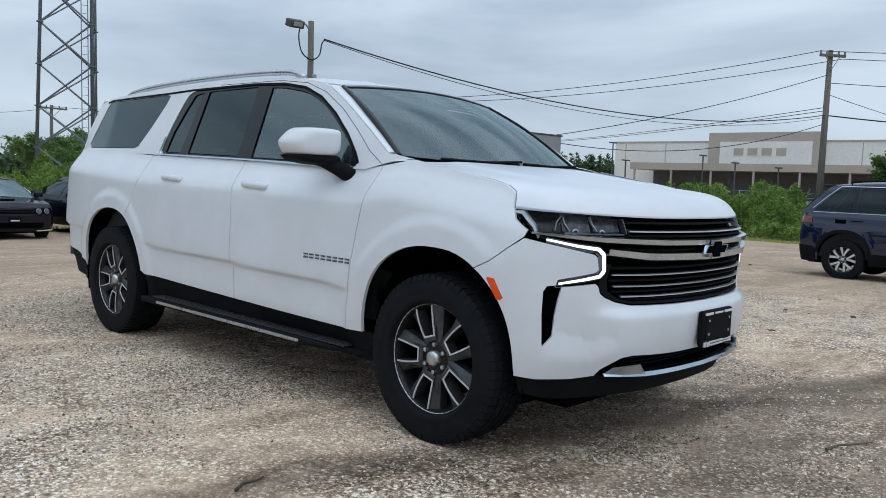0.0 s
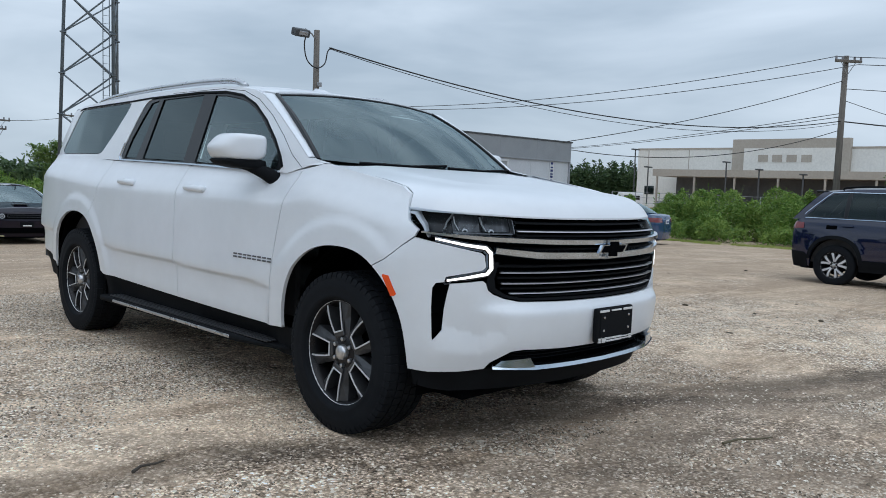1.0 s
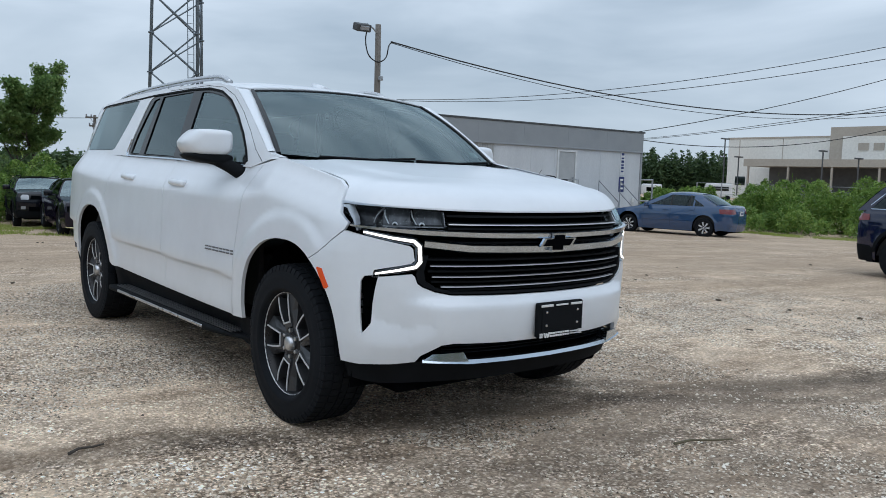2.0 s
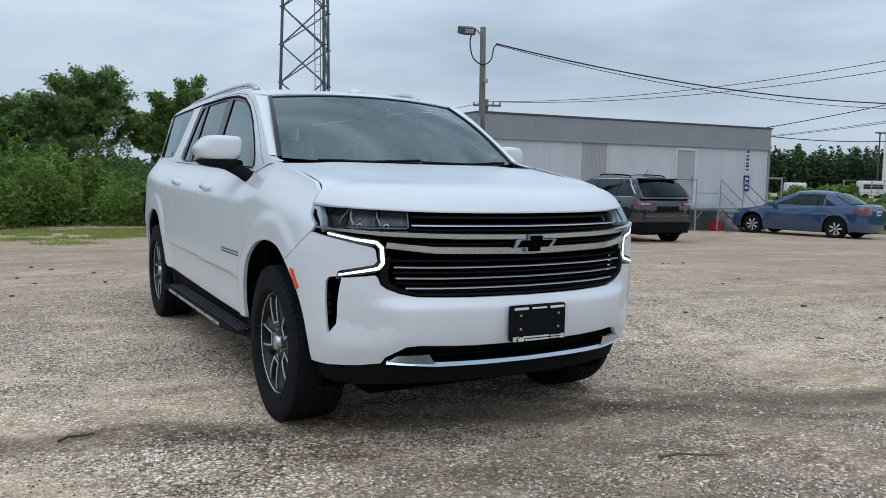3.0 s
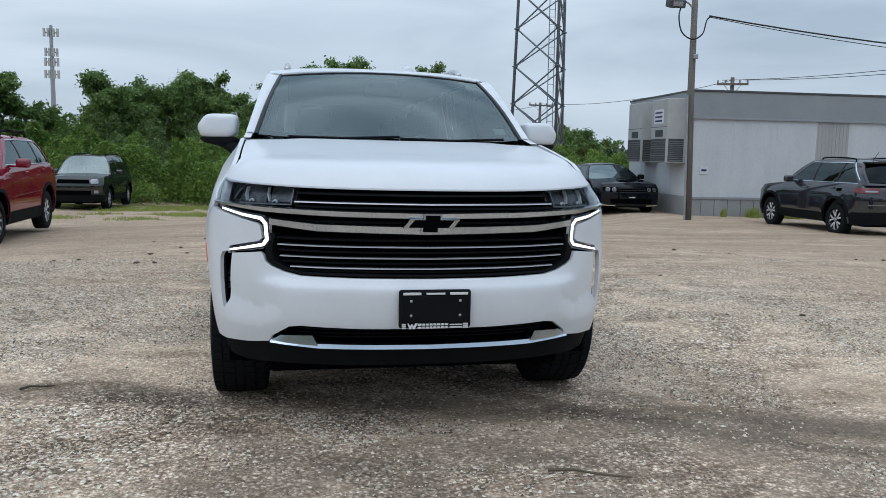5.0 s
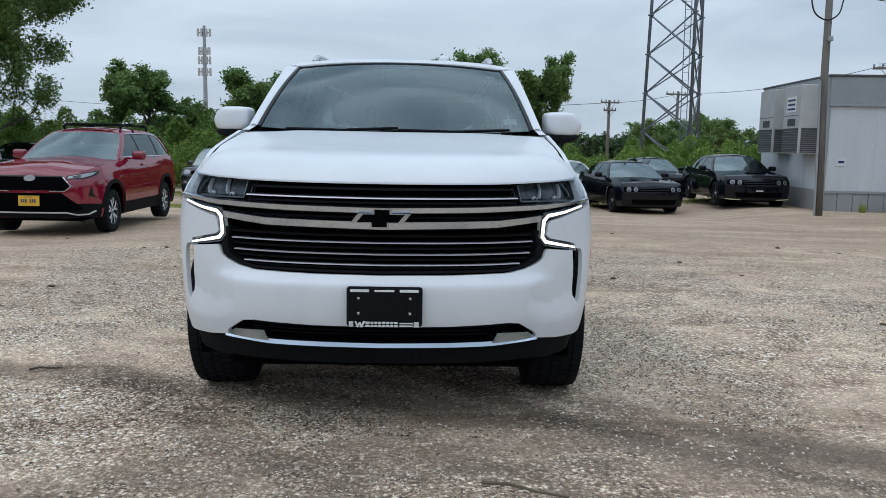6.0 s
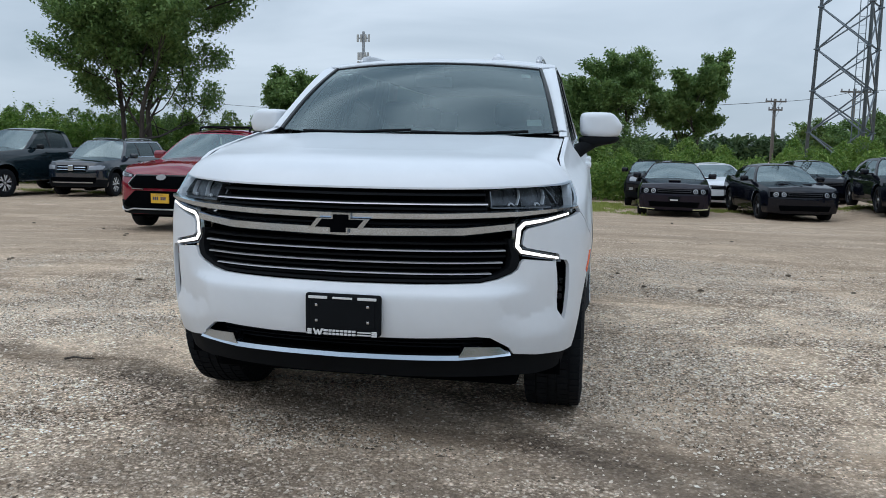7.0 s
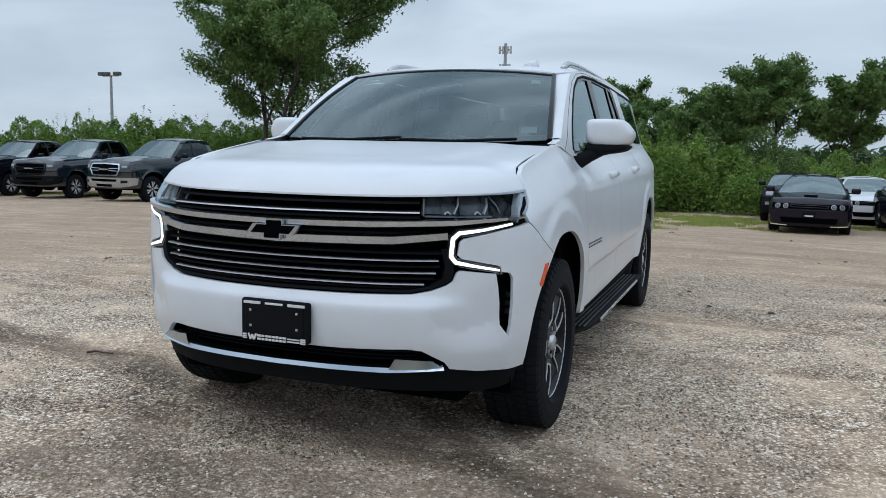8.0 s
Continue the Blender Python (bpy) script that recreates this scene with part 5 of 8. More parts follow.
    rl = s.get("roofline") or [(yt, zr - 0.035), (yt + 0.3, zr - 0.012), ((yt + ye) / 2, zr - 0.01), (ye - 0.2, zr - 0.035), (ye, zr - 0.055)]
    ry, rz = [p[0] for p in rl], [p[1] for p in rl]
    def GX(y, z):
        up = np.clip((z - Tz(y)) / np.maximum(0.2, np.interp(y, ry, rz) - Tz(y)), 0, 1.05)
        return xb - lean * (z - Tz(y)) - s.get("round", 0.075) * up ** 4 - 0.10 * np.clip((y - (ye - 0.4)) / 0.9, 0, 1.3) ** 2
    base = [(float(y), float(Tz(y)) - 0.01) for y in np.linspace(yb, yrb, 12)]
    frame_ = base + rl[::-1]
    top_of = lambda y: float(np.interp(y, ry, rz))
    ztop = rl[len(rl) // 2][1] - s.get("header", 0.075)
    def a_line(z):
        k = np.clip((z - Tz(yb)) / (rl[0][1] - Tz(yb)), 0, 1.05)
        return yb + (yt - yb) * k
    def c_line(z):
        k = np.clip((z - Tz(yrb)) / (rl[-1][1] - Tz(yrb)), 0, 1.05)
        return yrb + (ye - yrb) * k
    cuts = [None, *s["pillars"], None]
    wins = []
    for c0, c1 in zip(cuts, cuts[1:]):
        zl = [float(Tz(0.5 * (yb + yrb))) + 0.035]
        zs_ = np.linspace(zl[0], ztop, 5)
        left = [(float(a_line(z)) + s.get("a_in", 0.13) if c0 is None else c0 + 0.028 + (0.0 if c1 is not None or not s.get("slant") else 0), float(z)) for z in zs_]
        right = [(float(c_line(z)) - s.get("c_in", 0.20) if c1 is None else c1 - 0.028, float(z)) for z in zs_]
        lim = [(min(a[0], b[0] - 0.03), a[1]) for a, b in zip(left, right)]
        w = lim + right[::-1]
        w = [(y, min(z, top_of(y) - 0.05)) for y, z in w]
        wins.append(w)
    for sgn in (1, -1):
        q = (lambda p: p) if sgn > 0 else mir
        def g(a, b, off=0.0, sgn=sgn):
            a, b = np.broadcast_arrays(np.asarray(a, float), np.asarray(b, float))
            y = a if sgn > 0 else -a
            return np.stack([sgn * (GX(y, b) + off), y, b + 0 * y], -1)
        fr = panel("cabin_frame", g, q(frame_), body, car, holes=[q(w) for w in wins], step=0.1, thick=0.03, gap=0.0)
        lo, hi = min(p[0] for w in wins for p in w), max(p[0] for w in wins for p in w)
        for w in wins:
            panel("side_window", g, q(w), M["glass_far"], car, off=-0.006, step=0.15, thick=0.004, gap=0.0)
        for a, b in zip(wins, wins[1:]):
            yb_ = (max(p[0] for p in a) + min(p[0] for p in b)) / 2
            strip("window_pillar", g, q([(yb_, wins[0][0][1]), (yb_, ztop)]), 0.034, -0.01, 0.003, M["black_gloss"], fr, 0.1)
        if s.get("window_trim"):
            y_hi = max(p[0] for p in wins[-1])
            strip("window_trim", g, q([(wins[0][0][0], wins[0][0][1] - 0.012), (y_hi, wins[0][0][1] - 0.012)]), 0.008, -0.01, 0.008, M["chrome"], fr, 0.1)
            strip("window_trim", g, q([(wins[0][4][0], ztop + 0.012), (wins[-1][5][0] + 0.02, ztop + 0.010), (y_hi + 0.02, wins[0][0][1] + 0.05)]), 0.008, -0.01, 0.008, M["chrome"], fr, 0.06)
        if s.get("rails"):
            pts = [(yt + 0.25, zr - 0.005), (yt + 0.33, zr + 0.035 + s.get("rail_up", 0)), ((yt + ye) / 2, zr + 0.045 + s.get("rail_up", 0)), (ye - 0.38, zr + 0.02 + s.get("rail_up", 0)), (ye - 0.30, zr - 0.02)]
            xr = float(GX((yt + ye) / 2, zr)) - 0.06
            part("roof_rail", tubed([(sgn * xr, y, z) for y, z in spline(pts, 5)], s.get("rail_r", 0.016), None, 8), M[s["rails"]], car, smooth=True)
        mz, my = float(Tz(yb + 0.35)) + 0.08, yb + 0.36
        xm = W - 0.02
        bm = boxed((xm, my, mz - 0.075), (xm + 0.22, my + 0.12, mz + 0.075), 0.045, 4)
        add_box(bm, (xm - 0.10, my + 0.02, mz - 0.07), (xm + 0.04, my + 0.08, mz - 0.03), 0.01, 1)
        for v in bm.verts:
            v.co.x *= sgn
        if sgn < 0:
            bmesh.ops.reverse_faces(bm, faces=bm.faces)
        part("door_mirror", bm, M[s.get("mirror", s["paint"])], car, smooth=True)
    def pane(nm, ya, za, yc, zc, bow, mat, shrink=0.0, flip=False):
        rows = []
        for b in np.linspace(shrink, 1 - shrink, 8):
            y, z = ya + (yc - ya) * b, za + (zc - za) * b
            x = float(GX(y, max(z, float(Tz(y)))))
            rows.append([(x * a * (1 - shrink), y + bow * (1 - a * a) * (1 - 0.4 * b), z + 0.03 * b * (1 - a * a) + 0.015 * math.sin(math.pi * b) + (0.008 if shrink else 0)) for a in np.linspace(-1, 1, 13)])
        v, f = lofted(rows)
        return raw(nm, v, [q[::-1] for q in f] if flip else f, mat, car, smooth=True)
    def windscreen():
        av = np.array([-1, -0.955, *np.linspace(-0.8, 0.8, 9), 0.955, 1])
        bv = np.array([0, 0.03, *np.linspace(0.15, 0.8, 5), 0.95, 1])
        pts = []
        for b in bv:
            y, z = yb + (yt - yb) * b, float(Tz(yb)) + (rl[0][1] - float(Tz(yb))) * b
            x = float(GX(y, max(z, float(Tz(y)))))
            pts += [(x * a, y - 0.10 * (1 - a * a) * (1 - 0.4 * b), z + 0.03 * b * (1 - a * a) + 0.015 * math.sin(math.pi * b)) for a in av]
        k = len(av)
        frame_f, glass_f = [], []
        for j in range(len(bv) - 1):
            for i in range(k - 1):
                q = (j * k + i, j * k + i + 1, (j + 1) * k + i + 1, (j + 1) * k + i)
                (frame_f if i in (0, k - 2) or j == len(bv) - 2 else glass_f).append(q)
        ws = raw("windscreen_frame", pts, frame_f, M[s.get("pillar_paint", s["paint"])], car, smooth=True)
        raw("windscreen", pts, glass_f, M["screen_far"], ws, smooth=True)
    windscreen()
    pane("rear_window_surround", yrb, float(Tz(yrb)), ye, rl[-1][1], 0.05, body, 0.0, True)
    pane("rear_window", yrb + 0.012, float(Tz(yrb)) + 0.005, ye + 0.012, rl[-1][1] + 0.005, 0.055, M["glass_rear"] if s.get("dark_rear", True) else M["glass_far"], 0.09, True)
    rows = []
    for y in np.linspace(yt, ye, 14):
        x, z = float(GX(y, top_of(y))), top_of(y)
        rows.append([(x * a, y, z + 0.048 * (1 - abs(a) ** 2.4)) for a in np.linspace(-1, 1, 17)])
    v, f = lofted(rows)
    raw("roof", v, f, M[s.get("roof_paint", s["paint"])], car, smooth=True)
    if s.get("spoiler"):
        z = top_of(ye)
        part("roof_spoiler", boxed((-0.55, ye - 0.06, z - 0.005), (0.55, ye + 0.14, z + 0.035), 0.015, 2), M[s["spoiler"]], car)
    for nm, lo, hi, mat, bev in s.get("blocks", ()):
        part(nm, boxed(lo, hi, bev, 2), M[mat], car)
    # dark cabin, underside and wheel wells
    part("underbody", boxed((-W + 0.28, y0 + 0.25, zs - 0.03), (W - 0.28, y1 - 0.2, zs + 0.12)), M["void"], car)
    part("engine_bay", boxed((-W + 0.3, y0 + 0.2, zs), (W - 0.3, yb + 0.1, float(Tz(0)) - 0.12)), M["void"], car)
    part("cabin_tub", boxed((-W + 0.12, yb + 0.15, zs + 0.1), (W - 0.12, min(y1 - 0.3, max(ye, yrb) - 0.05), float(Tz(wb * 0.5)) - 0.06)), M["seat"], car)
    for y in s.get("seats", (wb * 0.42, wb * 0.78)):
        for x in (-0.36, 0.36):
            part("car_seat", boxed((x - 0.22, y - 0.06, 0.6), (x + 0.22, y + 0.08, min(zr - 0.28, float(Tz(y)) + 0.26)), 0.05, 2), M["seat"], car)
    kit = KITS[s["kit"]]
    for sgn in (1, -1):
        for y in (0.0, wb):
            rows = [[(x, y + (ra + 0.02) * math.cos(a), r + (ra + 0.04) * math.sin(a)) for x in np.linspace(sgn * (W - 0.36), sgn * (W - 0.05), 3)] for a in np.linspace(-0.2, math.pi + 0.2, 14)]
            v, f = lofted(rows)
            raw("wheel_housing", v, f, M["void"], car)
            fit_wheel(kit, car, sgn * (W - s.get("tuck", 0.125)), y, r, sgn, 20 + 31 * y * sgn)
    return car


CROSSOVER = dict(W=0.91, wb=2.636, r=0.345, foh=0.90, roh=0.86, zs=0.27, zb=0.30, top=[(-0.9, 0.93), (-0.6, 0.985), (0.45, 1.08), (1.2, 1.10), (2.6, 1.13), (3.3, 1.13), (3.5, 1.10)], yb=0.50, yt=1.22, ye=3.0, yrb=3.44, zr=1.63, roofline=[(1.22, 1.592), (1.55, 1.622), (2.0, 1.63), (2.55, 1.608), (3.0, 1.555)],
                 doors=(0.62, 1.62), handles=(1.45, 2.45), pillars=(1.62, 2.52), kit="crossover", clad="trim", clad_z=0.50, rails="trim", spoiler="black_gloss", window_trim=True, paint="graphite", roof_paint="graphite",
                 marks=[("headlamp", "F", [("F", 0.48, 0.80), ("F", 0.80, 0.80), ("S", -0.55, 0.86), ("F", 0.80, 0.90), ("F", 0.46, 0.87)], "clear_lens", 0.008),
                        ("grille", "F", [("F", 0, 0.79), ("F", 0.46, 0.80), ("F", 0.45, 0.87), ("F", 0, 0.87)], "black_gloss", 0.006),
                        ("intake", "F", [("F", 0, 0.48), ("F", 0.55, 0.48), ("F", 0.60, 0.62), ("F", 0, 0.62)], "void", 0.012),
                        ("tail_lamp", "R", [("S", 3.18, 0.955), ("R", 0.80, 0.94), ("R", 0.46, 0.94), ("R", 0.46, 1.045), ("R", 0.80, 1.06), ("S", 3.20, 1.055)], "red_lens", 0.014),
                        ("tail_lamp_clear", "R", [("R", 0.76, 0.965), ("R", 0.52, 0.965), ("R", 0.52, 1.0), ("R", 0.76, 1.0)], "clear_lens", 0.019),
                        ("plate_panel", "R", [("R", 0.34, 0.80), ("R", 0.0, 0.80), ("R", 0.0, 0.93), ("R", 0.34, 0.93)], "trim", 0.004),
                        ("fuel_flap", "S", [("S", 2.62, 0.93), ("S", 2.80, 0.93), ("S", 2.80, 1.03), ("S", 2.62, 1.03)], "void", -0.0005)],
                 bars=[("rear_chrome_bar", [("R", 0.70, 0.70), ("R", 0.0, 0.70)], 0.006, "satin", 0.02)])


def place(x, y, turn, drop=0.0):
    return pose(x, y, float(fall(np.array(x), np.array(y))) + drop, 0, 0, turn)


def parked_row():
    # grey crossover seen from behind, and the navy one of the same make
    grey = dict(CROSSOVER)
    c = parked_car("crossover", "graphite grey compact crossover parked tail-out beside the trailer", place(12.0, 13.38, 176), grey)
    part("roof_aerial", tubed([(0.25, 2.85, 1.63), (0.25, 3.02, 1.80)], 0.009, 0.004, 6), M["trim"], c)
    navy = dict(CROSSOVER, paint="navy", roof_paint="navy", zr=1.66, roofline=[(y, z + 0.03) for y, z in CROSSOVER["roofline"]])
    parked_car("crossover", "navy blue compact crossover with bright window trim parked on gravel", place(11.68, -1.00, -2.0), navy)
    # red crossover
    red = dict(CROSSOVER, W=0.925, wb=2.69, r=0.352, foh=0.93, roh=0.98, top=[(-0.93, 0.955), (-0.80, 1.015), (-0.5, 1.070), (0.42, 1.150), (1.2, 1.165), (2.6, 1.20), (3.4, 1.20), (3.66, 1.16)], yb=0.52, yt=1.28, ye=3.22, yrb=3.55, zr=1.69, paint="red", roof_paint="red",
               roofline=[(1.28, 1.622), (1.55, 1.662), (2.1, 1.680), (2.75, 1.658), (3.22, 1.580)], inboard=0.11, lean=0.38, round=0.06, doors=(0.66, 1.68), handles=(1.5, 2.5), pillars=(1.70, 2.62), bulge=0.022, window_trim=True, rails="trim", rail_up=0.03, rail_r=0.022,
               marks=[("headlamp", "F", [("F", 0.52, 0.895), ("F", 0.76, 0.905), ("S", -0.50, 0.965), ("S", -0.46, 1.020), ("F", 0.80, 0.995), ("F", 0.54, 0.945)], "black_gloss", 0.010),
                      ("lamp_inner", "F", [("F", 0.55, 0.905), ("F", 0.75, 0.918), ("F", 0.85, 0.955), ("S", -0.52, 1.005), ("F", 0.80, 0.985), ("F", 0.56, 0.940)], "clear_lens", 0.015),
                      ("lamp_bulb", "F", [("F", 0.62, 0.918), ("F", 0.72, 0.925), ("F", 0.74, 0.962), ("F", 0.63, 0.945)], "lamp_grey", 0.020),
                      ("grille", "F", [("F", 0, 0.725), ("F", 0.50, 0.725), ("F", 0.58, 0.790), ("F", 0.47, 0.925), ("F", 0, 0.925)], "void", 0.010),
                      ("lower_intake", "F", [("F", 0, 0.400), ("F", 0.66, 0.410), ("F", 0.74, 0.450), ("F", 0.46, 0.685), ("F", 0, 0.685)], "void", 0.012),
                      ("fog_lamp_recess", "F", [("F", 0.80, 0.640), ("F", 0.87, 0.605), ("S", -0.66, 0.66), ("S", -0.68, 0.77), ("F", 0.82, 0.735)], "black_gloss", 0.008),
                      ("tail_lamp", "R", [("S", 3.25, 1.02), ("R", 0.5, 1.02), ("R", 0.5, 1.12), ("S", 3.25, 1.12)], "red_lens", 0.012)],
               badge=[("F", 0, 0.862), ("F", 0.045, 0.867), ("F", 0.078, 0.888), ("F", 0.086, 0.908), ("F", 0.078, 0.928), ("F", 0.045, 0.949), ("F", 0, 0.954)],
               bars=[("grille_frame", [("F", 0.30, 0.712), ("F", 0.51, 0.714), ("F", 0.595, 0.790), ("F", 0.48, 0.932)], 0.007, "satin", 0.02), ("grille_brow", [("F", 0.0, 0.935), ("F", 0.47, 0.935)], 0.012, "black_gloss", 0.018),
                     ("door_moulding", [("S", 0.72, 0.70), ("S", 2.25, 0.735)], 0.006, "red", 0.014),
                     ("silver_lip", [("F", 0.0, 0.385), ("F", 0.52, 0.385), ("F", 0.66, 0.350), ("F", 0.80, 0.355), ("F", 0.86, 0.400)], 0.011, "rim_bright", 0.03)],
               blocks=[("number_plate", (-0.155, -0.968, 0.490), (0.155, -0.945, 0.645), "plate_yellow", 0.004), *[("plate_bar", (-0.115 + k * 0.033, -0.972, 0.540), (-0.095 + k * 0.033, -0.966, 0.595), "ink_blue", 0.002) for k in range(7) if k != 3], ("plate_bar", (-0.06, -0.972, 0.622), (0.06, -0.966, 0.631), "ink_blue", 0.002),
                       ("roof_crossbar", (-0.60, 1.80, 1.765), (0.60, 1.88, 1.790), "trim", 0.012), ("roof_crossbar", (-0.60, 2.52, 1.755), (0.60, 2.60, 1.780), "trim", 0.012)])
    parked_car("crossover", "ruby red crossover with roof bars and a gold front plate", place(-5.85, 8.75, 1.0), red)
    # dark premium crossover
    prem = dict(CROSSOVER, roofline=None, W=0.917, wb=2.83, r=0.352, foh=0.86, roh=0.94, top=[(-0.86, 0.98), (-0.6, 1.03), (0.45, 1.10), (1.2, 1.10), (2.8, 1.13), (3.5, 1.13), (3.75, 1.10)], yb=0.5, yt=1.12, ye=3.45, yrb=3.62, zr=1.655, paint="slate", roof_paint="slate", rails="rim_silver",
                doors=(0.66, 1.72), handles=(1.55, 2.6), pillars=(1.72, 2.7),
                marks=[("headlamp", "F", [("F", 0.50, 0.80), ("F", 0.82, 0.81), ("S", -0.52, 0.90), ("F", 0.80, 0.93), ("F", 0.52, 0.91)], "clear_lens", 0.010),
                       ("grille", "F", [("F", 0, 0.74), ("F", 0.43, 0.74), ("F", 0.47, 0.92), ("F", 0, 0.92)], "void", 0.008),
                       ("lower_intake", "F", [("F", 0, 0.42), ("F", 0.66, 0.42), ("F", 0.70, 0.58), ("F", 0, 0.58)], "void", 0.012)],
                bars=[("grille_bar", [("F", 0.0, 0.80), ("F", 0.42, 0.80)], 0.014, "chrome", 0.02), ("grille_bar", [("F", 0.0, 0.87), ("F", 0.42, 0.87)], 0.014, "chrome", 0.02), ("silver_lip", [("F", 0.0, 0.43), ("F", 0.60, 0.43)], 0.018, "rim_silver", 0.03)],
                blocks=[("badge", (-0.08, -0.90, 0.76), (0.08, -0.87, 0.92), "chrome", 0.02)])
    parked_car("crossover", "dark slate crossover with silver roof rails and barred grille", place(-13.7, 17.4, 5), prem)
    # small boxy crossover on the weeds' edge
    boxy = dict(CROSSOVER, roofline=None, W=0.90, wb=2.57, foh=0.80, roh=0.86, square=0.55, top=[(-0.8, 1.0), (-0.5, 1.05), (0.35, 1.11), (1.2, 1.10), (2.5, 1.12), (3.2, 1.12), (3.43, 1.10)], yb=0.42, yt=0.92, ye=3.12, yrb=3.30, zr=1.69, paint="forest", roof_paint="forest", window_trim=False,
                doors=(0.55, 1.55), handles=(1.4, 2.35), pillars=(1.55, 2.45),
                marks=[("headlamp", "F", [("F", 0.52, 0.85), ("F", 0.72, 0.85), ("F", 0.74, 0.95), ("F", 0.70, 1.0), ("F", 0.54, 1.0), ("F", 0.50, 0.95)], "clear_lens", 0.012),
                       ("grille", "F", [("F", 0, 0.86), ("F", 0.48, 0.86), ("F", 0.46, 0.98), ("F", 0, 0.98)], "void", 0.008), ("lower_intake", "F", [("F", 0, 0.50), ("F", 0.5, 0.50), ("F", 0.52, 0.64), ("F", 0, 0.64)], "void", 0.012),
                       ("fog_lamp", "F", [("F", 0.60, 0.56), ("F", 0.72, 0.56), ("F", 0.72, 0.65), ("F", 0.60, 0.65)], "clear_lens", 0.014)], bars=[])
    parked_car("crossover", "dark green boxy crossover with round lamps beside the weeds", place(-7.08, 22.6, -2), dict(boxy, zr=1.72))
    # muscle coupes
    coupe = dict(W=0.96, wb=2.95, r=0.355, foh=0.96, roh=1.09, zs=0.20, zb=0.22, square=0.6, top=[(-0.96, 0.80), (-0.7, 0.885), (0.55, 0.985), (1.4, 0.99), (2.4, 1.01), (3.2, 1.06), (3.7, 1.05), (4.04, 1.02)], yb=0.62, yt=1.42, ye=2.75, yrb=3.42, zr=1.45,
                 doors=(0.66, 2.02), handles=(1.85,), pillars=(2.02,), kit="coupe", paint="black_paint", bulge=0.014, crown=0.022, lean=0.55, a_in=0.18, c_in=0.42, header=0.06, inboard=0.10, arch=0.05, arch_up=0.01, mirror="black_paint",
                 marks=[("grille", "F", [("F", 0, 0.655), ("F", 0.86, 0.655), ("F", 0.88, 0.79), ("F", 0, 0.775)], "void", 0.008),
                        *[(nm, "F", [("F", cx + rr * math.cos(k * math.pi / 6), 0.722 + rr * math.sin(k * math.pi / 6)) for k in range(12)], mat, off) for cx in (0.545, 0.735) for nm, rr, mat, off in (("headlamp", 0.062, "clear_lens", 0.016), ("lamp_bowl", 0.043, "lamp_black", 0.022), ("lamp_bulb", 0.018, "rim_mid", 0.028))],
                        ("lower_intake", "F", [("F", 0, 0.30), ("F", 0.62, 0.30), ("F", 0.66, 0.44), ("F", 0, 0.44)], "void", 0.012),
                        ("tail_lamp", "R", [("R", 0.82, 0.86), ("R", 0.25, 0.86), ("R", 0.25, 0.96), ("R", 0.82, 0.96)], "red_lens", 0.012)],
                 bars=[("grille_rim", [("F", 0.0, 0.70), ("F", 0.42, 0.70), ("F", 0.44, 0.75), ("F", 0.0, 0.75)], 0.006, "rim_dark", 0.02)],
                 blocks=[("hood_scoop", (-0.16, -0.30, 0.960), (0.16, -0.02, 1.000), "black_gloss", 0.015)])
    film = [("lip_film", [("F", 0.50, 0.235), ("F", 0.82, 0.245), ("F", 0.90, 0.25)], 0.012, "yellow", 0.03)]
    plate = [("plate_bracket", (-0.15, -0.985, 0.46), (0.15, -0.955, 0.58), "trim", 0.005), ("plate_bar", (-0.10, -0.990, 0.475), (0.10, -0.982, 0.505), "bar_white", 0.002)]
    filmed = dict(coupe, paint="plum", bars=coupe["bars"] + film, blocks=coupe["blocks"] + plate)
    plain = dict(coupe, blocks=[("hood_scoop", (-0.42, -0.14, 0.950), (-0.20, 0.06, 0.985), "black_paint", 0.015), ("hood_scoop", (0.20, -0.14, 0.950), (0.42, 0.06, 0.985), "black_paint", 0.015)])
    rows = "coupes at the edge of the lot"
    parked_car("coupe", "plum-black muscle coupe with yellow film on its chin", place(3.32, 18.9, -5), filmed, group=rows)
    parked_car("coupe", "black muscle coupe with twin hood scoops", place(6.50, 19.1, 5), plain, group=rows)
    parked_car("coupe", "black muscle coupe with yellow film on its chin", place(9.52, 18.9, -3), dict(filmed, paint="black_paint"), group=rows)
    parked_car("coupe", "white muscle coupe parked behind the black ones", place(5.45, 24.6, 2), dict(plain, paint="white", blocks=[]), group=rows)
    parked_car("coupe", "black coupe parked in the second row", place(8.75, 25.0, 0), dict(plain, blocks=[]), group=rows)
    parked_car("crossover", "black crossover parked in the second row by the weeds", place(3.10, 23.8, -6), dict(boxy, zr=1.50, paint="black_paint", roof_paint="black_paint"))
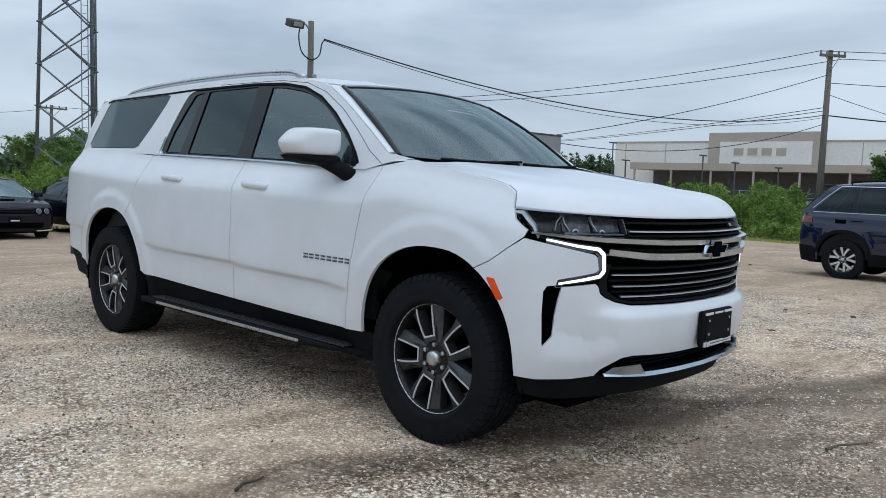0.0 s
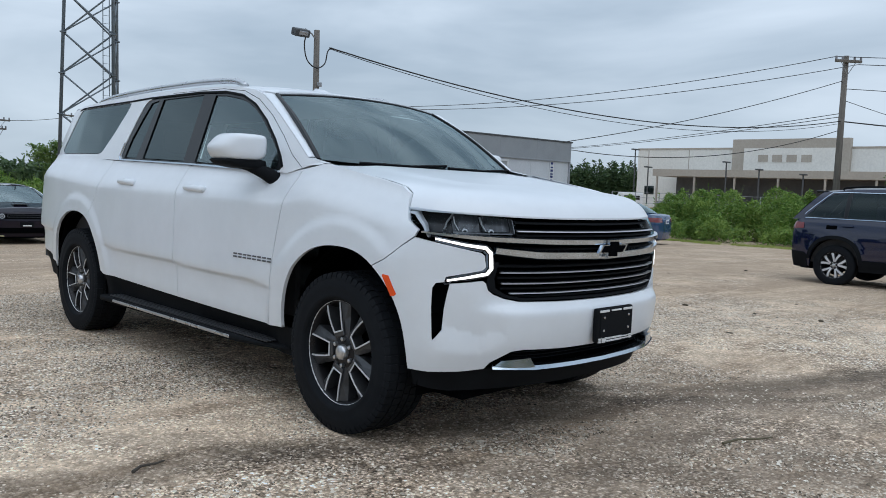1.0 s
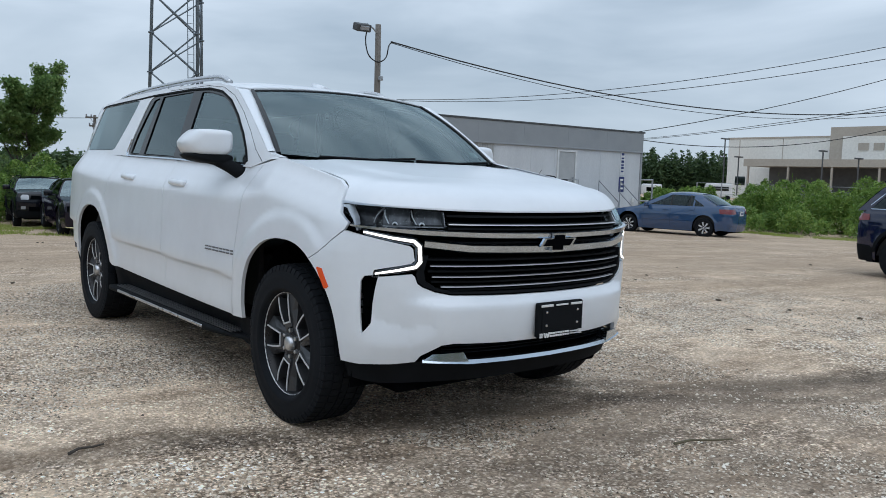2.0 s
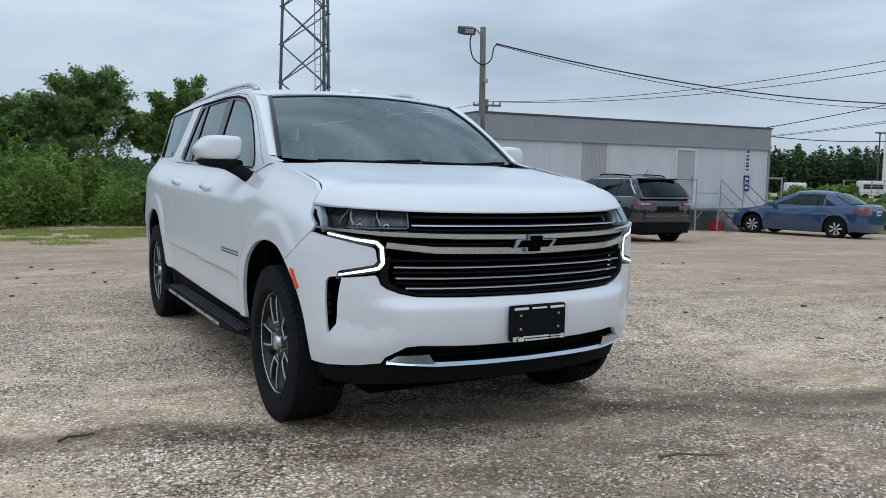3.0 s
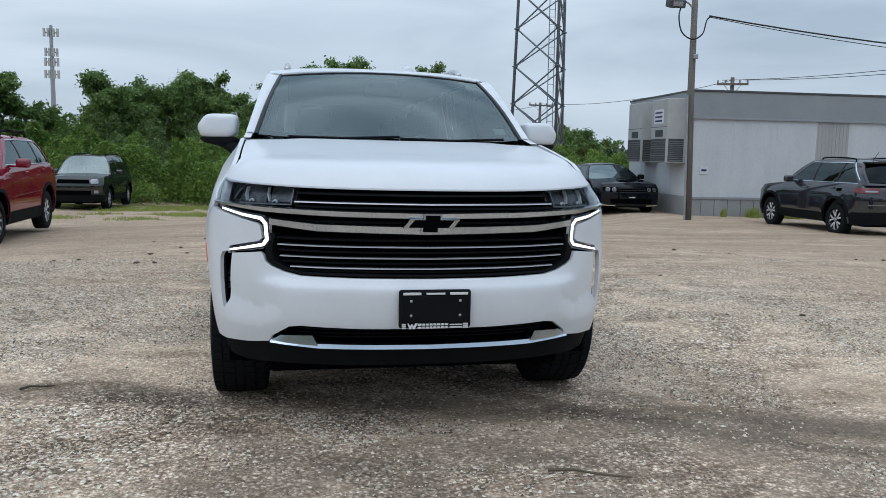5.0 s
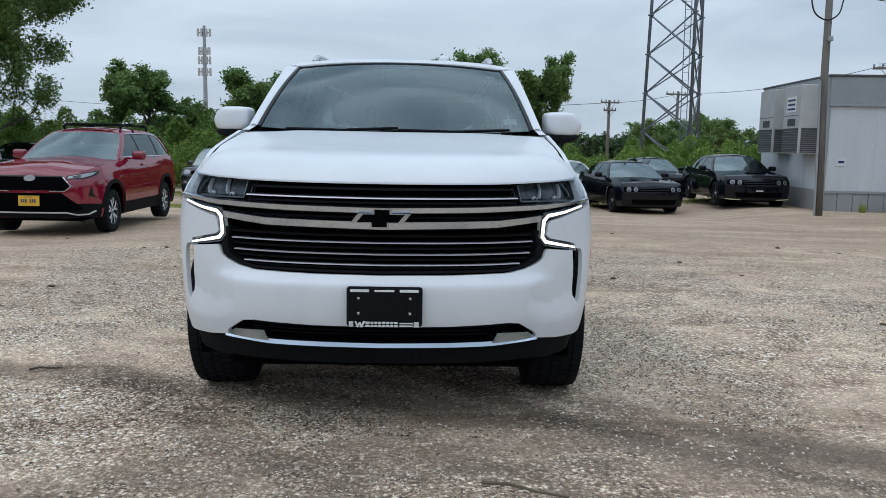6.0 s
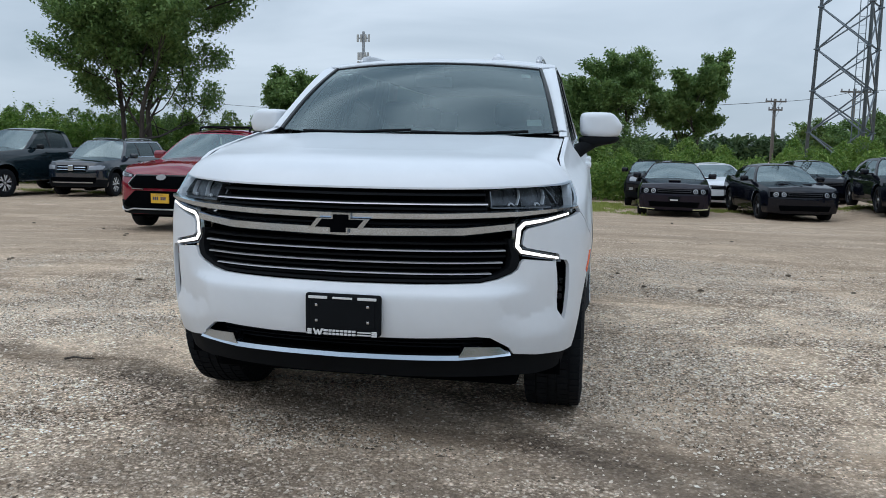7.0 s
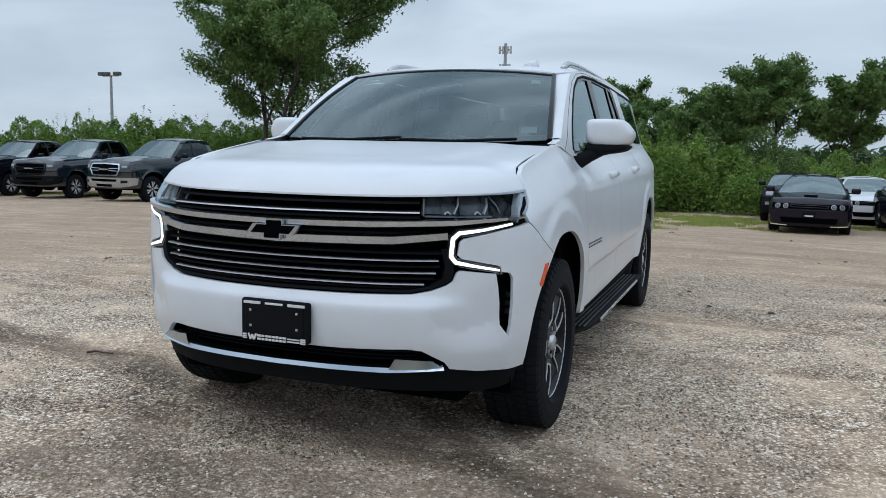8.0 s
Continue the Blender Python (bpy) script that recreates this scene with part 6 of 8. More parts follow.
    # pickup trucks
    truck = dict(W=1.02, wb=3.67, r=0.405, foh=0.97, roh=1.22, zs=0.42, zb=0.42, square=0.75, top=[(-0.97, 1.17), (-0.80, 1.245), (-0.4, 1.30), (0.80, 1.36), (1.6, 1.37), (2.6, 1.37), (2.95, 1.40), (4.89, 1.40)], yb=0.84, yt=1.55, ye=2.76, yrb=2.88, zr=1.97, bed=2.95, doors=(0.95, 1.88, 2.80), handles=(1.70, 2.66), pillars=(1.90,),
                 roofline=[(1.55, 1.905), (1.75, 1.940), (2.15, 1.955), (2.60, 1.935), (2.76, 1.905)], round=0.08, kit="truck", paint="deep_green", bulge=0.045, crown=0.03, arch=0.08, arch_up=0.04, lean=0.30, inboard=0.11, shoulder=0.07, dark_rear=True, tuck=0.15, bright_handles=False, mirror="black_gloss", header=0.06,
                 marks=[("grille", "F", [("F", 0, 0.835), ("F", 0.50, 0.845), ("F", 0.59, 1.00), ("F", 0.56, 1.15), ("F", 0, 1.17)], "void", 0.010),
                        ("headlamp", "F", [("F", 0.67, 1.025), ("F", 0.90, 1.035), ("S", -0.62, 1.06), ("S", -0.60, 1.15), ("F", 0.91, 1.145), ("F", 0.65, 1.135)], "lamp_grey", 0.010),
                        ("lamp_inner", "F", [("F", 0.69, 1.06), ("F", 0.84, 1.065), ("F", 0.84, 1.125), ("F", 0.67, 1.12)], "clear_lens", 0.016),
                        ("front_bumper", "F", [("F", 0, 0.47), ("F", 0.60, 0.47), ("F", 0.92, 0.52), ("S", -0.62, 0.56), ("S", -0.60, 0.76), ("F", 0.92, 0.77), ("F", 0, 0.765)], "chrome", 0.05),
                        ("bumper_intake", "F", [("F", 0, 0.635), ("F", 0.50, 0.645), ("F", 0.53, 0.715), ("F", 0, 0.715)], "void", 0.055), ("bumper_intake", "F", [("F", 0, 0.485), ("F", 0.30, 0.485), ("F", 0.34, 0.56), ("F", 0, 0.56)], "void", 0.055),
                        ("fog_lamp", "F", [("F", 0.66, 0.60), ("F", 0.84, 0.615), ("F", 0.85, 0.69), ("F", 0.66, 0.685)], "black_gloss", 0.056)],
                 bars=[("grille_frame", [("F", 0.0, 0.825), ("F", 0.50, 0.838), ("F", 0.60, 1.00), ("F", 0.565, 1.165), ("F", 0.0, 1.185)], 0.024, "chrome", 0.035), ("grille_bar", [("F", 0.20, 1.035), ("F", 0.58, 1.045)], 0.012, "chrome", 0.03), ("grille_bar", [("F", 0.20, 0.975), ("F", 0.58, 0.965)], 0.012, "chrome", 0.03),
                       ("side_step", [("S", 0.62, 0.44), ("S", 2.95, 0.44)], 0.018, "satin", 0.07)],
                 blocks=[("grille_bar", (-0.17, -1.01, 0.985), (0.17, -0.97, 1.025), "rim_silver", 0.01)])
    dark = lambda s, p: dict(s, paint=p, marks=[(a, b, c, "trim" if a == "front_bumper" else d, e) for a, b, c, d, e in s["marks"]], bars=[(a, b, c, "black_gloss", e) for a, b, c, d, e in s["bars"]])
    rt = "pickup trucks in a row"
    parked_car("pickup_truck", "dark green pickup truck with chrome grille and bumper", place(-16.4, 16.2, -5), truck, "truck", rt)
    parked_car("pickup_truck", "dark slate pickup truck with a black grille", place(-20.15, 16.7, 4), dark(truck, "slate"), "truck", rt)
    parked_car("pickup_truck", "black pickup truck with a black grille", place(-23.65, 17.2, 4), dark(truck, "black_paint"), "truck", rt)
    parked_car("crossover", "dark vehicle parked behind the row", place(-15.6, 26.0, 4), dict(prem, paint="black_paint", roof_paint="black_paint", rails="trim"))
    # blue saloon
    sedan = dict(W=0.876, wb=2.70, r=0.315, foh=0.88, roh=0.92, zs=0.20, zb=0.22, top=[(-0.88, 0.66), (-0.6, 0.78), (0.25, 0.93), (1.0, 0.95), (2.4, 1.0), (3.0, 1.04), (3.4, 1.05), (3.62, 1.0)], yb=0.28, yt=1.30, ye=2.45, yrb=3.08, zr=1.435, doors=(0.55, 1.52, 2.35), handles=(1.35, 2.25), pillars=(1.50, 2.30),
                 kit="sedan", paint="blue", lean=0.42, a_in=0.30, c_in=0.42, header=0.06, dark_rear=False,
                 marks=[("headlamp", "F", [("F", 0.50, 0.62), ("F", 0.76, 0.62), ("S", -0.42, 0.72), ("F", 0.74, 0.72)], "clear_lens", 0.008), ("grille", "F", [("F", 0, 0.58), ("F", 0.42, 0.60), ("F", 0.42, 0.66), ("F", 0, 0.66)], "void", 0.008),
                        ("intake", "F", [("F", 0, 0.28), ("F", 0.5, 0.28), ("F", 0.5, 0.42), ("F", 0, 0.42)], "void", 0.008),
                        ("tail_lamp", "R", [("S", 3.22, 0.80), ("R", 0.46, 0.80), ("R", 0.46, 0.96), ("S", 3.18, 0.95)], "red_lens", 0.012)],
                 bars=[("side_moulding", [("S", 0.55, 0.52), ("S", 2.28, 0.54)], 0.012, "blue", 0.014)],
                 blocks=[("number_plate", (-0.15, 3.615, 0.74), (0.15, 3.635, 0.89), "plate_white", 0.003), ("plate_bar", (-0.11, 3.632, 0.79), (0.11, 3.639, 0.84), "ink_blue", 0.001)])
    parked_car("saloon_car", "mid-blue saloon car parked by the trailer steps", place(20.50, 14.14, 191.4), sedan)


parked_row()


# ---- ground ----
# tracks of turning wheels: centre, radius, half width, tone, and the stretch of ground they show on
ARCS = ((19.04, 16.95, 26.59, 0.19, 0.72, -1.2, -1.4, 2.6), (0.68, -6.04, 4.95, 0.22, 0.68, 0.0, -1.6, 4.5), (3.9, 2.9, 4.35, 0.15, 0.58, 1.6, -1.2, 4.0), (4.0, 2.9, 4.72, 0.12, 0.60, 1.6, -1.2, 4.0),
        (-14.3, -52.0, 53.5, 0.24, 0.52, -4.0, 1.0, 12.0), (6.0, 30.0, 20.5, 0.35, 0.60, 6.0, 9.5, 14.0), (2.0, 40.0, 31.6, 0.30, 0.64, 3.0, 8.5, 16.0), (0.0, 60.0, 48.5, 0.22, 0.62, 2.0, 11.5, 16.0), (10.0, 50.0, 42.5, 0.16, 0.66, 8.0, 7.6, 12.0))

def gravel_material():
    m, n, l, b = shader("gravel", 0.92, 0, (0.4, 0.37, 0.32), spec=0.25)
    v = coords(n, l)
    def cells(scale):
        t = n.new("ShaderNodeTexVoronoi")
        t.inputs["Scale"].default_value, t.inputs["Randomness"].default_value = scale, 1.0
        l.new(v, t.inputs["Vector"])
        return t
    c1, c2 = cells(52), cells(110)
    def tone(c):
        s = n.new("ShaderNodeSeparateColor")
        l.new(c.outputs["Color"], s.inputs["Color"])
        return s.outputs["Red"]
    stones = [(0.0, (0.055, 0.044, 0.035)), (0.28, (0.205, 0.170, 0.133)), (0.6, (0.45, 0.395, 0.325)), (0.85, (0.68, 0.630, 0.560)), (1.0, (0.90, 0.870, 0.810))]
    big = ramp(n, l, tone(c1), stones)
    small = ramp(n, l, tone(c2), stones)
    clod = ramp(n, l, tone(cells(30)), [(0.0, (0.62, 0.60, 0.58)), (0.5, (0.95, 0.95, 0.95)), (1.0, (1.25, 1.24, 1.22))])
    col = mixed(n, l, small, big, ramp(n, l, noise_tex(n, l, v, 9, 4, 0.7), [(0.42, (0, 0, 0)), (0.58, (1, 1, 1))]))
    col = mixed(n, l, col, clod, 0.8, "MULTIPLY")
    # shade in the crevices between stones, put into the colour by cell distance
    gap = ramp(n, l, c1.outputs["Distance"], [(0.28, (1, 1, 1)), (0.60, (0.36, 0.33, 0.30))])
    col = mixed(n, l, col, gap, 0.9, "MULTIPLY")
    # fines and packed dirt between and over the stones
    dirt = ramp(n, l, noise_tex(n, l, v, 1.1, 7, 0.62, 0.7), [(0.40, (0, 0, 0)), (0.66, (0.72, 0.72, 0.72))])
    soil = ramp(n, l, noise_tex(n, l, v, 40, 4, 0.7), [(0.3, (0.28, 0.228, 0.172)), (0.7, (0.46, 0.395, 0.315))])
    col = mixed(n, l, col, soil, dirt)
    # clods, wet spots and scuffed hollows a hand wide
    fleck = ramp(n, l, noise_tex(n, l, coords(n, l, (0.9, 1.2, 1.0)), 3.6, 7, 0.72, 0.3), [(0.30, (1.16, 1.15, 1.13)), (0.50, (1, 1, 1)), (0.60, (0.66, 0.63, 0.60)), (0.72, (0.92, 0.91, 0.90))])
    col = mixed(n, l, col, fleck, 0.7, "MULTIPLY")
    # wheel ruts: long bent streaks of darker damp ground
    rut = ramp(n, l, noise_tex(n, l, coords(n, l, (0.25, 1.6, 1.0)), 0.9, 5, 0.55, 1.6), [(0.50, (1, 1, 1)), (0.62, (0.64, 0.60, 0.56)), (0.72, (1, 1, 1))])
    col = mixed(n, l, col, rut, 0.8, "MULTIPLY")
    # single tracks left by turning wheels
    def track(cx, cy, radius, half, dark):
        d, ln, sb, ab, mr = (n.new(k) for k in ("ShaderNodeVectorMath", "ShaderNodeVectorMath", "ShaderNodeMath", "ShaderNodeMath", "ShaderNodeMapRange"))
        d.operation, ln.operation, sb.operation, ab.operation = "SUBTRACT", "LENGTH", "SUBTRACT", "ABSOLUTE"
        wob = n.new("ShaderNodeMath")
        wob.operation = "MULTIPLY_ADD"
        wob.inputs[1].default_value, wob.inputs[2].default_value = 0.5, -0.25
        l.new(noise_tex(n, l, v, 2.2, 5, 0.65), wob.inputs[0])
        flat = n.new("ShaderNodeVectorMath")
        flat.operation = "MULTIPLY"
        flat.inputs[1].default_value = (1, 1, 0)
        l.new(v, flat.inputs[0])
        l.new(flat.outputs[0], d.inputs[0])
        d.inputs[1].default_value = (cx, cy, 0)
        l.new(d.outputs[0], ln.inputs[0])
        l.new(ln.outputs["Value"], sb.inputs[0])
        sb.inputs[1].default_value = radius
        add = n.new("ShaderNodeMath")
        l.new(sb.outputs[0], add.inputs[0])
        l.new(wob.outputs[0], add.inputs[1])
        l.new(add.outputs[0], ab.inputs[0])
        l.new(ab.outputs[0], mr.inputs["Value"])
        mr.inputs["From Min"].default_value, mr.inputs["From Max"].default_value = half * 0.35, half
        mr.inputs["To Min"].default_value, mr.inputs["To Max"].default_value = dark, 1.0
        return mr.outputs["Result"]
    for cx, cy, radius, half, dark, mx, my, reach in ARCS:
        k = track(cx, cy, radius, half, dark)
        away, keep = n.new("ShaderNodeVectorMath"), n.new("ShaderNodeMapRange")
        away.operation = "DISTANCE"
        l.new(v, away.inputs[0])
        away.inputs[1].default_value = (mx, my, 0)
        l.new(away.outputs["Value"], keep.inputs["Value"])
        keep.inputs["From Min"].default_value, keep.inputs["From Max"].default_value = reach * 0.6, reach
        back = n.new("ShaderNodeMix")
        l.new(keep.outputs["Result"], back.inputs["Factor"])
        l.new(k, back.inputs["A"])
        back.inputs["B"].default_value = 1.0
        k = back.outputs["Result"]
        cm = n.new("ShaderNodeCombineColor")
        for key in ("Red", "Green", "Blue"):
            l.new(k, cm.inputs[key])
        col = mixed(n, l, col, cm.outputs["Color"], 1.0, "MULTIPLY")
    # away from the vehicle the stones are driven into brown soil, smeared along the lanes
    far, zone, smear = n.new("ShaderNodeVectorMath"), n.new("ShaderNodeMapRange"), n.new("ShaderNodeMath")
    far.operation, smear.operation = "DISTANCE", "MULTIPLY"
    l.new(v, far.inputs[0])
    far.inputs[1].default_value = (0.5, -1.0, 0)
    l.new(far.outputs["Value"], zone.inputs["Value"])
    zone.inputs["From Min"].default_value, zone.inputs["From Max"].default_value = 4.0, 9.0
    l.new(zone.outputs["Result"], smear.inputs[0])
    l.new(ramp(n, l, noise_tex(n, l, coords(n, l, (0.35, 1.5, 1.0)), 0.8, 7, 0.66, 0.8), [(0.32, (0.22, 0.22, 0.22)), (0.60, (0.96, 0.96, 0.96))]), smear.inputs[1])
    brown = ramp(n, l, noise_tex(n, l, v, 26, 5, 0.75), [(0.28, (0.110, 0.087, 0.064)), (0.55, (0.205, 0.168, 0.129)), (0.75, (0.32, 0.272, 0.214))])
    col = mixed(n, l, col, brown, smear.outputs[0])
    # ground churned to bare soil where wheels turn in front of the vehicle
    churned = ramp(n, l, noise_tex(n, l, v, 34, 5, 0.75), [(0.30, (0.050, 0.040, 0.031)), (0.55, (0.105, 0.088, 0.070)), (0.75, (0.21, 0.178, 0.143))])
    for cx, cy, reach, most in ((1.1, -1.5, 2.4, 0.8), (-0.7, -1.30, 1.4, 0.35)):
        near, patch, bare = n.new("ShaderNodeVectorMath"), n.new("ShaderNodeMapRange"), n.new("ShaderNodeMath")
        near.operation, bare.operation = "DISTANCE", "MULTIPLY"
        l.new(v, near.inputs[0])
        near.inputs[1].default_value = (cx, cy, 0)
        l.new(near.outputs["Value"], patch.inputs["Value"])
        patch.inputs["From Min"].default_value, patch.inputs["From Max"].default_value = reach * 0.3, reach
        patch.inputs["To Min"].default_value, patch.inputs["To Max"].default_value = most, 0.0
        l.new(patch.outputs["Result"], bare.inputs[0])
        l.new(ramp(n, l, noise_tex(n, l, coords(n, l, (0.8, 1.5, 1.0)), 1.7, 7, 0.7, 1.0), [(0.36, (0.05, 0.05, 0.05)), (0.62, (1.0, 1.0, 1.0))]), bare.inputs[1])
        col = mixed(n, l, col, churned, bare.outputs[0])
    broad = ramp(n, l, noise_tex(n, l, v, 0.28, 4, 0.6), [(0.3, (0.88, 0.86, 0.83)), (0.7, (1.0, 1.0, 1.0))])
    col = mixed(n, l, col, broad, 1.0, "MULTIPLY")
    col = mixed(n, l, col, (2.49, 2.30, 2.16), 1.0, "MULTIPLY")
    col.node.use_clamp = True
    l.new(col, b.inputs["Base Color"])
    h = mixed(n, l, c1.outputs["Distance"], c2.outputs["Distance"], 0.4)
    inv = n.new("ShaderNodeMath")
    inv.operation = "MULTIPLY"
    inv.inputs[1].default_value = -1.0
    l.new(h, inv.inputs[0])
    bumped(n, l, b, inv.outputs[0], 1.0, 0.018)
    return m


def ground_sheet():
    """One sheet out to the horizon: rings of growing spacing round the vehicle."""
    rad = np.concatenate([np.linspace(0, 12, 90), np.geomspace(12.3, 60, 50), np.geomspace(64, 1500, 22)])
    ang = np.linspace(0, 2 * math.pi, 180, endpoint=False)
    verts = [(0.0, 1.2, 0.0)]
    for r in rad[1:]:
        for a in ang:
            x, y = r * math.cos(a), 1.2 + r * math.sin(a)
            bump = 0.012 * noise.noise((x * 0.9, y * 0.9, 0)) + 0.02 * noise.noise((x * 0.25, y * 0.25, 3)) * min(1, r / 6)
            if r > 90:
                bump = 0
            near = min(1.0, max(0.0, (math.hypot(abs(x) - 0.86, y - (0 if y < 1.7 else 3.4)) - 0.3) / 0.5))
            verts.append((x, y, float(fall(x, y)) + bump * near - 0.002))
    k = len(ang)
    faces = [(0, 1 + i, 1 + (i + 1) % k) for i in range(k)]
    for j in range(len(rad) - 2):
        a, b = 1 + j * k, 1 + (j + 1) * k
        faces += [(a + i, b + i, b + (i + 1) % k, a + (i + 1) % k) for i in range(k)]
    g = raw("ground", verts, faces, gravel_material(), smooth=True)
    return tagged(g, "pale crushed-gravel lot with packed dirt and tyre ruts", "ground", kind="structure")


ground_sheet()


# ---- site trailer, poles, tower, wires, warehouse ----
M.update({
    "siding": mottled("painted_siding", (0.537, 0.562, 0.594), (0.625, 0.650, 0.675), 1.6, 0.6, bump=0.001, fine=60, stretch=(1, 1, 0.25)),
    "siding_rib": mottled("ribbed_siding", (0.37, 0.38, 0.385), (0.44, 0.445, 0.445), 2.2, 0.6, fine=80, stretch=(1, 1, 0.2)),
    "fascia": mottled("grey_fascia", (0.265, 0.285, 0.305), (0.315, 0.335, 0.355), 1.4, 0.55, fine=50),
    "skirt": mottled("skirting", (0.27, 0.28, 0.285), (0.34, 0.345, 0.35), 1.8, 0.65, fine=60, stretch=(1, 1, 0.25)),
    "roof_edge": mottled("roof_edge", (0.06, 0.065, 0.07), (0.10, 0.105, 0.11), 3, 0.6),
    "door_white": mottled("white_door_frame", (0.62, 0.64, 0.65), (0.72, 0.73, 0.74), 5, 0.5),
    "door_grey": mottled("grey_door", (0.38, 0.40, 0.41), (0.45, 0.46, 0.47), 3, 0.5),
    "ac_case": mottled("beige_grey_casing", (0.42, 0.43, 0.42), (0.50, 0.51, 0.50), 3, 0.55),
    "galv": mottled("galvanised_steel", (0.30, 0.32, 0.34), (0.42, 0.44, 0.46), 3, 0.5, 0.5, fine=90),
    "pole_wood": mottled("weathered_pole", (0.12, 0.108, 0.095), (0.21, 0.19, 0.17), 2.5, 0.85, bump=0.003, fine=40, stretch=(6, 6, 0.4)),
    "tower_steel": mottled("dark_galvanised_steel", (0.14, 0.165, 0.190), (0.20, 0.23, 0.26), 3, 0.55, 0.3, fine=90),
    "cable": shader("black_cable", 0.6, 0, (0.012, 0.012, 0.013))[0],
    "insulator": shader("grey_insulator", 0.35, 0, (0.22, 0.22, 0.24))[0],
    "cream": mottled("cream_concrete", (0.74, 0.73, 0.69), (0.82, 0.81, 0.77), 0.25, 0.8, fine=3),
    "tan": mottled("tan_concrete", (0.40, 0.36, 0.31), (0.46, 0.42, 0.365), 0.25, 0.8, fine=3),
    # darkened concrete: the shade beneath the canopy is put into this colour
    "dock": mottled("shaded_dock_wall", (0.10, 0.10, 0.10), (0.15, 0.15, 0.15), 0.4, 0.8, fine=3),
    "red_plastic": mottled("red_plastic", (0.45, 0.02, 0.02), (0.55, 0.03, 0.025), 8, 0.5),
    "safety": mottled("yellow_steel", (0.55, 0.38, 0.03), (0.62, 0.44, 0.05), 8, 0.5),
    "vent_dark": mottled("louvre_dark", (0.05, 0.052, 0.055), (0.08, 0.082, 0.085), 9, 0.6),
    "tin": mottled("white_vehicle_sheet", (0.60, 0.61, 0.62), (0.70, 0.70, 0.70), 1.2, 0.5),
})


def site_trailer():
    base = pose(10.75, 16.95, -0.46, 0, 0, -4.2)
    t = empty("site_trailer", base, "long grey site office trailer with a dark fascia band", "building")
    L, D, H = 12.2, 5.0, 3.76
    part("body", boxed((0.03, 0.03, 0.05), (L - 0.03, D, H - 0.06)), M["siding"], t)
    part("roof", boxed((-0.06, -0.10, H - 0.06), (L + 0.08, D + 0.08, H), 0.01, 1), M["roof_edge"], t)
    # front wall in sheets with open joints between them
    xs = [0.0, 1.28, 2.6, 3.84, 4.84, 6.5, 7.72]
    xs2 = [9.02, 9.95, 11.1, 12.2]
    for a, b in list(zip(xs, xs[1:])) + list(zip(xs2, xs2[1:])):
        rib = abs(a - 3.84) < 0.01
        w = part("wall_panel", boxed((a + 0.0012, -0.012, 0.70), (b - 0.0012, 0.03, 2.96), 0.0015, 1), M["siding_rib" if rib else "siding"], t)
        if rib:
            for k in range(9):
                x = a + 0.06 + k * (b - a - 0.12) / 8
                part("rib", boxed((x - 0.012, -0.024, 0.71), (x + 0.012, -0.010, 2.95), 0.004, 1), M["siding_rib"], w)
    part("wall_panel", boxed((7.74, -0.012, 2.88), (8.70, 0.03, 2.962)), M["siding"], t)
    part("wall_panel", boxed((7.726, -0.012, 0.70), (9.014, 0.03, 0.86)), M["siding"], t)
    for a, b in ((0.0, 2.0), (2.0, 4.1), (4.1, 6.1), (6.1, 8.2), (8.2, 10.2), (10.2, 12.2)):
        part("fascia_panel", boxed((a + 0.0008, -0.07, 2.96), (b - 0.0008, 0.03, H - 0.06), 0.0012, 1), M["fascia"], t)
    part("fascia_rail", boxed((0, -0.085, 2.93), (L, 0.03, 2.985), 0.006, 1), M["fascia"], t)
    part("belt_rail", boxed((0, -0.035, 0.63), (L, 0.03, 0.70), 0.006, 1), M["fascia"], t)
    for k in range(30):
        a = k * L / 30
        part("skirt_panel", boxed((a + 0.008, -0.004 - 0.006 * (k % 2), 0.0), (a + L / 30 - 0.008, 0.03, 0.63)), M["skirt"], t)
    for x in (0.0, L):
        part("corner_trim", boxed((x - 0.05, -0.045, 0.0), (x + 0.05, 0.05, H - 0.06), 0.008, 1), M["fascia"], t)
    # left end wall
    for k in range(4):
        a = 0.08 + k * 1.22
        part("end_panel", boxed((-0.012, a + 0.006, 0.70), (0.03, a + 1.218, 2.96), 0.002, 1), M["siding"], t)
    part("end_fascia", boxed((-0.05, 0.05, 2.96), (0.03, D, H - 0.06), 0.006, 1), M["fascia"], t)
    part("end_skirt", boxed((-0.008, 0.05, 0.0), (0.03, D, 0.70)), M["skirt"], t)
    # door with frame and kick rail
    d = part("door", boxed((7.82, -0.02, 0.90), (8.62, 0.02, 2.80), 0.005, 1), M["door_grey"], t, "grey steel door in a white frame")
    for lo, hi in (((7.74, -0.055, 0.88), (7.82, 0.03, 2.88)), ((8.62, -0.055, 0.88), (8.70, 0.03, 2.88)), ((7.82, -0.055, 2.80), (8.62, 0.03, 2.88)), ((7.82, -0.055, 0.86), (8.62, 0.03, 0.90))):
        part("door_frame", boxed(lo, hi, 0.006, 1), M["door_white"], d)
    part("door_rail", boxed((7.88, -0.032, 1.78), (8.56, -0.018, 1.81), 0.004, 1), M["door_white"], d)
    part("door_handle", boxed((8.50, -0.09, 1.72), (8.55, -0.02, 1.90), 0.01, 2), M["galv"], d)
    for lo, hi in (((7.62, -0.020, 0.86), (7.74, 0.03, 2.93)), ((8.70, -0.020, 0.86), (9.02, 0.03, 2.93))):
        part("door_surround", boxed(lo, hi, 0.004, 1), M["siding"], t)
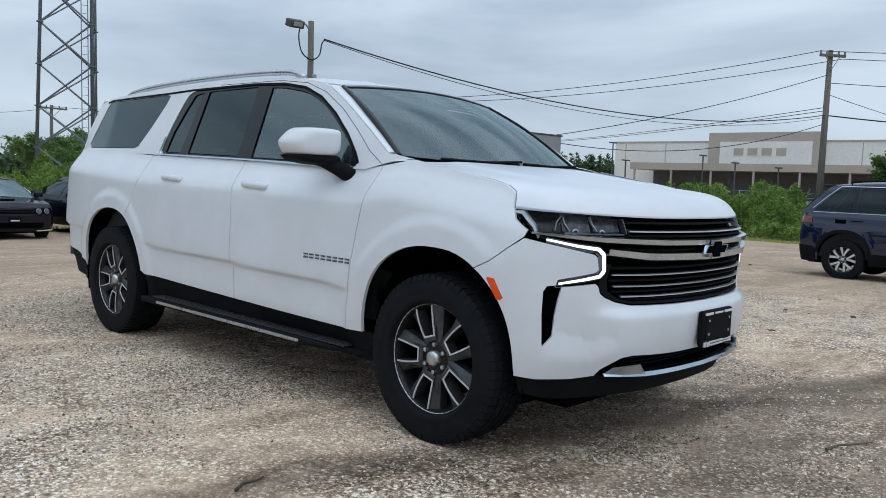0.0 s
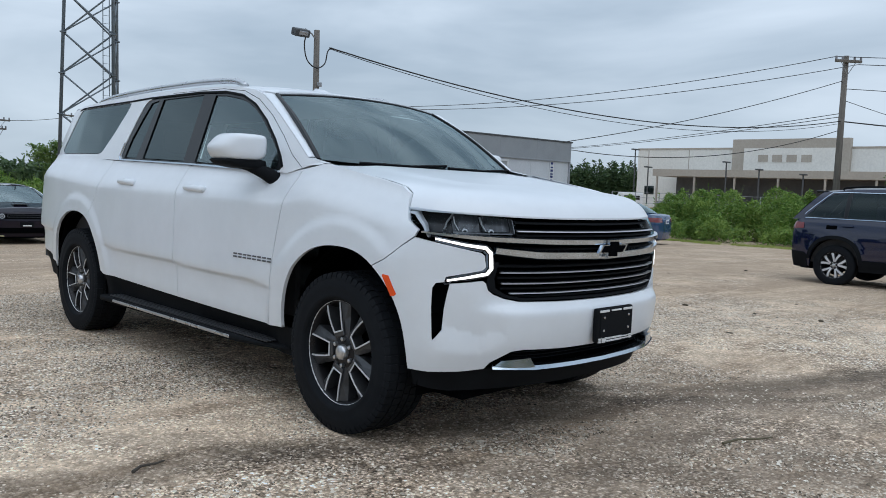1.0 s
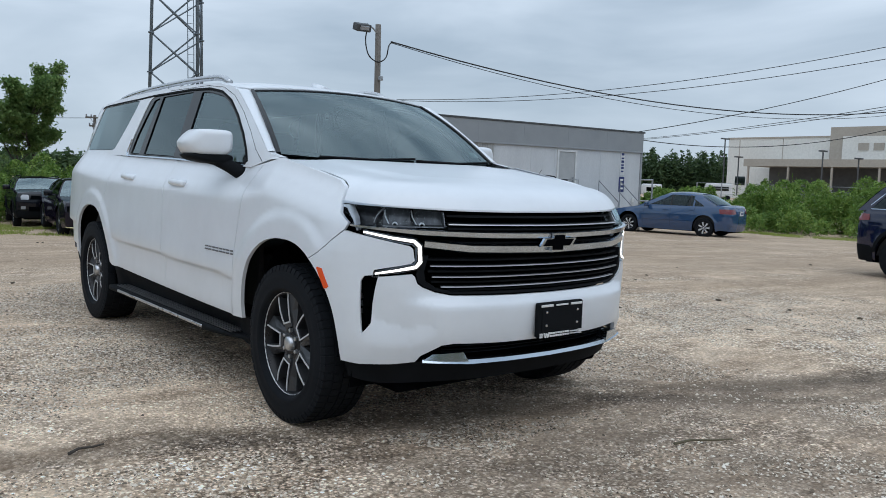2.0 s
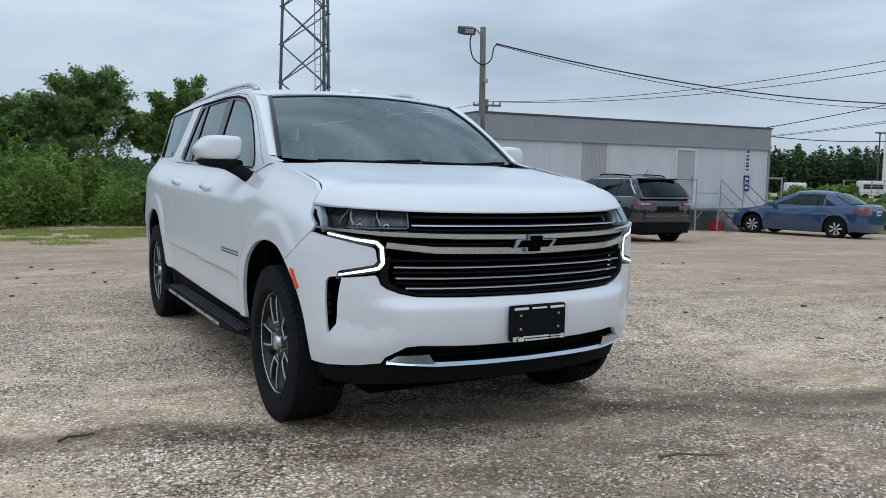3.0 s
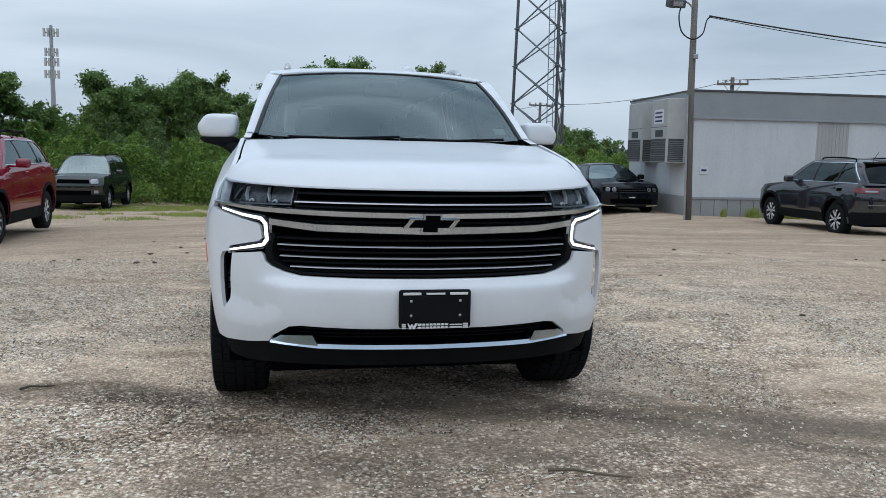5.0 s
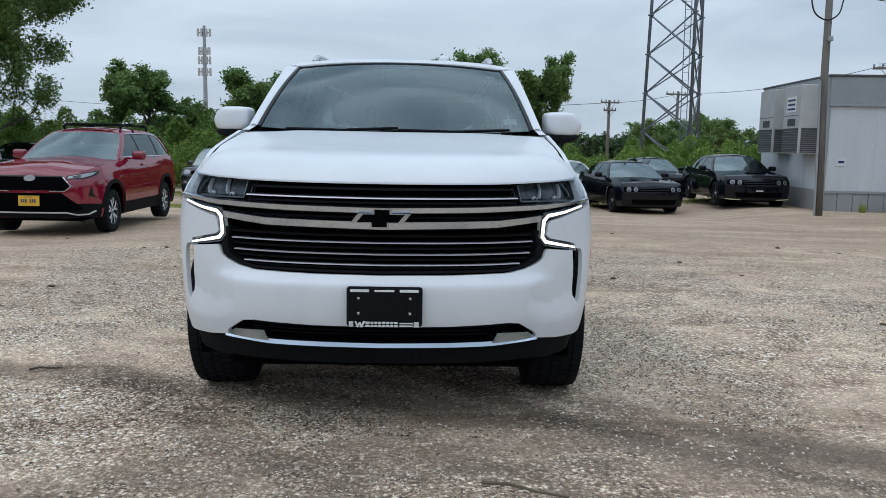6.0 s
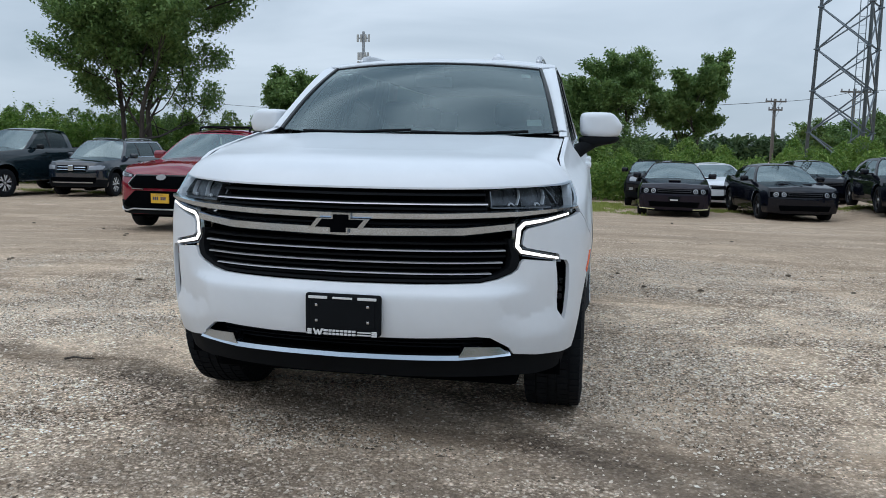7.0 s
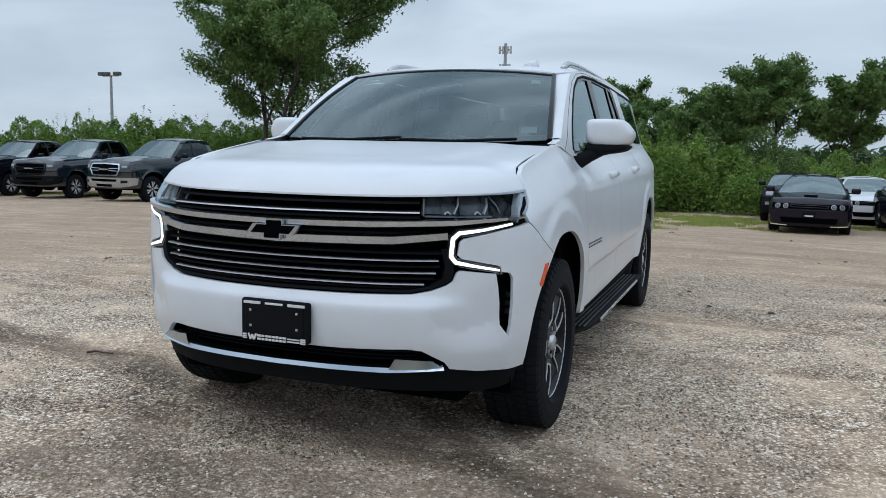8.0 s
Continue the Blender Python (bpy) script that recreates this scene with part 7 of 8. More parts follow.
    # upright notice strip: plain bars for the writing
    s = part("notice_strip", boxed((11.02, -0.035, 2.05), (11.26, -0.014, 3.0 - 0.06), 0.003, 1), M["door_white"], t, "tall white notice strip")
    for k, z in enumerate((2.80, 2.66, 2.52, 2.40, 2.28, 2.16)):
        part("notice_bar", boxed((11.07, -0.040, z), (11.21, -0.034, z + (0.09 if k % 2 == 0 else 0.06))), M["ink_blue"], s)
    s2 = part("notice_strip", boxed((11.00, -0.035, 1.40), (11.28, -0.014, 1.98), 0.003, 1), M["ink_blue"], t, "blue notice below the white strip")
    for z in (1.50, 1.66, 1.83):
        part("notice_bar", boxed((11.06, -0.040, z), (11.22, -0.034, z + 0.07)), M["bar_white"], s2)
    part("outlet_box", boxed((11.72, -0.07, 1.0), (11.86, -0.012, 1.18), 0.01, 1), M["door_white"], t)
    n = part("small_notice", boxed((0.30, -0.03, 1.36), (0.56, -0.012, 1.58), 0.003, 1), M["door_white"], t)
    part("notice_bar", boxed((0.35, -0.034, 1.44), (0.51, -0.029, 1.50)), M["ink_blue"], n)
    # wall-hung air conditioners on the end wall
    for y, k in ((0.28, 0), (2.30, 1)):
        ac = part("air_conditioner", boxed((-0.62, y, 1.66), (-0.015, y + 1.22, 3.52), 0.02, 2), M["ac_case"], t, "tall beige-grey wall air conditioner")
        part("lower_louvre", boxed((-0.635, y + 0.06, 1.70), (-0.60, y + 1.16, 2.36)), M["vent_dark"], ac)
        part("front_louvre", boxed((-0.56, y - 0.014, 1.70), (-0.10, y + 0.02, 2.36)), M["vent_dark"], ac)
        for i in range(11):
            part("louvre_blade", boxed((-0.57, y - 0.020, 1.73 + i * 0.055), (-0.09, y - 0.004, 1.738 + i * 0.055)), M["galv"], ac)
        for i in range(9):
            part("louvre_blade", boxed((-0.641, y + 0.06, 1.73 + i * 0.068), (-0.625, y + 1.16, 1.738 + i * 0.068)), M["galv"], ac)
        part("grille", boxed((-0.632, y + 0.30, 2.42), (-0.612, y + 0.85, 2.62)), M["vent_dark"], ac)
        part("seam", boxed((-0.625, y + 0.01, 2.70), (-0.612, y + 1.21, 2.715)), M["vent_dark"], ac)
        if k == 0:
            g = part("label_plate", boxed((-0.632, y + 0.28, 2.80), (-0.615, y + 0.98, 3.22), 0.002, 1), M["bar_white"], ac)
            for z in (2.86, 2.98, 3.10):
                part("label_bar", boxed((-0.637, y + 0.36, z), (-0.631, y + 0.90, z + 0.05)), M["ink_blue"], g)
    # steel landing and stairs
    st = tagged(new("entrance_stairs"), "galvanised steel landing and stairs with handrails", "stairs")
    st.matrix_world = base
    part("landing", boxed((7.55, -1.35, 0.80), (9.75, -0.09, 0.86), 0.006, 1), M["galv"], st)
    for x, y in ((7.62, -1.28), (7.62, -0.2), (9.68, -1.28), (9.68, -0.2), (8.6, -1.28)):
        part("leg", tubed([(x, y, -0.02), (x, y, 0.80)], 0.03, None, 8), M["galv"], st)
    for x in (7.62, 8.62):
        part("brace", tubed([(x, -1.28, 0.45), (x + 0.35, -1.28, 0.80)], 0.016, None, 6), M["galv"], st)
    for k in range(4):
        part("step", boxed((9.76 + k * 0.27, -1.30, 0.62 - k * 0.185), (10.06 + k * 0.27, -0.25, 0.66 - k * 0.185), 0.005, 1), M["galv"], st)
    for y in (-1.31, -0.24):
        part("stringer", tubed([(9.74, y, 0.80), (10.86, y, 0.02)], 0.035, None, 6), M["galv"], st)
        part("handrail", tubed([(9.70, y, 0.86), (9.70, y, 1.80), (10.80, y, 1.02), (10.80, y, 0.05)], 0.020, None, 8), M["galv"], st)
        part("mid_rail", tubed([(9.70, y, 1.38), (10.80, y, 0.60)], 0.016, None, 6), M["galv"], st)
    for z in (1.35, 1.80):
        part("guard_rail", tubed([(7.62, -1.28, z), (8.55, -1.28, z)] if z < 1.5 else [(7.62, -1.28, 0.86), (7.62, -1.28, 1.80), (7.64, -0.12, 1.80)], 0.018, None, 8), M["galv"], st)
    # red can and yellow post under the landing
    c = base @ pose(8.78, -1.05, 0.02)
    can = empty("fuel_can", c, "red plastic can standing under the landing", "can")
    part("can_body", boxed((-0.20, -0.14, 0), (0.20, 0.14, 0.32), 0.06, 3), M["red_plastic"], can)
    part("can_handle", tubed([(-0.10, 0, 0.30), (-0.07, 0, 0.41), (0.07, 0, 0.41), (0.10, 0, 0.30)], 0.025, None, 8), M["red_plastic"], can)
    part("can_cap", lathe_up(0.03, 0.30, 0.37), M["trim"], can)
    c = base @ pose(10.3, -1.55, 0.0)
    post = empty("guard_post", c, "yellow painted guard post by the stairs", "post")
    part("post_shaft", lathe_up(0.065, -0.02, 0.74), M["safety"], post)
    part("post_cap", lathe_up(0.07, 0.74, 0.76), M["safety"], post)
    # low steel stand past the trailer's far end
    fr = empty("pipe_stand", base @ pose(12.55, 0.3, 0), "galvanised pipe stand beside the trailer", "stand")
    for x in (0.0, 0.75):
        part("stand_leg", tubed([(x, 0, -0.1), (x, 0, 1.95)], 0.035, None, 8), M["galv"], fr)
    for z in (1.05, 1.9):
        part("stand_rail", tubed([(0, 0, z), (0.75, 0, z)], 0.030, None, 8), M["galv"], fr)
    return t


def lathe_up(r, z0, z1, sides=16):
    bm = lathe([(z0, 0.0), (z0, r), (z1 - r * 0.15, r), (z1, r * 0.85), (z1, 0.0)], sides)
    bmesh.ops.transform(bm, matrix=Matrix(((0, 1, 0, 0), (0, 0, 1, 0), (1, 0, 0, 0), (0, 0, 0, 1))), verts=bm.verts)
    return bm


def sag_wire(name, a, b, sag, r, label, mat="cable"):
    a, b = Vector(a), Vector(b)
    pts = [a.lerp(b, t) - Vector((0, 0, sag * 4 * t * (1 - t))) for t in np.linspace(0, 1, 25)]
    ob = part(name, tubed(pts, r, None, 5), M[mat], None)
    return tagged(ob, label, "cable", "overhead lines")


def crossarm_pole(x, y, z0, z1, r, turn, label, arms=((0.35, 1.1),), lamp=False):
    p = empty("utility_pole", pose(x, y, z0, 0, 0, turn), label, "pole", "utility poles")
    h = z1 - z0
    part("shaft", tubed([(0, 0, -0.3), (0, 0, h * 0.5), (0, 0, h)], r, r * 0.72, 12), M["pole_wood"], p, smooth=True)
    for dz, w in arms:
        c = part("crossarm", boxed((-w, -r * 0.9 - 0.10, h - dz), (w, -r * 0.9, h - dz + 0.12), 0.01, 1), M["pole_wood"], p)
        for q in (-w * 0.93, -w * 0.45, w * 0.45, w * 0.93):
            part("insulator", lathe_at((q, -r * 0.9 - 0.05, h - dz + 0.11), 0.05, 0.16), M["insulator"], c)
        for sgn in (-1, 1):
            part("arm_brace", tubed([(sgn * w * 0.55, -r - 0.05, h - dz + 0.02), (0, -r - 0.02, h - dz - 0.55)], 0.018, None, 5), M["galv"], c)
    return p


def lathe_at(at, r, h):
    bm = lathe_up(r, 0, h, 10)
    bmesh.ops.transform(bm, matrix=Matrix.Translation(at), verts=bm.verts)
    return bm


def flood_pole():
    x, y = 9.63, 14.80
    z0 = float(fall(9.36, 14.76))
    p = empty("lamp_pole", pose(x, y, z0, 0, -1.95, 0), "weathered wooden pole with a floodlight and looped cables", "pole")
    h = 5.61
    part("shaft", tubed([(0, 0, -0.3), (0.0, 0, 3), (0.06, 0, h)], 0.102, 0.076, 14), M["pole_wood"], p, smooth=True)
    part("lamp_arm", tubed([(0.05, 0, h - 0.28), (-0.12, -0.02, h - 0.12), (-0.34, -0.03, h - 0.02)], 0.022, None, 8), M["galv"], p)
    f = part("floodlight", boxed((-0.68, -0.17, h - 0.22), (-0.24, 0.10, h - 0.02), 0.03, 2, pose(-0.4, 0, h, 18) @ pose(0.4, 0, -h)), M["roof_edge"], p, "dark floodlight head")
    part("lamp_lens", boxed((-0.60, -0.19, h - 0.17), (-0.32, -0.165, h - 0.06), 0.01, 1, pose(-0.4, 0, h, 18) @ pose(0.4, 0, -h)), M["clear_lens"], f)
    loop = [(-0.30, -0.05, h - 0.10), (-0.42, -0.1, h - 0.45), (-0.34, -0.12, h - 0.85), (-0.05, -0.13, h - 1.02), (0.22, -0.13, h - 0.88), (0.34, -0.1, h - 0.55), (0.50, -0.05, h - 0.42)]
    part("cable_loop", tubed(spline(loop, 6), 0.018, None, 6), M["cable"], p, smooth=True)
    part("conduit", tubed([(-0.13, -0.08, 0.0), (-0.12, -0.08, 1.6), (-0.125, -0.08, 3.2)], 0.028, None, 8), M["galv"], p)
    part("meter_box", boxed((-0.02, -0.20, 4.10), (0.09, -0.10, 4.22), 0.02, 2), M["galv"], p)


def lattice_tower():
    """Three tubular legs, zig-zag bracing on every face, a ladder up one leg."""
    t = empty("lattice_tower", Matrix.Identity(4), "tall grey steel lattice tower with tubular legs", "tower")
    foot = [Vector((12.35, 41.9, -0.7)), Vector((14.62, 40.1, -0.7)), Vector((15.85, 42.5, -0.7))]
    mid = sum(foot, Vector()) / 3
    H = 34.0
    at = lambda i, z: foot[i].lerp(Vector((mid.x, mid.y, foot[i].z)), 0.42 * (z + 0.7) / H) + Vector((0, 0, z + 0.7))
    levels = [0.05 + 2.17 * k for k in range(15)]
    for i in range(3):
        part("leg", tubed([at(i, -1.2), at(i, 15), at(i, levels[-1] + 1)], 0.095, 0.075, 10), M["tower_steel"], t, smooth=True)
        for z in levels:
            part("leg_flange", tubed([at(i, z - 0.03), at(i, z + 0.03)], 0.17, None, 10), M["tower_steel"], t)
    for a, b in ((0, 1), (1, 2), (2, 0)):
        for z0, z1 in zip(levels, levels[1:]):
            part("brace", tubed([at(a, z0), at(b, z1)], 0.045, None, 6), M["tower_steel"], t)
            part("brace", tubed([at(b, z0), at(a, z1)], 0.045, None, 6), M["tower_steel"], t)
    off = Vector((-0.28, -0.18, 0))
    lad = part("ladder", tubed([at(1, 0) + off, at(1, 30) + off], 0.025, None, 5), M["tower_steel"], t)
    part("ladder_rail", tubed([at(1, 0) + off + Vector((-0.3, 0.1, 0)), at(1, 30) + off + Vector((-0.3, 0.1, 0))], 0.025, None, 5), M["tower_steel"], lad)
    for k in range(70):
        z = 0.4 + 0.42 * k
        part("rung", tubed([at(1, z) + off, at(1, z) + off + Vector((-0.3, 0.1, 0))], 0.014, None, 4), M["tower_steel"], lad)


def mast():
    t = empty("antenna_mast", pose(-19.9, 68.2, -0.6), "far grey monopole with three tiers of panel antennas", "mast")
    part("shaft", tubed([(0, 0, 0), (0, 0, 11.9)], 0.24, 0.13, 10), M["galv"], t)
    for z, w in ((11.3, 0.52), (9.7, 0.44), (8.9, 0.48), (7.9, 0.50)):
        a = part("antenna_tier", boxed((-w, -0.05, z - 0.05), (w, 0.05, z + 0.05)), M["galv"], t)
        for q in (-w, -w * 0.4, w * 0.4, w):
            part("antenna_panel", boxed((q - 0.09, -0.16, z - 0.34), (q + 0.09, 0.02, z + 0.34), 0.02, 1), M["ac_case"], a)


def yard_light():
    t = empty("yard_light", pose(-43.5, 44.2, -0.6), "far tall steel pole with twin floodlights", "lamp")
    part("shaft", tubed([(0, 0, 0), (0, 0, 7.1)], 0.14, 0.09, 8), M["galv"], t)
    part("lamp_bar", boxed((-0.75, -0.05, 7.0), (0.75, 0.05, 7.1)), M["galv"], t)
    for x in (-0.75, -0.35, 0.7):
        part("lamp_head", boxed((x - 0.28, -0.3, 7.05), (x + 0.28, 0.1, 7.32), 0.05, 1), M["roof_edge"], t)


def warehouse():
    """Far long concrete building; x runs along the face, from its far corner towards the near one."""
    a, b = Vector((117.5, 70.5, 0)), Vector((116.6, 28.6, 0))
    d = (b - a).normalized()
    turn = math.degrees(math.atan2(d.y, d.x))
    w = empty("warehouse", pose(a.x, a.y, -0.6, 0, 0, turn), "far cream and tan concrete warehouse with a long canopy", "building")
    L = (b - a).length + 60
    part("wall", boxed((0, 0, 0), (L, 40, 9.7)), M["cream"], w)
    part("roof", boxed((-0.1, -0.1, 9.7), (L + 0.1, 40.1, 9.95)), M["tan"], w)
    part("tan_block", boxed((17.3, -0.7, 0), (34.6, 0.1, 11.15)), M["tan"], w)
    part("cream_field", boxed((19.3, -0.95, 4.0), (33.1, -0.6, 9.75)), M["cream"], w)
    for k in range(4):
        x = 21.6 + k * 2.15
        win = part("window", boxed((x, -1.05, 7.7), (x + 1.45, -0.9, 8.75)), M["tan"], w)
        part("window_frame", boxed((x - 0.1, -1.0, 7.6), (x + 1.55, -0.92, 7.7)), M["cream"], win)
    for k in range(9):
        part("panel_joint", boxed((2 + k * 7.5, -0.03, 0.5), (2.12 + k * 7.5, 0.02, 9.6)), M["tan"], w)
    part("canopy", boxed((7.9, -8.0, 5.1), (L, 0.0, 6.15)), M["tan"], w)
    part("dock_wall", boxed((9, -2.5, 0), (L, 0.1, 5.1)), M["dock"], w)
    part("low_wall", boxed((9, -8.2, 0), (L, -7.9, 1.2)), M["skirt"], w)
    for k in range(12):
        part("column", boxed((8.5 + k * 6.4, -7.9, 0), (8.75 + k * 6.4, -7.65, 5.1)), M["tan"], w)
    part("corner_window", boxed((1.6, -0.06, 2.2), (3.4, 0.05, 3.6)), M["glass_far"], w)
    for k, x in enumerate((7.2, 9.6, 22.2, 27.0, 33.0)):
        lp = empty("site_lamp", pose(*(a + d * x + Vector((d.y, -d.x, 0)) * 12), -0.6), "far dark car-park lamp post", "lamp", "car-park lamps")
        h = (8.3, 5.6, 6.4, 5.4, 4.8)[k]
        part("shaft", tubed([(0, 0, 0), (0, 0, h)], 0.10, None, 6), M["roof_edge"], lp)
        part("lamp_head", boxed((-0.9, -0.2, h), (0.9, 0.2, h + 0.18)), M["roof_edge"], lp)


def far_yard():
    """White vans and cabins far off beyond the trailer, and the fence before the warehouse."""
    for x, y, w, h in ((85.8, 62.0, 2.4, 1.9), (90.6, 55.0, 3.0, 2.3), (97.0, 59.5, 2.6, 2.0)):
        v = empty("delivery_van", pose(x, y, -0.6, 0, 0, -40), "far white van parked beyond the weeds", "van", "far vans")
        part("van_body", boxed((-w / 2, -1, 0.45), (w / 2, 1, h), 0.25, 3), M["tin"], v)
        part("van_window", boxed((-w / 2 + 0.3, -1.02, h - 1.0), (w / 2 - 0.5, -0.98, h - 0.45)), M["glass_dark"], v)
        for q in (-w * 0.3, w * 0.3):
            part("van_wheel", lathe_side(0.36, q), M["tyre"], v)
    f = empty("wire_fence", Matrix.Identity(4), "far galvanised wire fence before the warehouse", "fence")
    a, b = Vector((60, 38, -0.6)), Vector((72, 6, -0.6))
    for k in range(17):
        p = a.lerp(b, k / 16)
        part("fence_post", tubed([p, p + Vector((0, 0, 2.2))], 0.05, None, 6), M["galv"], f)
    for z in (0.2, 0.7, 1.2, 1.7, 2.15):
        part("fence_rail", tubed([a + Vector((0, 0, z)), b + Vector((0, 0, z))], 0.02, None, 4), M["galv"], f)


def lathe_side(r, x):
    bm = lathe([(-0.1, 0.0), (-0.1, r), (0.1, r), (0.1, 0.0)], 16)
    bmesh.ops.transform(bm, matrix=pose(x, -0.92, r, 0, 0, 90), verts=bm.verts)
    return bm


site_trailer()
flood_pole()
lattice_tower()
mast()
yard_light()
warehouse()
far_yard()
crossarm_pole(34.7, 9.8, -0.6, 7.85, 0.165, -40, "weathered utility pole with crossarm and transformer wiring", ((0.32, 0.62),))
crossarm_pole(24.1, 37.6, -0.6, 6.0, 0.15, -25, "far utility pole with a wide crossarm", ((0.45, 0.85),))
crossarm_pole(14.0, 58.0, -0.6, 4.9, 0.14, 10, "far utility pole above the weeds", ((0.25, 0.75), (0.85, 0.5)))
crossarm_pole(19.5, 58.6, -0.6, 5.7, 0.15, 10, "far utility pole above the weeds", ((0.3, 1.1),))
crossarm_pole(-2.6, 92.0, -0.6, 4.0, 0.14, 10, "far utility pole above the weeds", ((0.3, 0.9),))
LINES = "thin black overhead line"
for q, z in ((-0.50, 7.80), (0.58, 7.50)):
    top = (34.7 + q * 0.77, 9.8 - q * 0.64, z)
    sag_wire("overhead_line", (24.1 + q, 37.6 - q * 0.5, 5.85), top, 0.9, 0.016, LINES)
    sag_wire("overhead_line", top, (48 + q, -26, z + 0.8), 0.9, 0.016, LINES)
sag_wire("service_cable", (9.86, 14.70, 4.93), (34.6, 9.8, 4.95), 1.0, 0.020, "thick black service cable slung from the lamp pole")
sag_wire("service_cable", (9.86, 14.70, 4.90), (34.6, 9.8, 4.85), 1.1, 0.010, LINES)
sag_wire("service_cable", (34.7, 9.8, 4.95), (47, -22, 5.6), 1.2, 0.030, "thick black service cable")
sag_wire("overhead_line", (22.6, 16.4, 3.25), (34.65, 9.85, 6.75), 0.25, 0.016, LINES)
sag_wire("overhead_line", (22.6, 16.4, 3.05), (34.65, 9.85, 4.55), 0.75, 0.016, LINES)
sag_wire("overhead_line", (60, 58, 5.4), (34.65, 9.85, 5.3), 0.6, 0.016, LINES)
sag_wire("overhead_line", (58, 60, 5.3), (34.65, 9.85, 5.15), 0.7, 0.016, LINES)
sag_wire("overhead_line", (34.7, 9.8, 6.4), (45, -20, 5.2), 0.4, 0.016, LINES)
sag_wire("overhead_line", (34.7, 9.8, 5.9), (40, 2, 3.4), 0.2, 0.014, LINES)
sag_wire("overhead_line", (24.1, 37.6, 5.85), (19.5, 58.6, 5.6), 0.5, 0.016, LINES)
sag_wire("overhead_line", (14.0, 58.0, 4.7), (19.5, 58.6, 5.5), 0.15, 0.016, LINES)
sag_wire("overhead_line", (-40, 80.0, 5.2), (14.0, 58.0, 4.7), 0.9, 0.02, LINES)


# ---- plants ----
M.update({
    "weed": foliage("weed_leaves", (0.042, 0.098, 0.020), (0.118, 0.222, 0.040), (0.300, 0.395, 0.095)),
    "shrub": foliage("shrub_leaves", (0.050, 0.090, 0.032), (0.105, 0.178, 0.055), (0.210, 0.285, 0.095)),
    "tree_leaf": foliage("tree_leaves", (0.054, 0.106, 0.036), (0.125, 0.215, 0.064), (0.235, 0.330, 0.104)),
    "wood_far": foliage("far_wood_leaves", (0.026, 0.052, 0.026), (0.060, 0.105, 0.045), (0.110, 0.165, 0.070)),
    "grass": foliage("grass_blades", (0.130, 0.180, 0.032), (0.260, 0.320, 0.066), (0.410, 0.440, 0.150)),
    "bark": mottled("bark", (0.045, 0.038, 0.032), (0.085, 0.072, 0.060), 5, 0.9, bump=0.004, fine=40, stretch=(4, 4, 0.6)),
    "dry": foliage("dry_stalks", (0.06, 0.05, 0.03), (0.12, 0.10, 0.06), (0.20, 0.17, 0.10), 0.1),
})
rng = np.random.default_rng(7)


def leaf_cloud(name, centres, size, material, parent=None, droop=0.35, long=1.7, label=""):
    """One pointed leaf blade at every centre, turned at random."""
    c = np.asarray(centres, float)
    n = len(c)
    s = (np.asarray(size) * rng.uniform(0.6, 1.35, n))[:, None] if np.ndim(size) == 0 else (np.asarray(size) * rng.uniform(0.7, 1.3, n))[:, None]
    a, e = rng.uniform(0, 2 * np.pi, n), rng.normal(-droop, 0.55, n)
    d = np.stack([np.cos(a) * np.cos(e), np.sin(a) * np.cos(e), np.sin(e)], 1)
    w = np.cross(d, rng.normal(0, 1, (n, 3)) * [0.5, 0.5, 1.0] + [0, 0, 0.8])
    w /= np.maximum(1e-6, np.linalg.norm(w, axis=1))[:, None]
    up = np.cross(w, d)
    v = np.stack([c - d * s * long * 0.35 + w * s * 0.5, c - d * s * long * 0.35 - w * s * 0.5 + up * s * 0.15, c + d * s * long * 0.65], 1).reshape(-1, 3)
    me = bpy.data.meshes.new(name)
    me.vertices.add(len(v))
    me.vertices.foreach_set("co", v.ravel())
    me.loops.add(n * 3)
    me.loops.foreach_set("vertex_index", np.arange(n * 3, dtype=np.int32))
    me.polygons.add(n)
    me.polygons.foreach_set("loop_start", np.arange(n, dtype=np.int32) * 3)
    me.update(calc_edges=True)
    me.validate()
    return link(name, me, material, parent, label)


def ground_z(x, y):
    return fall(np.asarray(x, float), np.asarray(y, float))


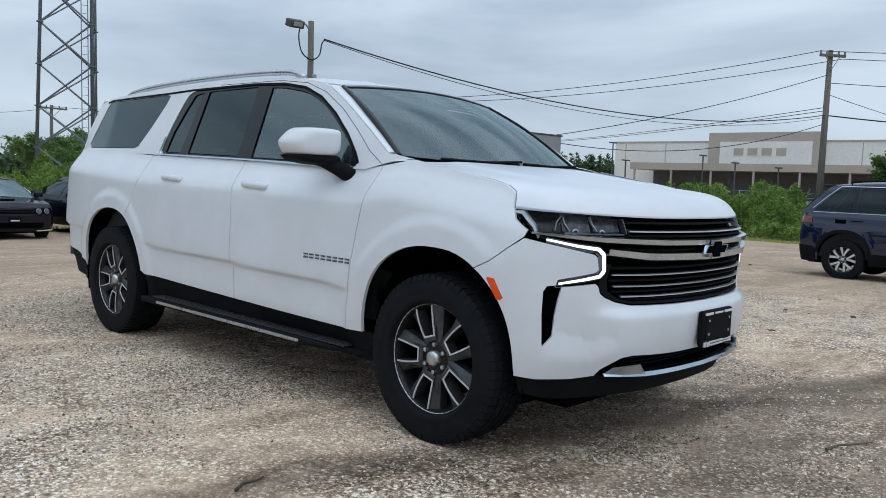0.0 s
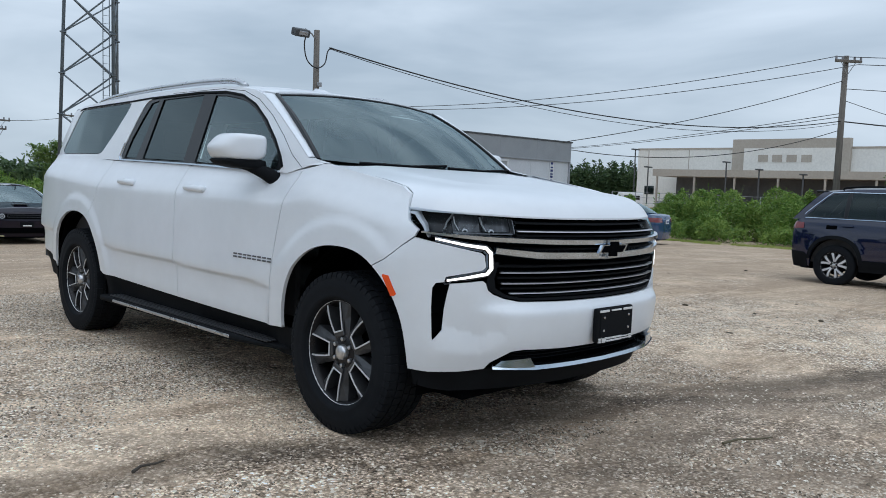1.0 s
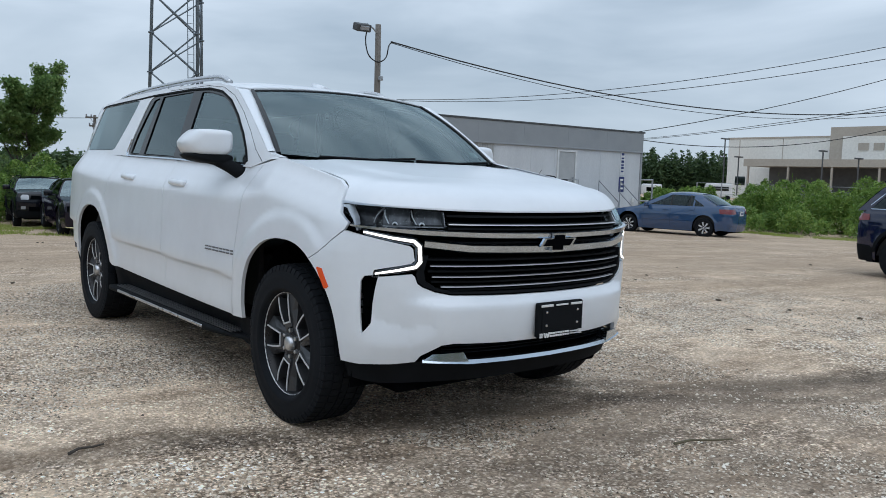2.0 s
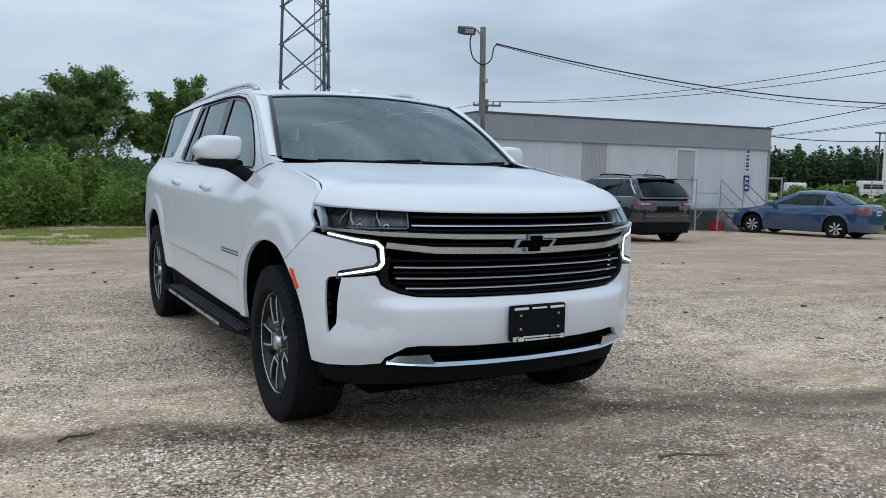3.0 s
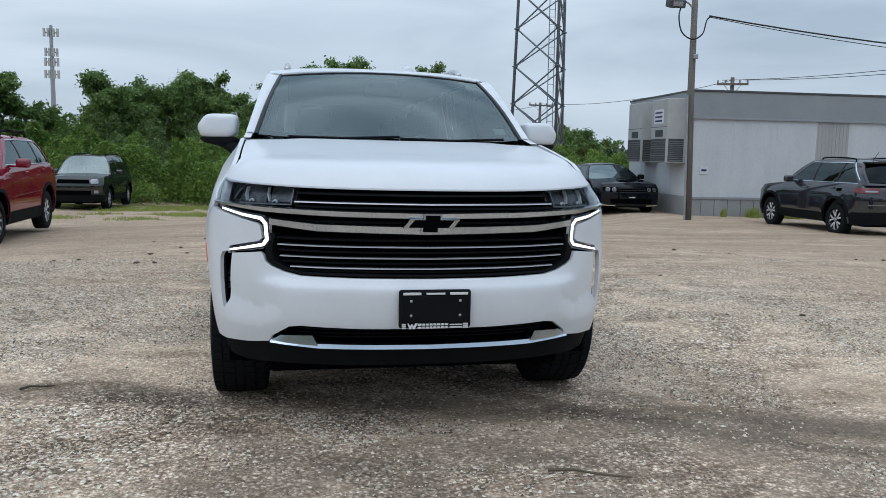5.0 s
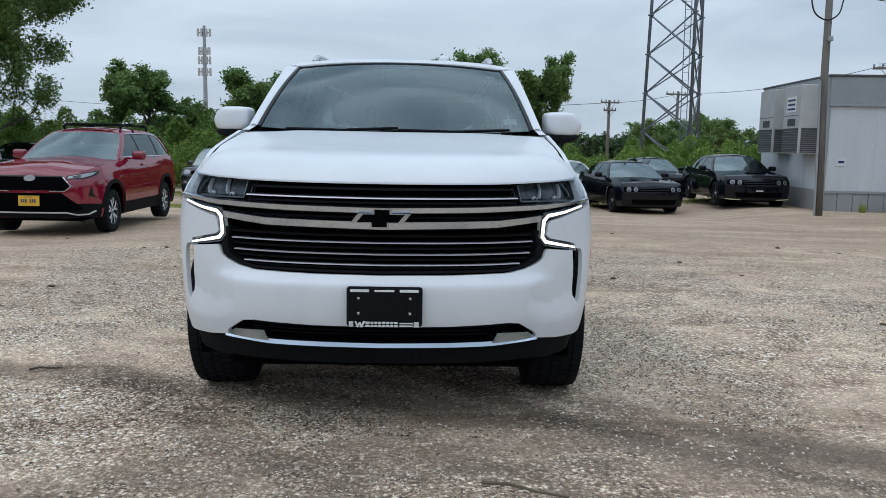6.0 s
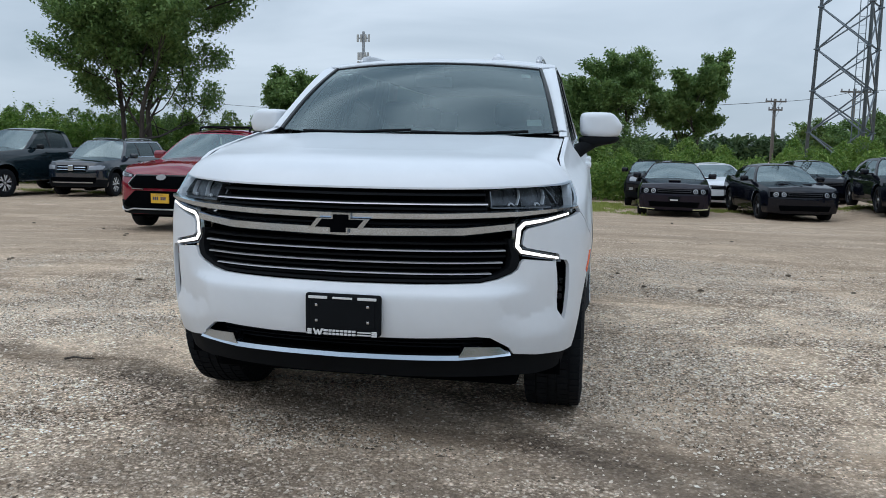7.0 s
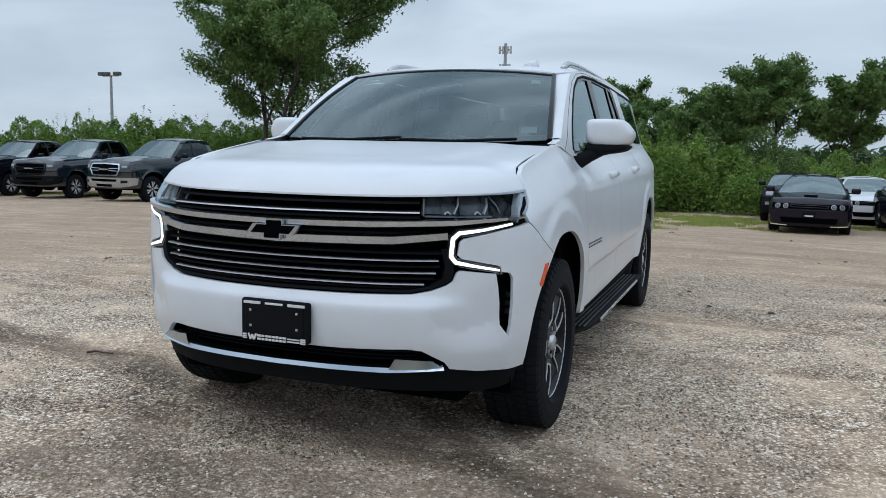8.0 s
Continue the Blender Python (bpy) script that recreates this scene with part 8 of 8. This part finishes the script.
def thicket(name, label, line, depth, height, count, size, material, ragged=0.5, stalks=0, long=2.4, droop=0.0):
    """A bank of weeds and shrubs along a line of (x, y): many clumps of uneven height, each a mound of leaves."""
    p = np.array(line, float)
    seg = np.linalg.norm(np.diff(p, axis=0), axis=1)
    s = np.concatenate([[0], np.cumsum(seg)])
    m = max(8, int(s[-1] * depth / 0.9))
    t = rng.uniform(0, s[-1], m)
    cx, cy = np.interp(t, s, p[:, 0]), np.interp(t, s, p[:, 1])
    d = np.gradient(p, axis=0)
    nx, ny = -np.interp(t, s, d[:, 1]), np.interp(t, s, d[:, 0])
    k = np.hypot(nx, ny)
    back = rng.uniform(0, 1, m) ** 0.8
    cx, cy = cx + nx / k * back * depth, cy + ny / k * back * depth
    ch = height * (0.45 + 0.55 * back ** 0.6) * rng.uniform(1 - ragged, 1 + ragged * 0.35, m)
    cr = rng.uniform(0.45, 1.0, m) * min(1.0, 0.5 + height * 0.2)
    pick = rng.choice(m, count, p=(ch * cr) / (ch * cr).sum())
    a, u = rng.uniform(0, 2 * np.pi, count), rng.uniform(0, 1, count)
    v = rng.uniform(0, 1, count) ** 0.75
    prof = np.sqrt(np.clip(1 - v ** 3.0, 0.02, 1))
    rr = cr[pick] * prof * np.sqrt(0.25 + 0.75 * u)
    x, y = cx[pick] + rr * np.cos(a), cy[pick] + rr * np.sin(a)
    z = ground_z(x, y) + v * ch[pick] + rng.normal(0, 0.05, count)
    ob = leaf_cloud(name, np.stack([x, y, np.maximum(z, ground_z(x, y) + 0.02)], 1), size, material, droop=droop, long=long)
    if stalks:
        j = rng.choice(m, stalks)
        q = []
        sx, sy = cx[j] + rng.normal(0, 0.4, stalks), cy[j] + rng.normal(0, 0.4, stalks)
        for i in range(stalks):
            z0 = float(ground_z(sx[i], sy[i]))
            h = ch[j[i]] * rng.uniform(0.9, 1.25)
            q += [(sx[i] + rng.normal(0, 0.035), sy[i] + rng.normal(0, 0.035), z0 + h * g) for g in np.linspace(0.3, 1.0, 22)]
        extra = leaf_cloud("weed_stalk_leaves", np.array(q), size * 0.9, material, None, 0.0, 2.6)
        tagged(extra, "upright leafy weed stalks standing out of the bank", "weeds", kind="stuff")
    return tagged(ob, label, "weeds", kind="stuff")


def tree(name, label, x, y, height, spread, leaves, size, trunks=1, bare=0.22, seed=1, material="tree_leaf", flat=1.0, upright=0.0):
    """A tapered trunk, forking limbs and a crown of leaf clumps hung on their twigs."""
    r = np.random.default_rng(seed)
    z0 = float(ground_z(x, y))
    t = empty(name, pose(x, y, z0 - 0.1), label, "tree", "trees round the lot")
    bm, tips = bmesh.new(), []

    def limb(p, d, ln, rad, depth):
        pts, q, v = [p], Vector(p), Vector(d).normalized()
        n = 5
        for k in range(n):
            v = (v + Vector(r.normal(0, 0.16, 3)) + Vector((0, 0, 0.05))).normalized()
            q = q + v * ln / n
            pts.append(q.copy())
        add_tube(bm, pts, rad, rad * 0.5, 7 if depth < 2 else 5)
        if depth >= 3:
            tips.extend(pts[2:])
            return
        if depth == 2:
            tips.extend(pts[4:])
        for k in range(int(r.integers(3, 5))):
            s = pts[int(r.integers(2, n + 1))]
            a = r.uniform(0, 2 * math.pi)
            side = Vector((math.cos(a), math.sin(a), r.uniform(-0.15, 0.75) * flat))
            limb(s, (v * 0.55 + side).normalized(), ln * r.uniform(0.55, 0.78), rad * 0.45, depth + 1)
        limb(pts[-1], v, ln * 0.62, rad * 0.5, depth + 1)

    for k in range(trunks):
        a = 2 * math.pi * k / trunks + 0.6
        lean = Vector((math.cos(a) * 0.28, math.sin(a) * 0.28, 1)) if trunks > 1 else Vector((0.04, 0.02, 1))
        limb(Vector((math.cos(a) * 0.18 * (trunks > 1), math.sin(a) * 0.18 * (trunks > 1), 0)), lean, height * 0.42, 0.017 * height / (1 + 0.25 * (trunks - 1)), 0)
    tp = np.array([tuple(p) for p in tips])
    ctr = np.array([tp[:, 0].mean(), tp[:, 1].mean(), 0])
    sc = np.array([spread / max(0.5, np.percentile(np.abs(tp[:, 0] - ctr[0]), 96)), spread / max(0.5, np.percentile(np.abs(tp[:, 1] - ctr[1]), 96)), 1.0])
    zs = height / np.percentile(tp[:, 2], 98)
    for v in bm.verts:
        k = min(1.0, max(0.0, v.co.z / (height * bare)))
        v.co.x, v.co.y, v.co.z = v.co.x * (1 + (sc[0] - 1) * k), v.co.y * (1 + (sc[1] - 1) * k), v.co.z * zs
        k = upright * min(1.0, max(0.0, v.co.z / height))
        v.co.x, v.co.y = v.co.x - ctr[0] * sc[0] * k, v.co.y - ctr[1] * sc[1] * k
    tp = tp * [sc[0], sc[1], zs]
    tp[:, :2] -= ctr[:2] * sc[:2] * upright * np.clip(tp[:, 2:] / height, 0, 1)
    tp = tp[tp[:, 2] > height * bare]
    part("trunk", bm, M["bark"], t, smooth=True)
    pick = r.choice(len(tp), leaves)
    clump = r.normal(0, 1, (leaves, 3)) * [0.24, 0.24, 0.15] * (0.5 + spread * 0.10)
    leaf_cloud("crown", tp[pick] + clump, size, M[material], t)
    return t


def grass_patch(name, label, spots, count, blade):
    """Blades in tufts over round spots of (x, y, radius)."""
    sp = np.array(spots, float)
    w = sp[:, 2] ** 2
    k = rng.choice(len(sp), count, p=w / w.sum())
    a, u = rng.uniform(0, 2 * np.pi, count), rng.uniform(0, 1, count) ** 0.8
    x, y = sp[k, 0] + np.cos(a) * u * sp[k, 2], sp[k, 1] + np.sin(a) * u * sp[k, 2]
    keep = np.array([noise.noise((p * 0.5, q * 0.8, 5.0)) + 0.7 * noise.noise((p * 2.3, q * 2.3, 9.0)) for p, q in zip(x, y)]) > 0.55 * (u - 0.45)
    x, y = x[keep], y[keep]
    n = len(x)
    z = ground_z(x, y) - 0.01
    h = blade * rng.uniform(0.4, 1.3, n)
    b, ln = rng.uniform(0, 2 * np.pi, n), rng.uniform(0.1, 0.6, n)
    wd = 0.006 + 0.05 * h
    base = np.stack([x, y, z], 1)
    side = np.stack([np.cos(b + 1.57), np.sin(b + 1.57), 0 * b], 1) * wd[:, None]
    tip = base + np.stack([np.cos(b) * h * ln, np.sin(b) * h * ln, h], 1)
    v = np.stack([base - side, base + side, tip], 1).reshape(-1, 3)
    ob = raw(name, v, (np.arange(n)[:, None] * 3 + np.arange(3)).tolist(), M["grass"])
    return tagged(ob, label, "grass", kind="stuff")


def plants():
    back = [(-34, 24.5), (-26, 24.5), (-20, 26.5), (-12, 27.0), (-8, 26.2), (-5, 25.2), (-1, 25.4), (1.0, 26.0), (3.2, 27.2)]
    low = [(2.6, 27.0), (5.0, 28.2), (9.0, 29.0), (14, 30), (22, 34)]
    thicket("weed_bank", "pale fine weeds behind the parked coupes", low, 6.0, 2.2, 120000, 0.060, M["weed"], 0.5, 240, droop=-0.4)
    thicket("weed_bank", "tall green weeds and scrub behind the lot", back, 6.0, 2.9, 240000, 0.066, M["weed"], 0.6, 700, droop=-0.3)
    thicket("scrub_bank", "darker scrub rising behind the weeds", [(-30, 31), (-12, 33.5), (-4, 31), (2, 32), (5.5, 33.5)], 6.0, 3.3, 150000, 0.085, M["shrub"], 0.65, long=1.8)
    thicket("weed_bank", "lush roadside weeds beyond the gravel", [(27.0, 16.5), (27.5, 12.5), (27.2, 9.8), (28.5, 7.0), (33, 2.0), (38, -8)], 7.0, 2.15, 170000, 0.060, M["weed"], 0.5, 260, droop=-0.3)
    thicket("weed_bank", "weeds beyond the trailer's end", [(32, 34), (31, 26), (29, 20), (27.5, 17)], 6.0, 1.7, 56000, 0.10, M["weed"], 0.45, droop=-0.3)
    # unseen growth added behind the camera: closes the lot, cuts low sky light
    thicket("scrub_bank", "scrub along the lot's near side", [(44, -14), (20, -24), (-6, -28), (-26, -20), (-34, -2), (-38, 14), (-34, 24)], 5.0, 3.4, 52000, 0.32, M["shrub"], 0.5)
    thicket("far_woods", "low far woods on the horizon", [(170, 60), (150, 95), (118, 116)], 24.0, 7.5, 80000, 0.40, M["wood_far"], 0.5)
    thicket("far_woods", "low hedge line on the horizon", [(118, 116), (60, 130), (0, 140), (-70, 130)], 20.0, 3.6, 40000, 0.5, M["wood_far"], 0.5)
    thicket("weed_bank", "tall weeds behind the pickup trucks", [(-50, 17), (-38, 22.5), (-26, 24.5), (-18, 26.5)], 5.0, 3.3, 120000, 0.072, M["weed"], 0.45, 420, droop=-0.4)
    tree("tree", "tall spreading tree with several stems behind the trucks", -17.3, 26.6, 10.2, 4.05, 95000, 0.090, 3, 0.34, 5, upright=1.25)
    tree("tree", "small leafy tree beside the tall one", -14.4, 37.6, 5.6, 1.85, 30000, 0.115, 1, 0.28, 9)
    for x, y, h, s, n, sd in ((-8.6, 40.5, 6.0, 2.6, 14000, 11), (-6.6, 45.5, 6.8, 3.0, 13000, 12), (-3.6, 44.0, 5.2, 2.4, 9000, 13), (-0.4, 43.5, 5.7, 2.6, 11000, 14), (3.1, 45.5, 7.9, 3.0, 17000, 15), (6.7, 43.2, 7.6, 2.0, 11000, 16), (-13.2, 43, 3.7, 2.6, 7000, 18),
                              (16.5, 50, 3.8, 2.5, 6000, 19), (22.5, 55, 4.4, 2.6, 6000, 20), (35.3, 6.4, 4.6, 1.1, 5000, 21), (-24, 41, 3.3, 2.6, 5000, 22), (-31, 38, 3.3, 2.4, 5000, 23)):
        tree("tree", "round-crowned green tree behind the weeds", x, y, h * 0.94, s, int(n * 3.5), 0.108, 1 + sd % 2, 0.16, sd)
    spots = [(x, 24.2 - 0.5 * abs(math.sin(x)), 1.7) for x in np.arange(-8, 3.0, 0.9)] + [(x, 22.2, 1.5) for x in np.arange(-6, 2.5, 1.0)] + [(x, 22.5, 1.6) for x in np.arange(3, 11, 1.2)]
    spots += [(26.3, y, 1.3) for y in np.arange(5.5, 17, 1.0)] + [(12.4 + 0.8 * k, 16.35 - 0.06 * k, 0.45) for k in range(4)] + [(x, 19.5, 1.3) for x in np.arange(-24, -9, 1.4)]
    spots += [(x, 20.4 + 0.5 * math.sin(2 * x), 1.2) for x in np.arange(-6, 1.5, 0.9)] + [(x, 18.8 + 1.2 * math.sin(3.1 * x), 1.1) for x in np.arange(-7, 2.5, 1.3)]
    grass_patch("grass", "bright green grass fringing the gravel", spots, 150000, 0.075)
    grass_patch("grass", "taller grass and weeds at the trailer's foot", [(12.5, 16.4, 0.35), (13.3, 16.3, 0.45), (14.0, 16.25, 0.3), (11.6, 16.5, 0.25), (13.6, 16.2, 0.4)], 1500, 0.26)


def twig(x, y, turn, ln, label, mat="bark"):
    z = float(ground_z(x, y))
    pts = [(-ln / 2, 0, 0.012), (-ln * 0.2, 0.012, 0.020), (ln * 0.15, -0.008, 0.018), (ln / 2, 0.006, 0.012)]
    ob = part("twig", tubed(pts, 0.008, 0.004, 6), M[mat], None)
    ob.matrix_world = pose(x, y, z, 0, 0, turn)
    tagged(ob, label, "twig", "loose twigs")


def stones():
    """Loose stones near the vehicle: uneven lumps, half sunk, far too many to count."""
    m, n, l, b = shader("loose_stone", 0.9, 0, (0.4, 0.37, 0.33), spec=0.08)
    g = n.new("ShaderNodeNewGeometry")
    l.new(ramp(n, l, g.outputs["Random Per Island"], [(0.0, (0.085, 0.066, 0.049)), (0.28, (0.28, 0.228, 0.175)), (0.55, (0.56, 0.480, 0.390)), (0.85, (0.72, 0.635, 0.53)), (1.0, (0.82, 0.76, 0.67))]), b.inputs["Base Color"])
    count = 400000
    x, y = rng.normal(0, 3.6, count), -2.9 + 8.5 * rng.uniform(0, 1, count) ** 1.45
    under = (np.abs(x) < 0.75) & (y > 0.1) & (y < 4.4)
    dens = np.array([noise.noise((p * 0.8, q * 0.8, 1.7)) + 0.5 * noise.noise((p * 2.2, q * 2.2, 4.0)) for p, q in zip(x, y)])
    worn = np.clip((9.4 - np.hypot(x, y - 0.2)) / 4.5, 0.0, 1.0)
    worn *= 1 - 0.55 * np.exp(-((x - 0.8) / 1.7) ** 2 - ((y + 1.5) / 0.9) ** 2)
    for cx, cy, radius, half, dark, mx, my, reach in ARCS:
        on = (np.abs(np.hypot(x - cx, y - cy) - radius + 0.06 * np.sin(3 * x + 2 * y)) < half * 0.9) & (np.hypot(x - mx, y - my) < reach * 0.85)
        worn[on] = 0.14
    keep = (rng.uniform(0, 1, count) < worn) & (dens > rng.normal(-0.24, 0.30, count)) & ~under
    x, y = x[keep], y[keep]
    n_ = len(x)
    s = np.clip(rng.lognormal(-5.14, 0.34, n_), 0.0028, 0.013)
    octa = np.array([(1, 0, 0), (0, 1, 0), (-1, 0, 0), (0, -1, 0), (0.2, 0.15, 0.70)])
    v = octa[None] * s[:, None, None] * rng.uniform(0.65, 1.3, (n_, 5, 1)) * rng.uniform(0.7, 1.25, (n_, 1, 3))
    t = rng.uniform(0, 6.28, n_)
    co, si = np.cos(t)[:, None], np.sin(t)[:, None]
    v = np.stack([v[..., 0] * co - v[..., 1] * si, v[..., 0] * si + v[..., 1] * co, v[..., 2]], -1)
    v += np.stack([x, y, fall(x, y) - 0.002], 1)[:, None]
    tri = np.array([(0, 1, 4), (1, 2, 4), (2, 3, 4), (3, 0, 4)])
    f = (np.arange(n_)[:, None, None] * 5 + tri[None]).reshape(-1, 3)
    me = bpy.data.meshes.new("loose_stones")
    me.vertices.add(n_ * 5)
    me.vertices.foreach_set("co", v.ravel())
    me.loops.add(len(f) * 3)
    me.loops.foreach_set("vertex_index", f.ravel().astype(np.int32))
    me.polygons.add(len(f))
    me.polygons.foreach_set("loop_start", np.arange(len(f), dtype=np.int32) * 3)
    me.update(calc_edges=True)
    tagged(link("loose_stones", me, m), "loose pale crushed stones over the lot", "gravel", kind="stuff")


def clods():
    """Dark lumps of soil kicked out of the ruts, strewn over the lanes beyond the vehicle."""
    k = 300
    a, d = rng.uniform(0, 2 * np.pi, k), 3.2 + 10.0 * rng.uniform(0, 1, k) ** 0.9
    x, y = d * np.cos(a), d * np.sin(a) - 0.5
    keep = np.array([noise.noise((p * 0.35, q * 0.6, 2.0)) for p, q in zip(x, y)]) > -0.05
    keep &= ~((np.abs(x) < 1.3) & (y > -1.2) & (y < 5.0))
    x, y = x[keep], y[keep]
    bm = bmesh.new()
    for p, q in zip(x, y):
        s = rng.uniform(0.008, 0.030)
        v = bmesh.ops.create_icosphere(bm, subdivisions=1, radius=1.0)["verts"]
        turn = Matrix.Rotation(rng.uniform(0, 6.28), 4, "Z")
        for w in v:
            w.co = turn @ Vector((w.co.x * s * 1.6, w.co.y * s, w.co.z * s * 0.55)) * rng.uniform(0.75, 1.2) + Vector((p, q, float(fall(p, q)) + s * 0.15))
    tagged(part("dirt_clods", bm, mottled("damp_soil", (0.085, 0.068, 0.052), (0.19, 0.155, 0.118), 30, 0.95, spec=0.05), None), "dark damp lumps of soil strewn over the gravel", "soil", kind="stuff")


plants()
stones()
clods()
twig(-1.93, 0.07, 15, 0.17, "short dark twig on the gravel")
twig(0.58, -1.45, -22, 0.34, "pale split twig on the gravel", "dry")
twig(-5.35, 22.6, 10, 0.62, "pale stick lying in the grass fringe", "dry")


white_sport_utility()
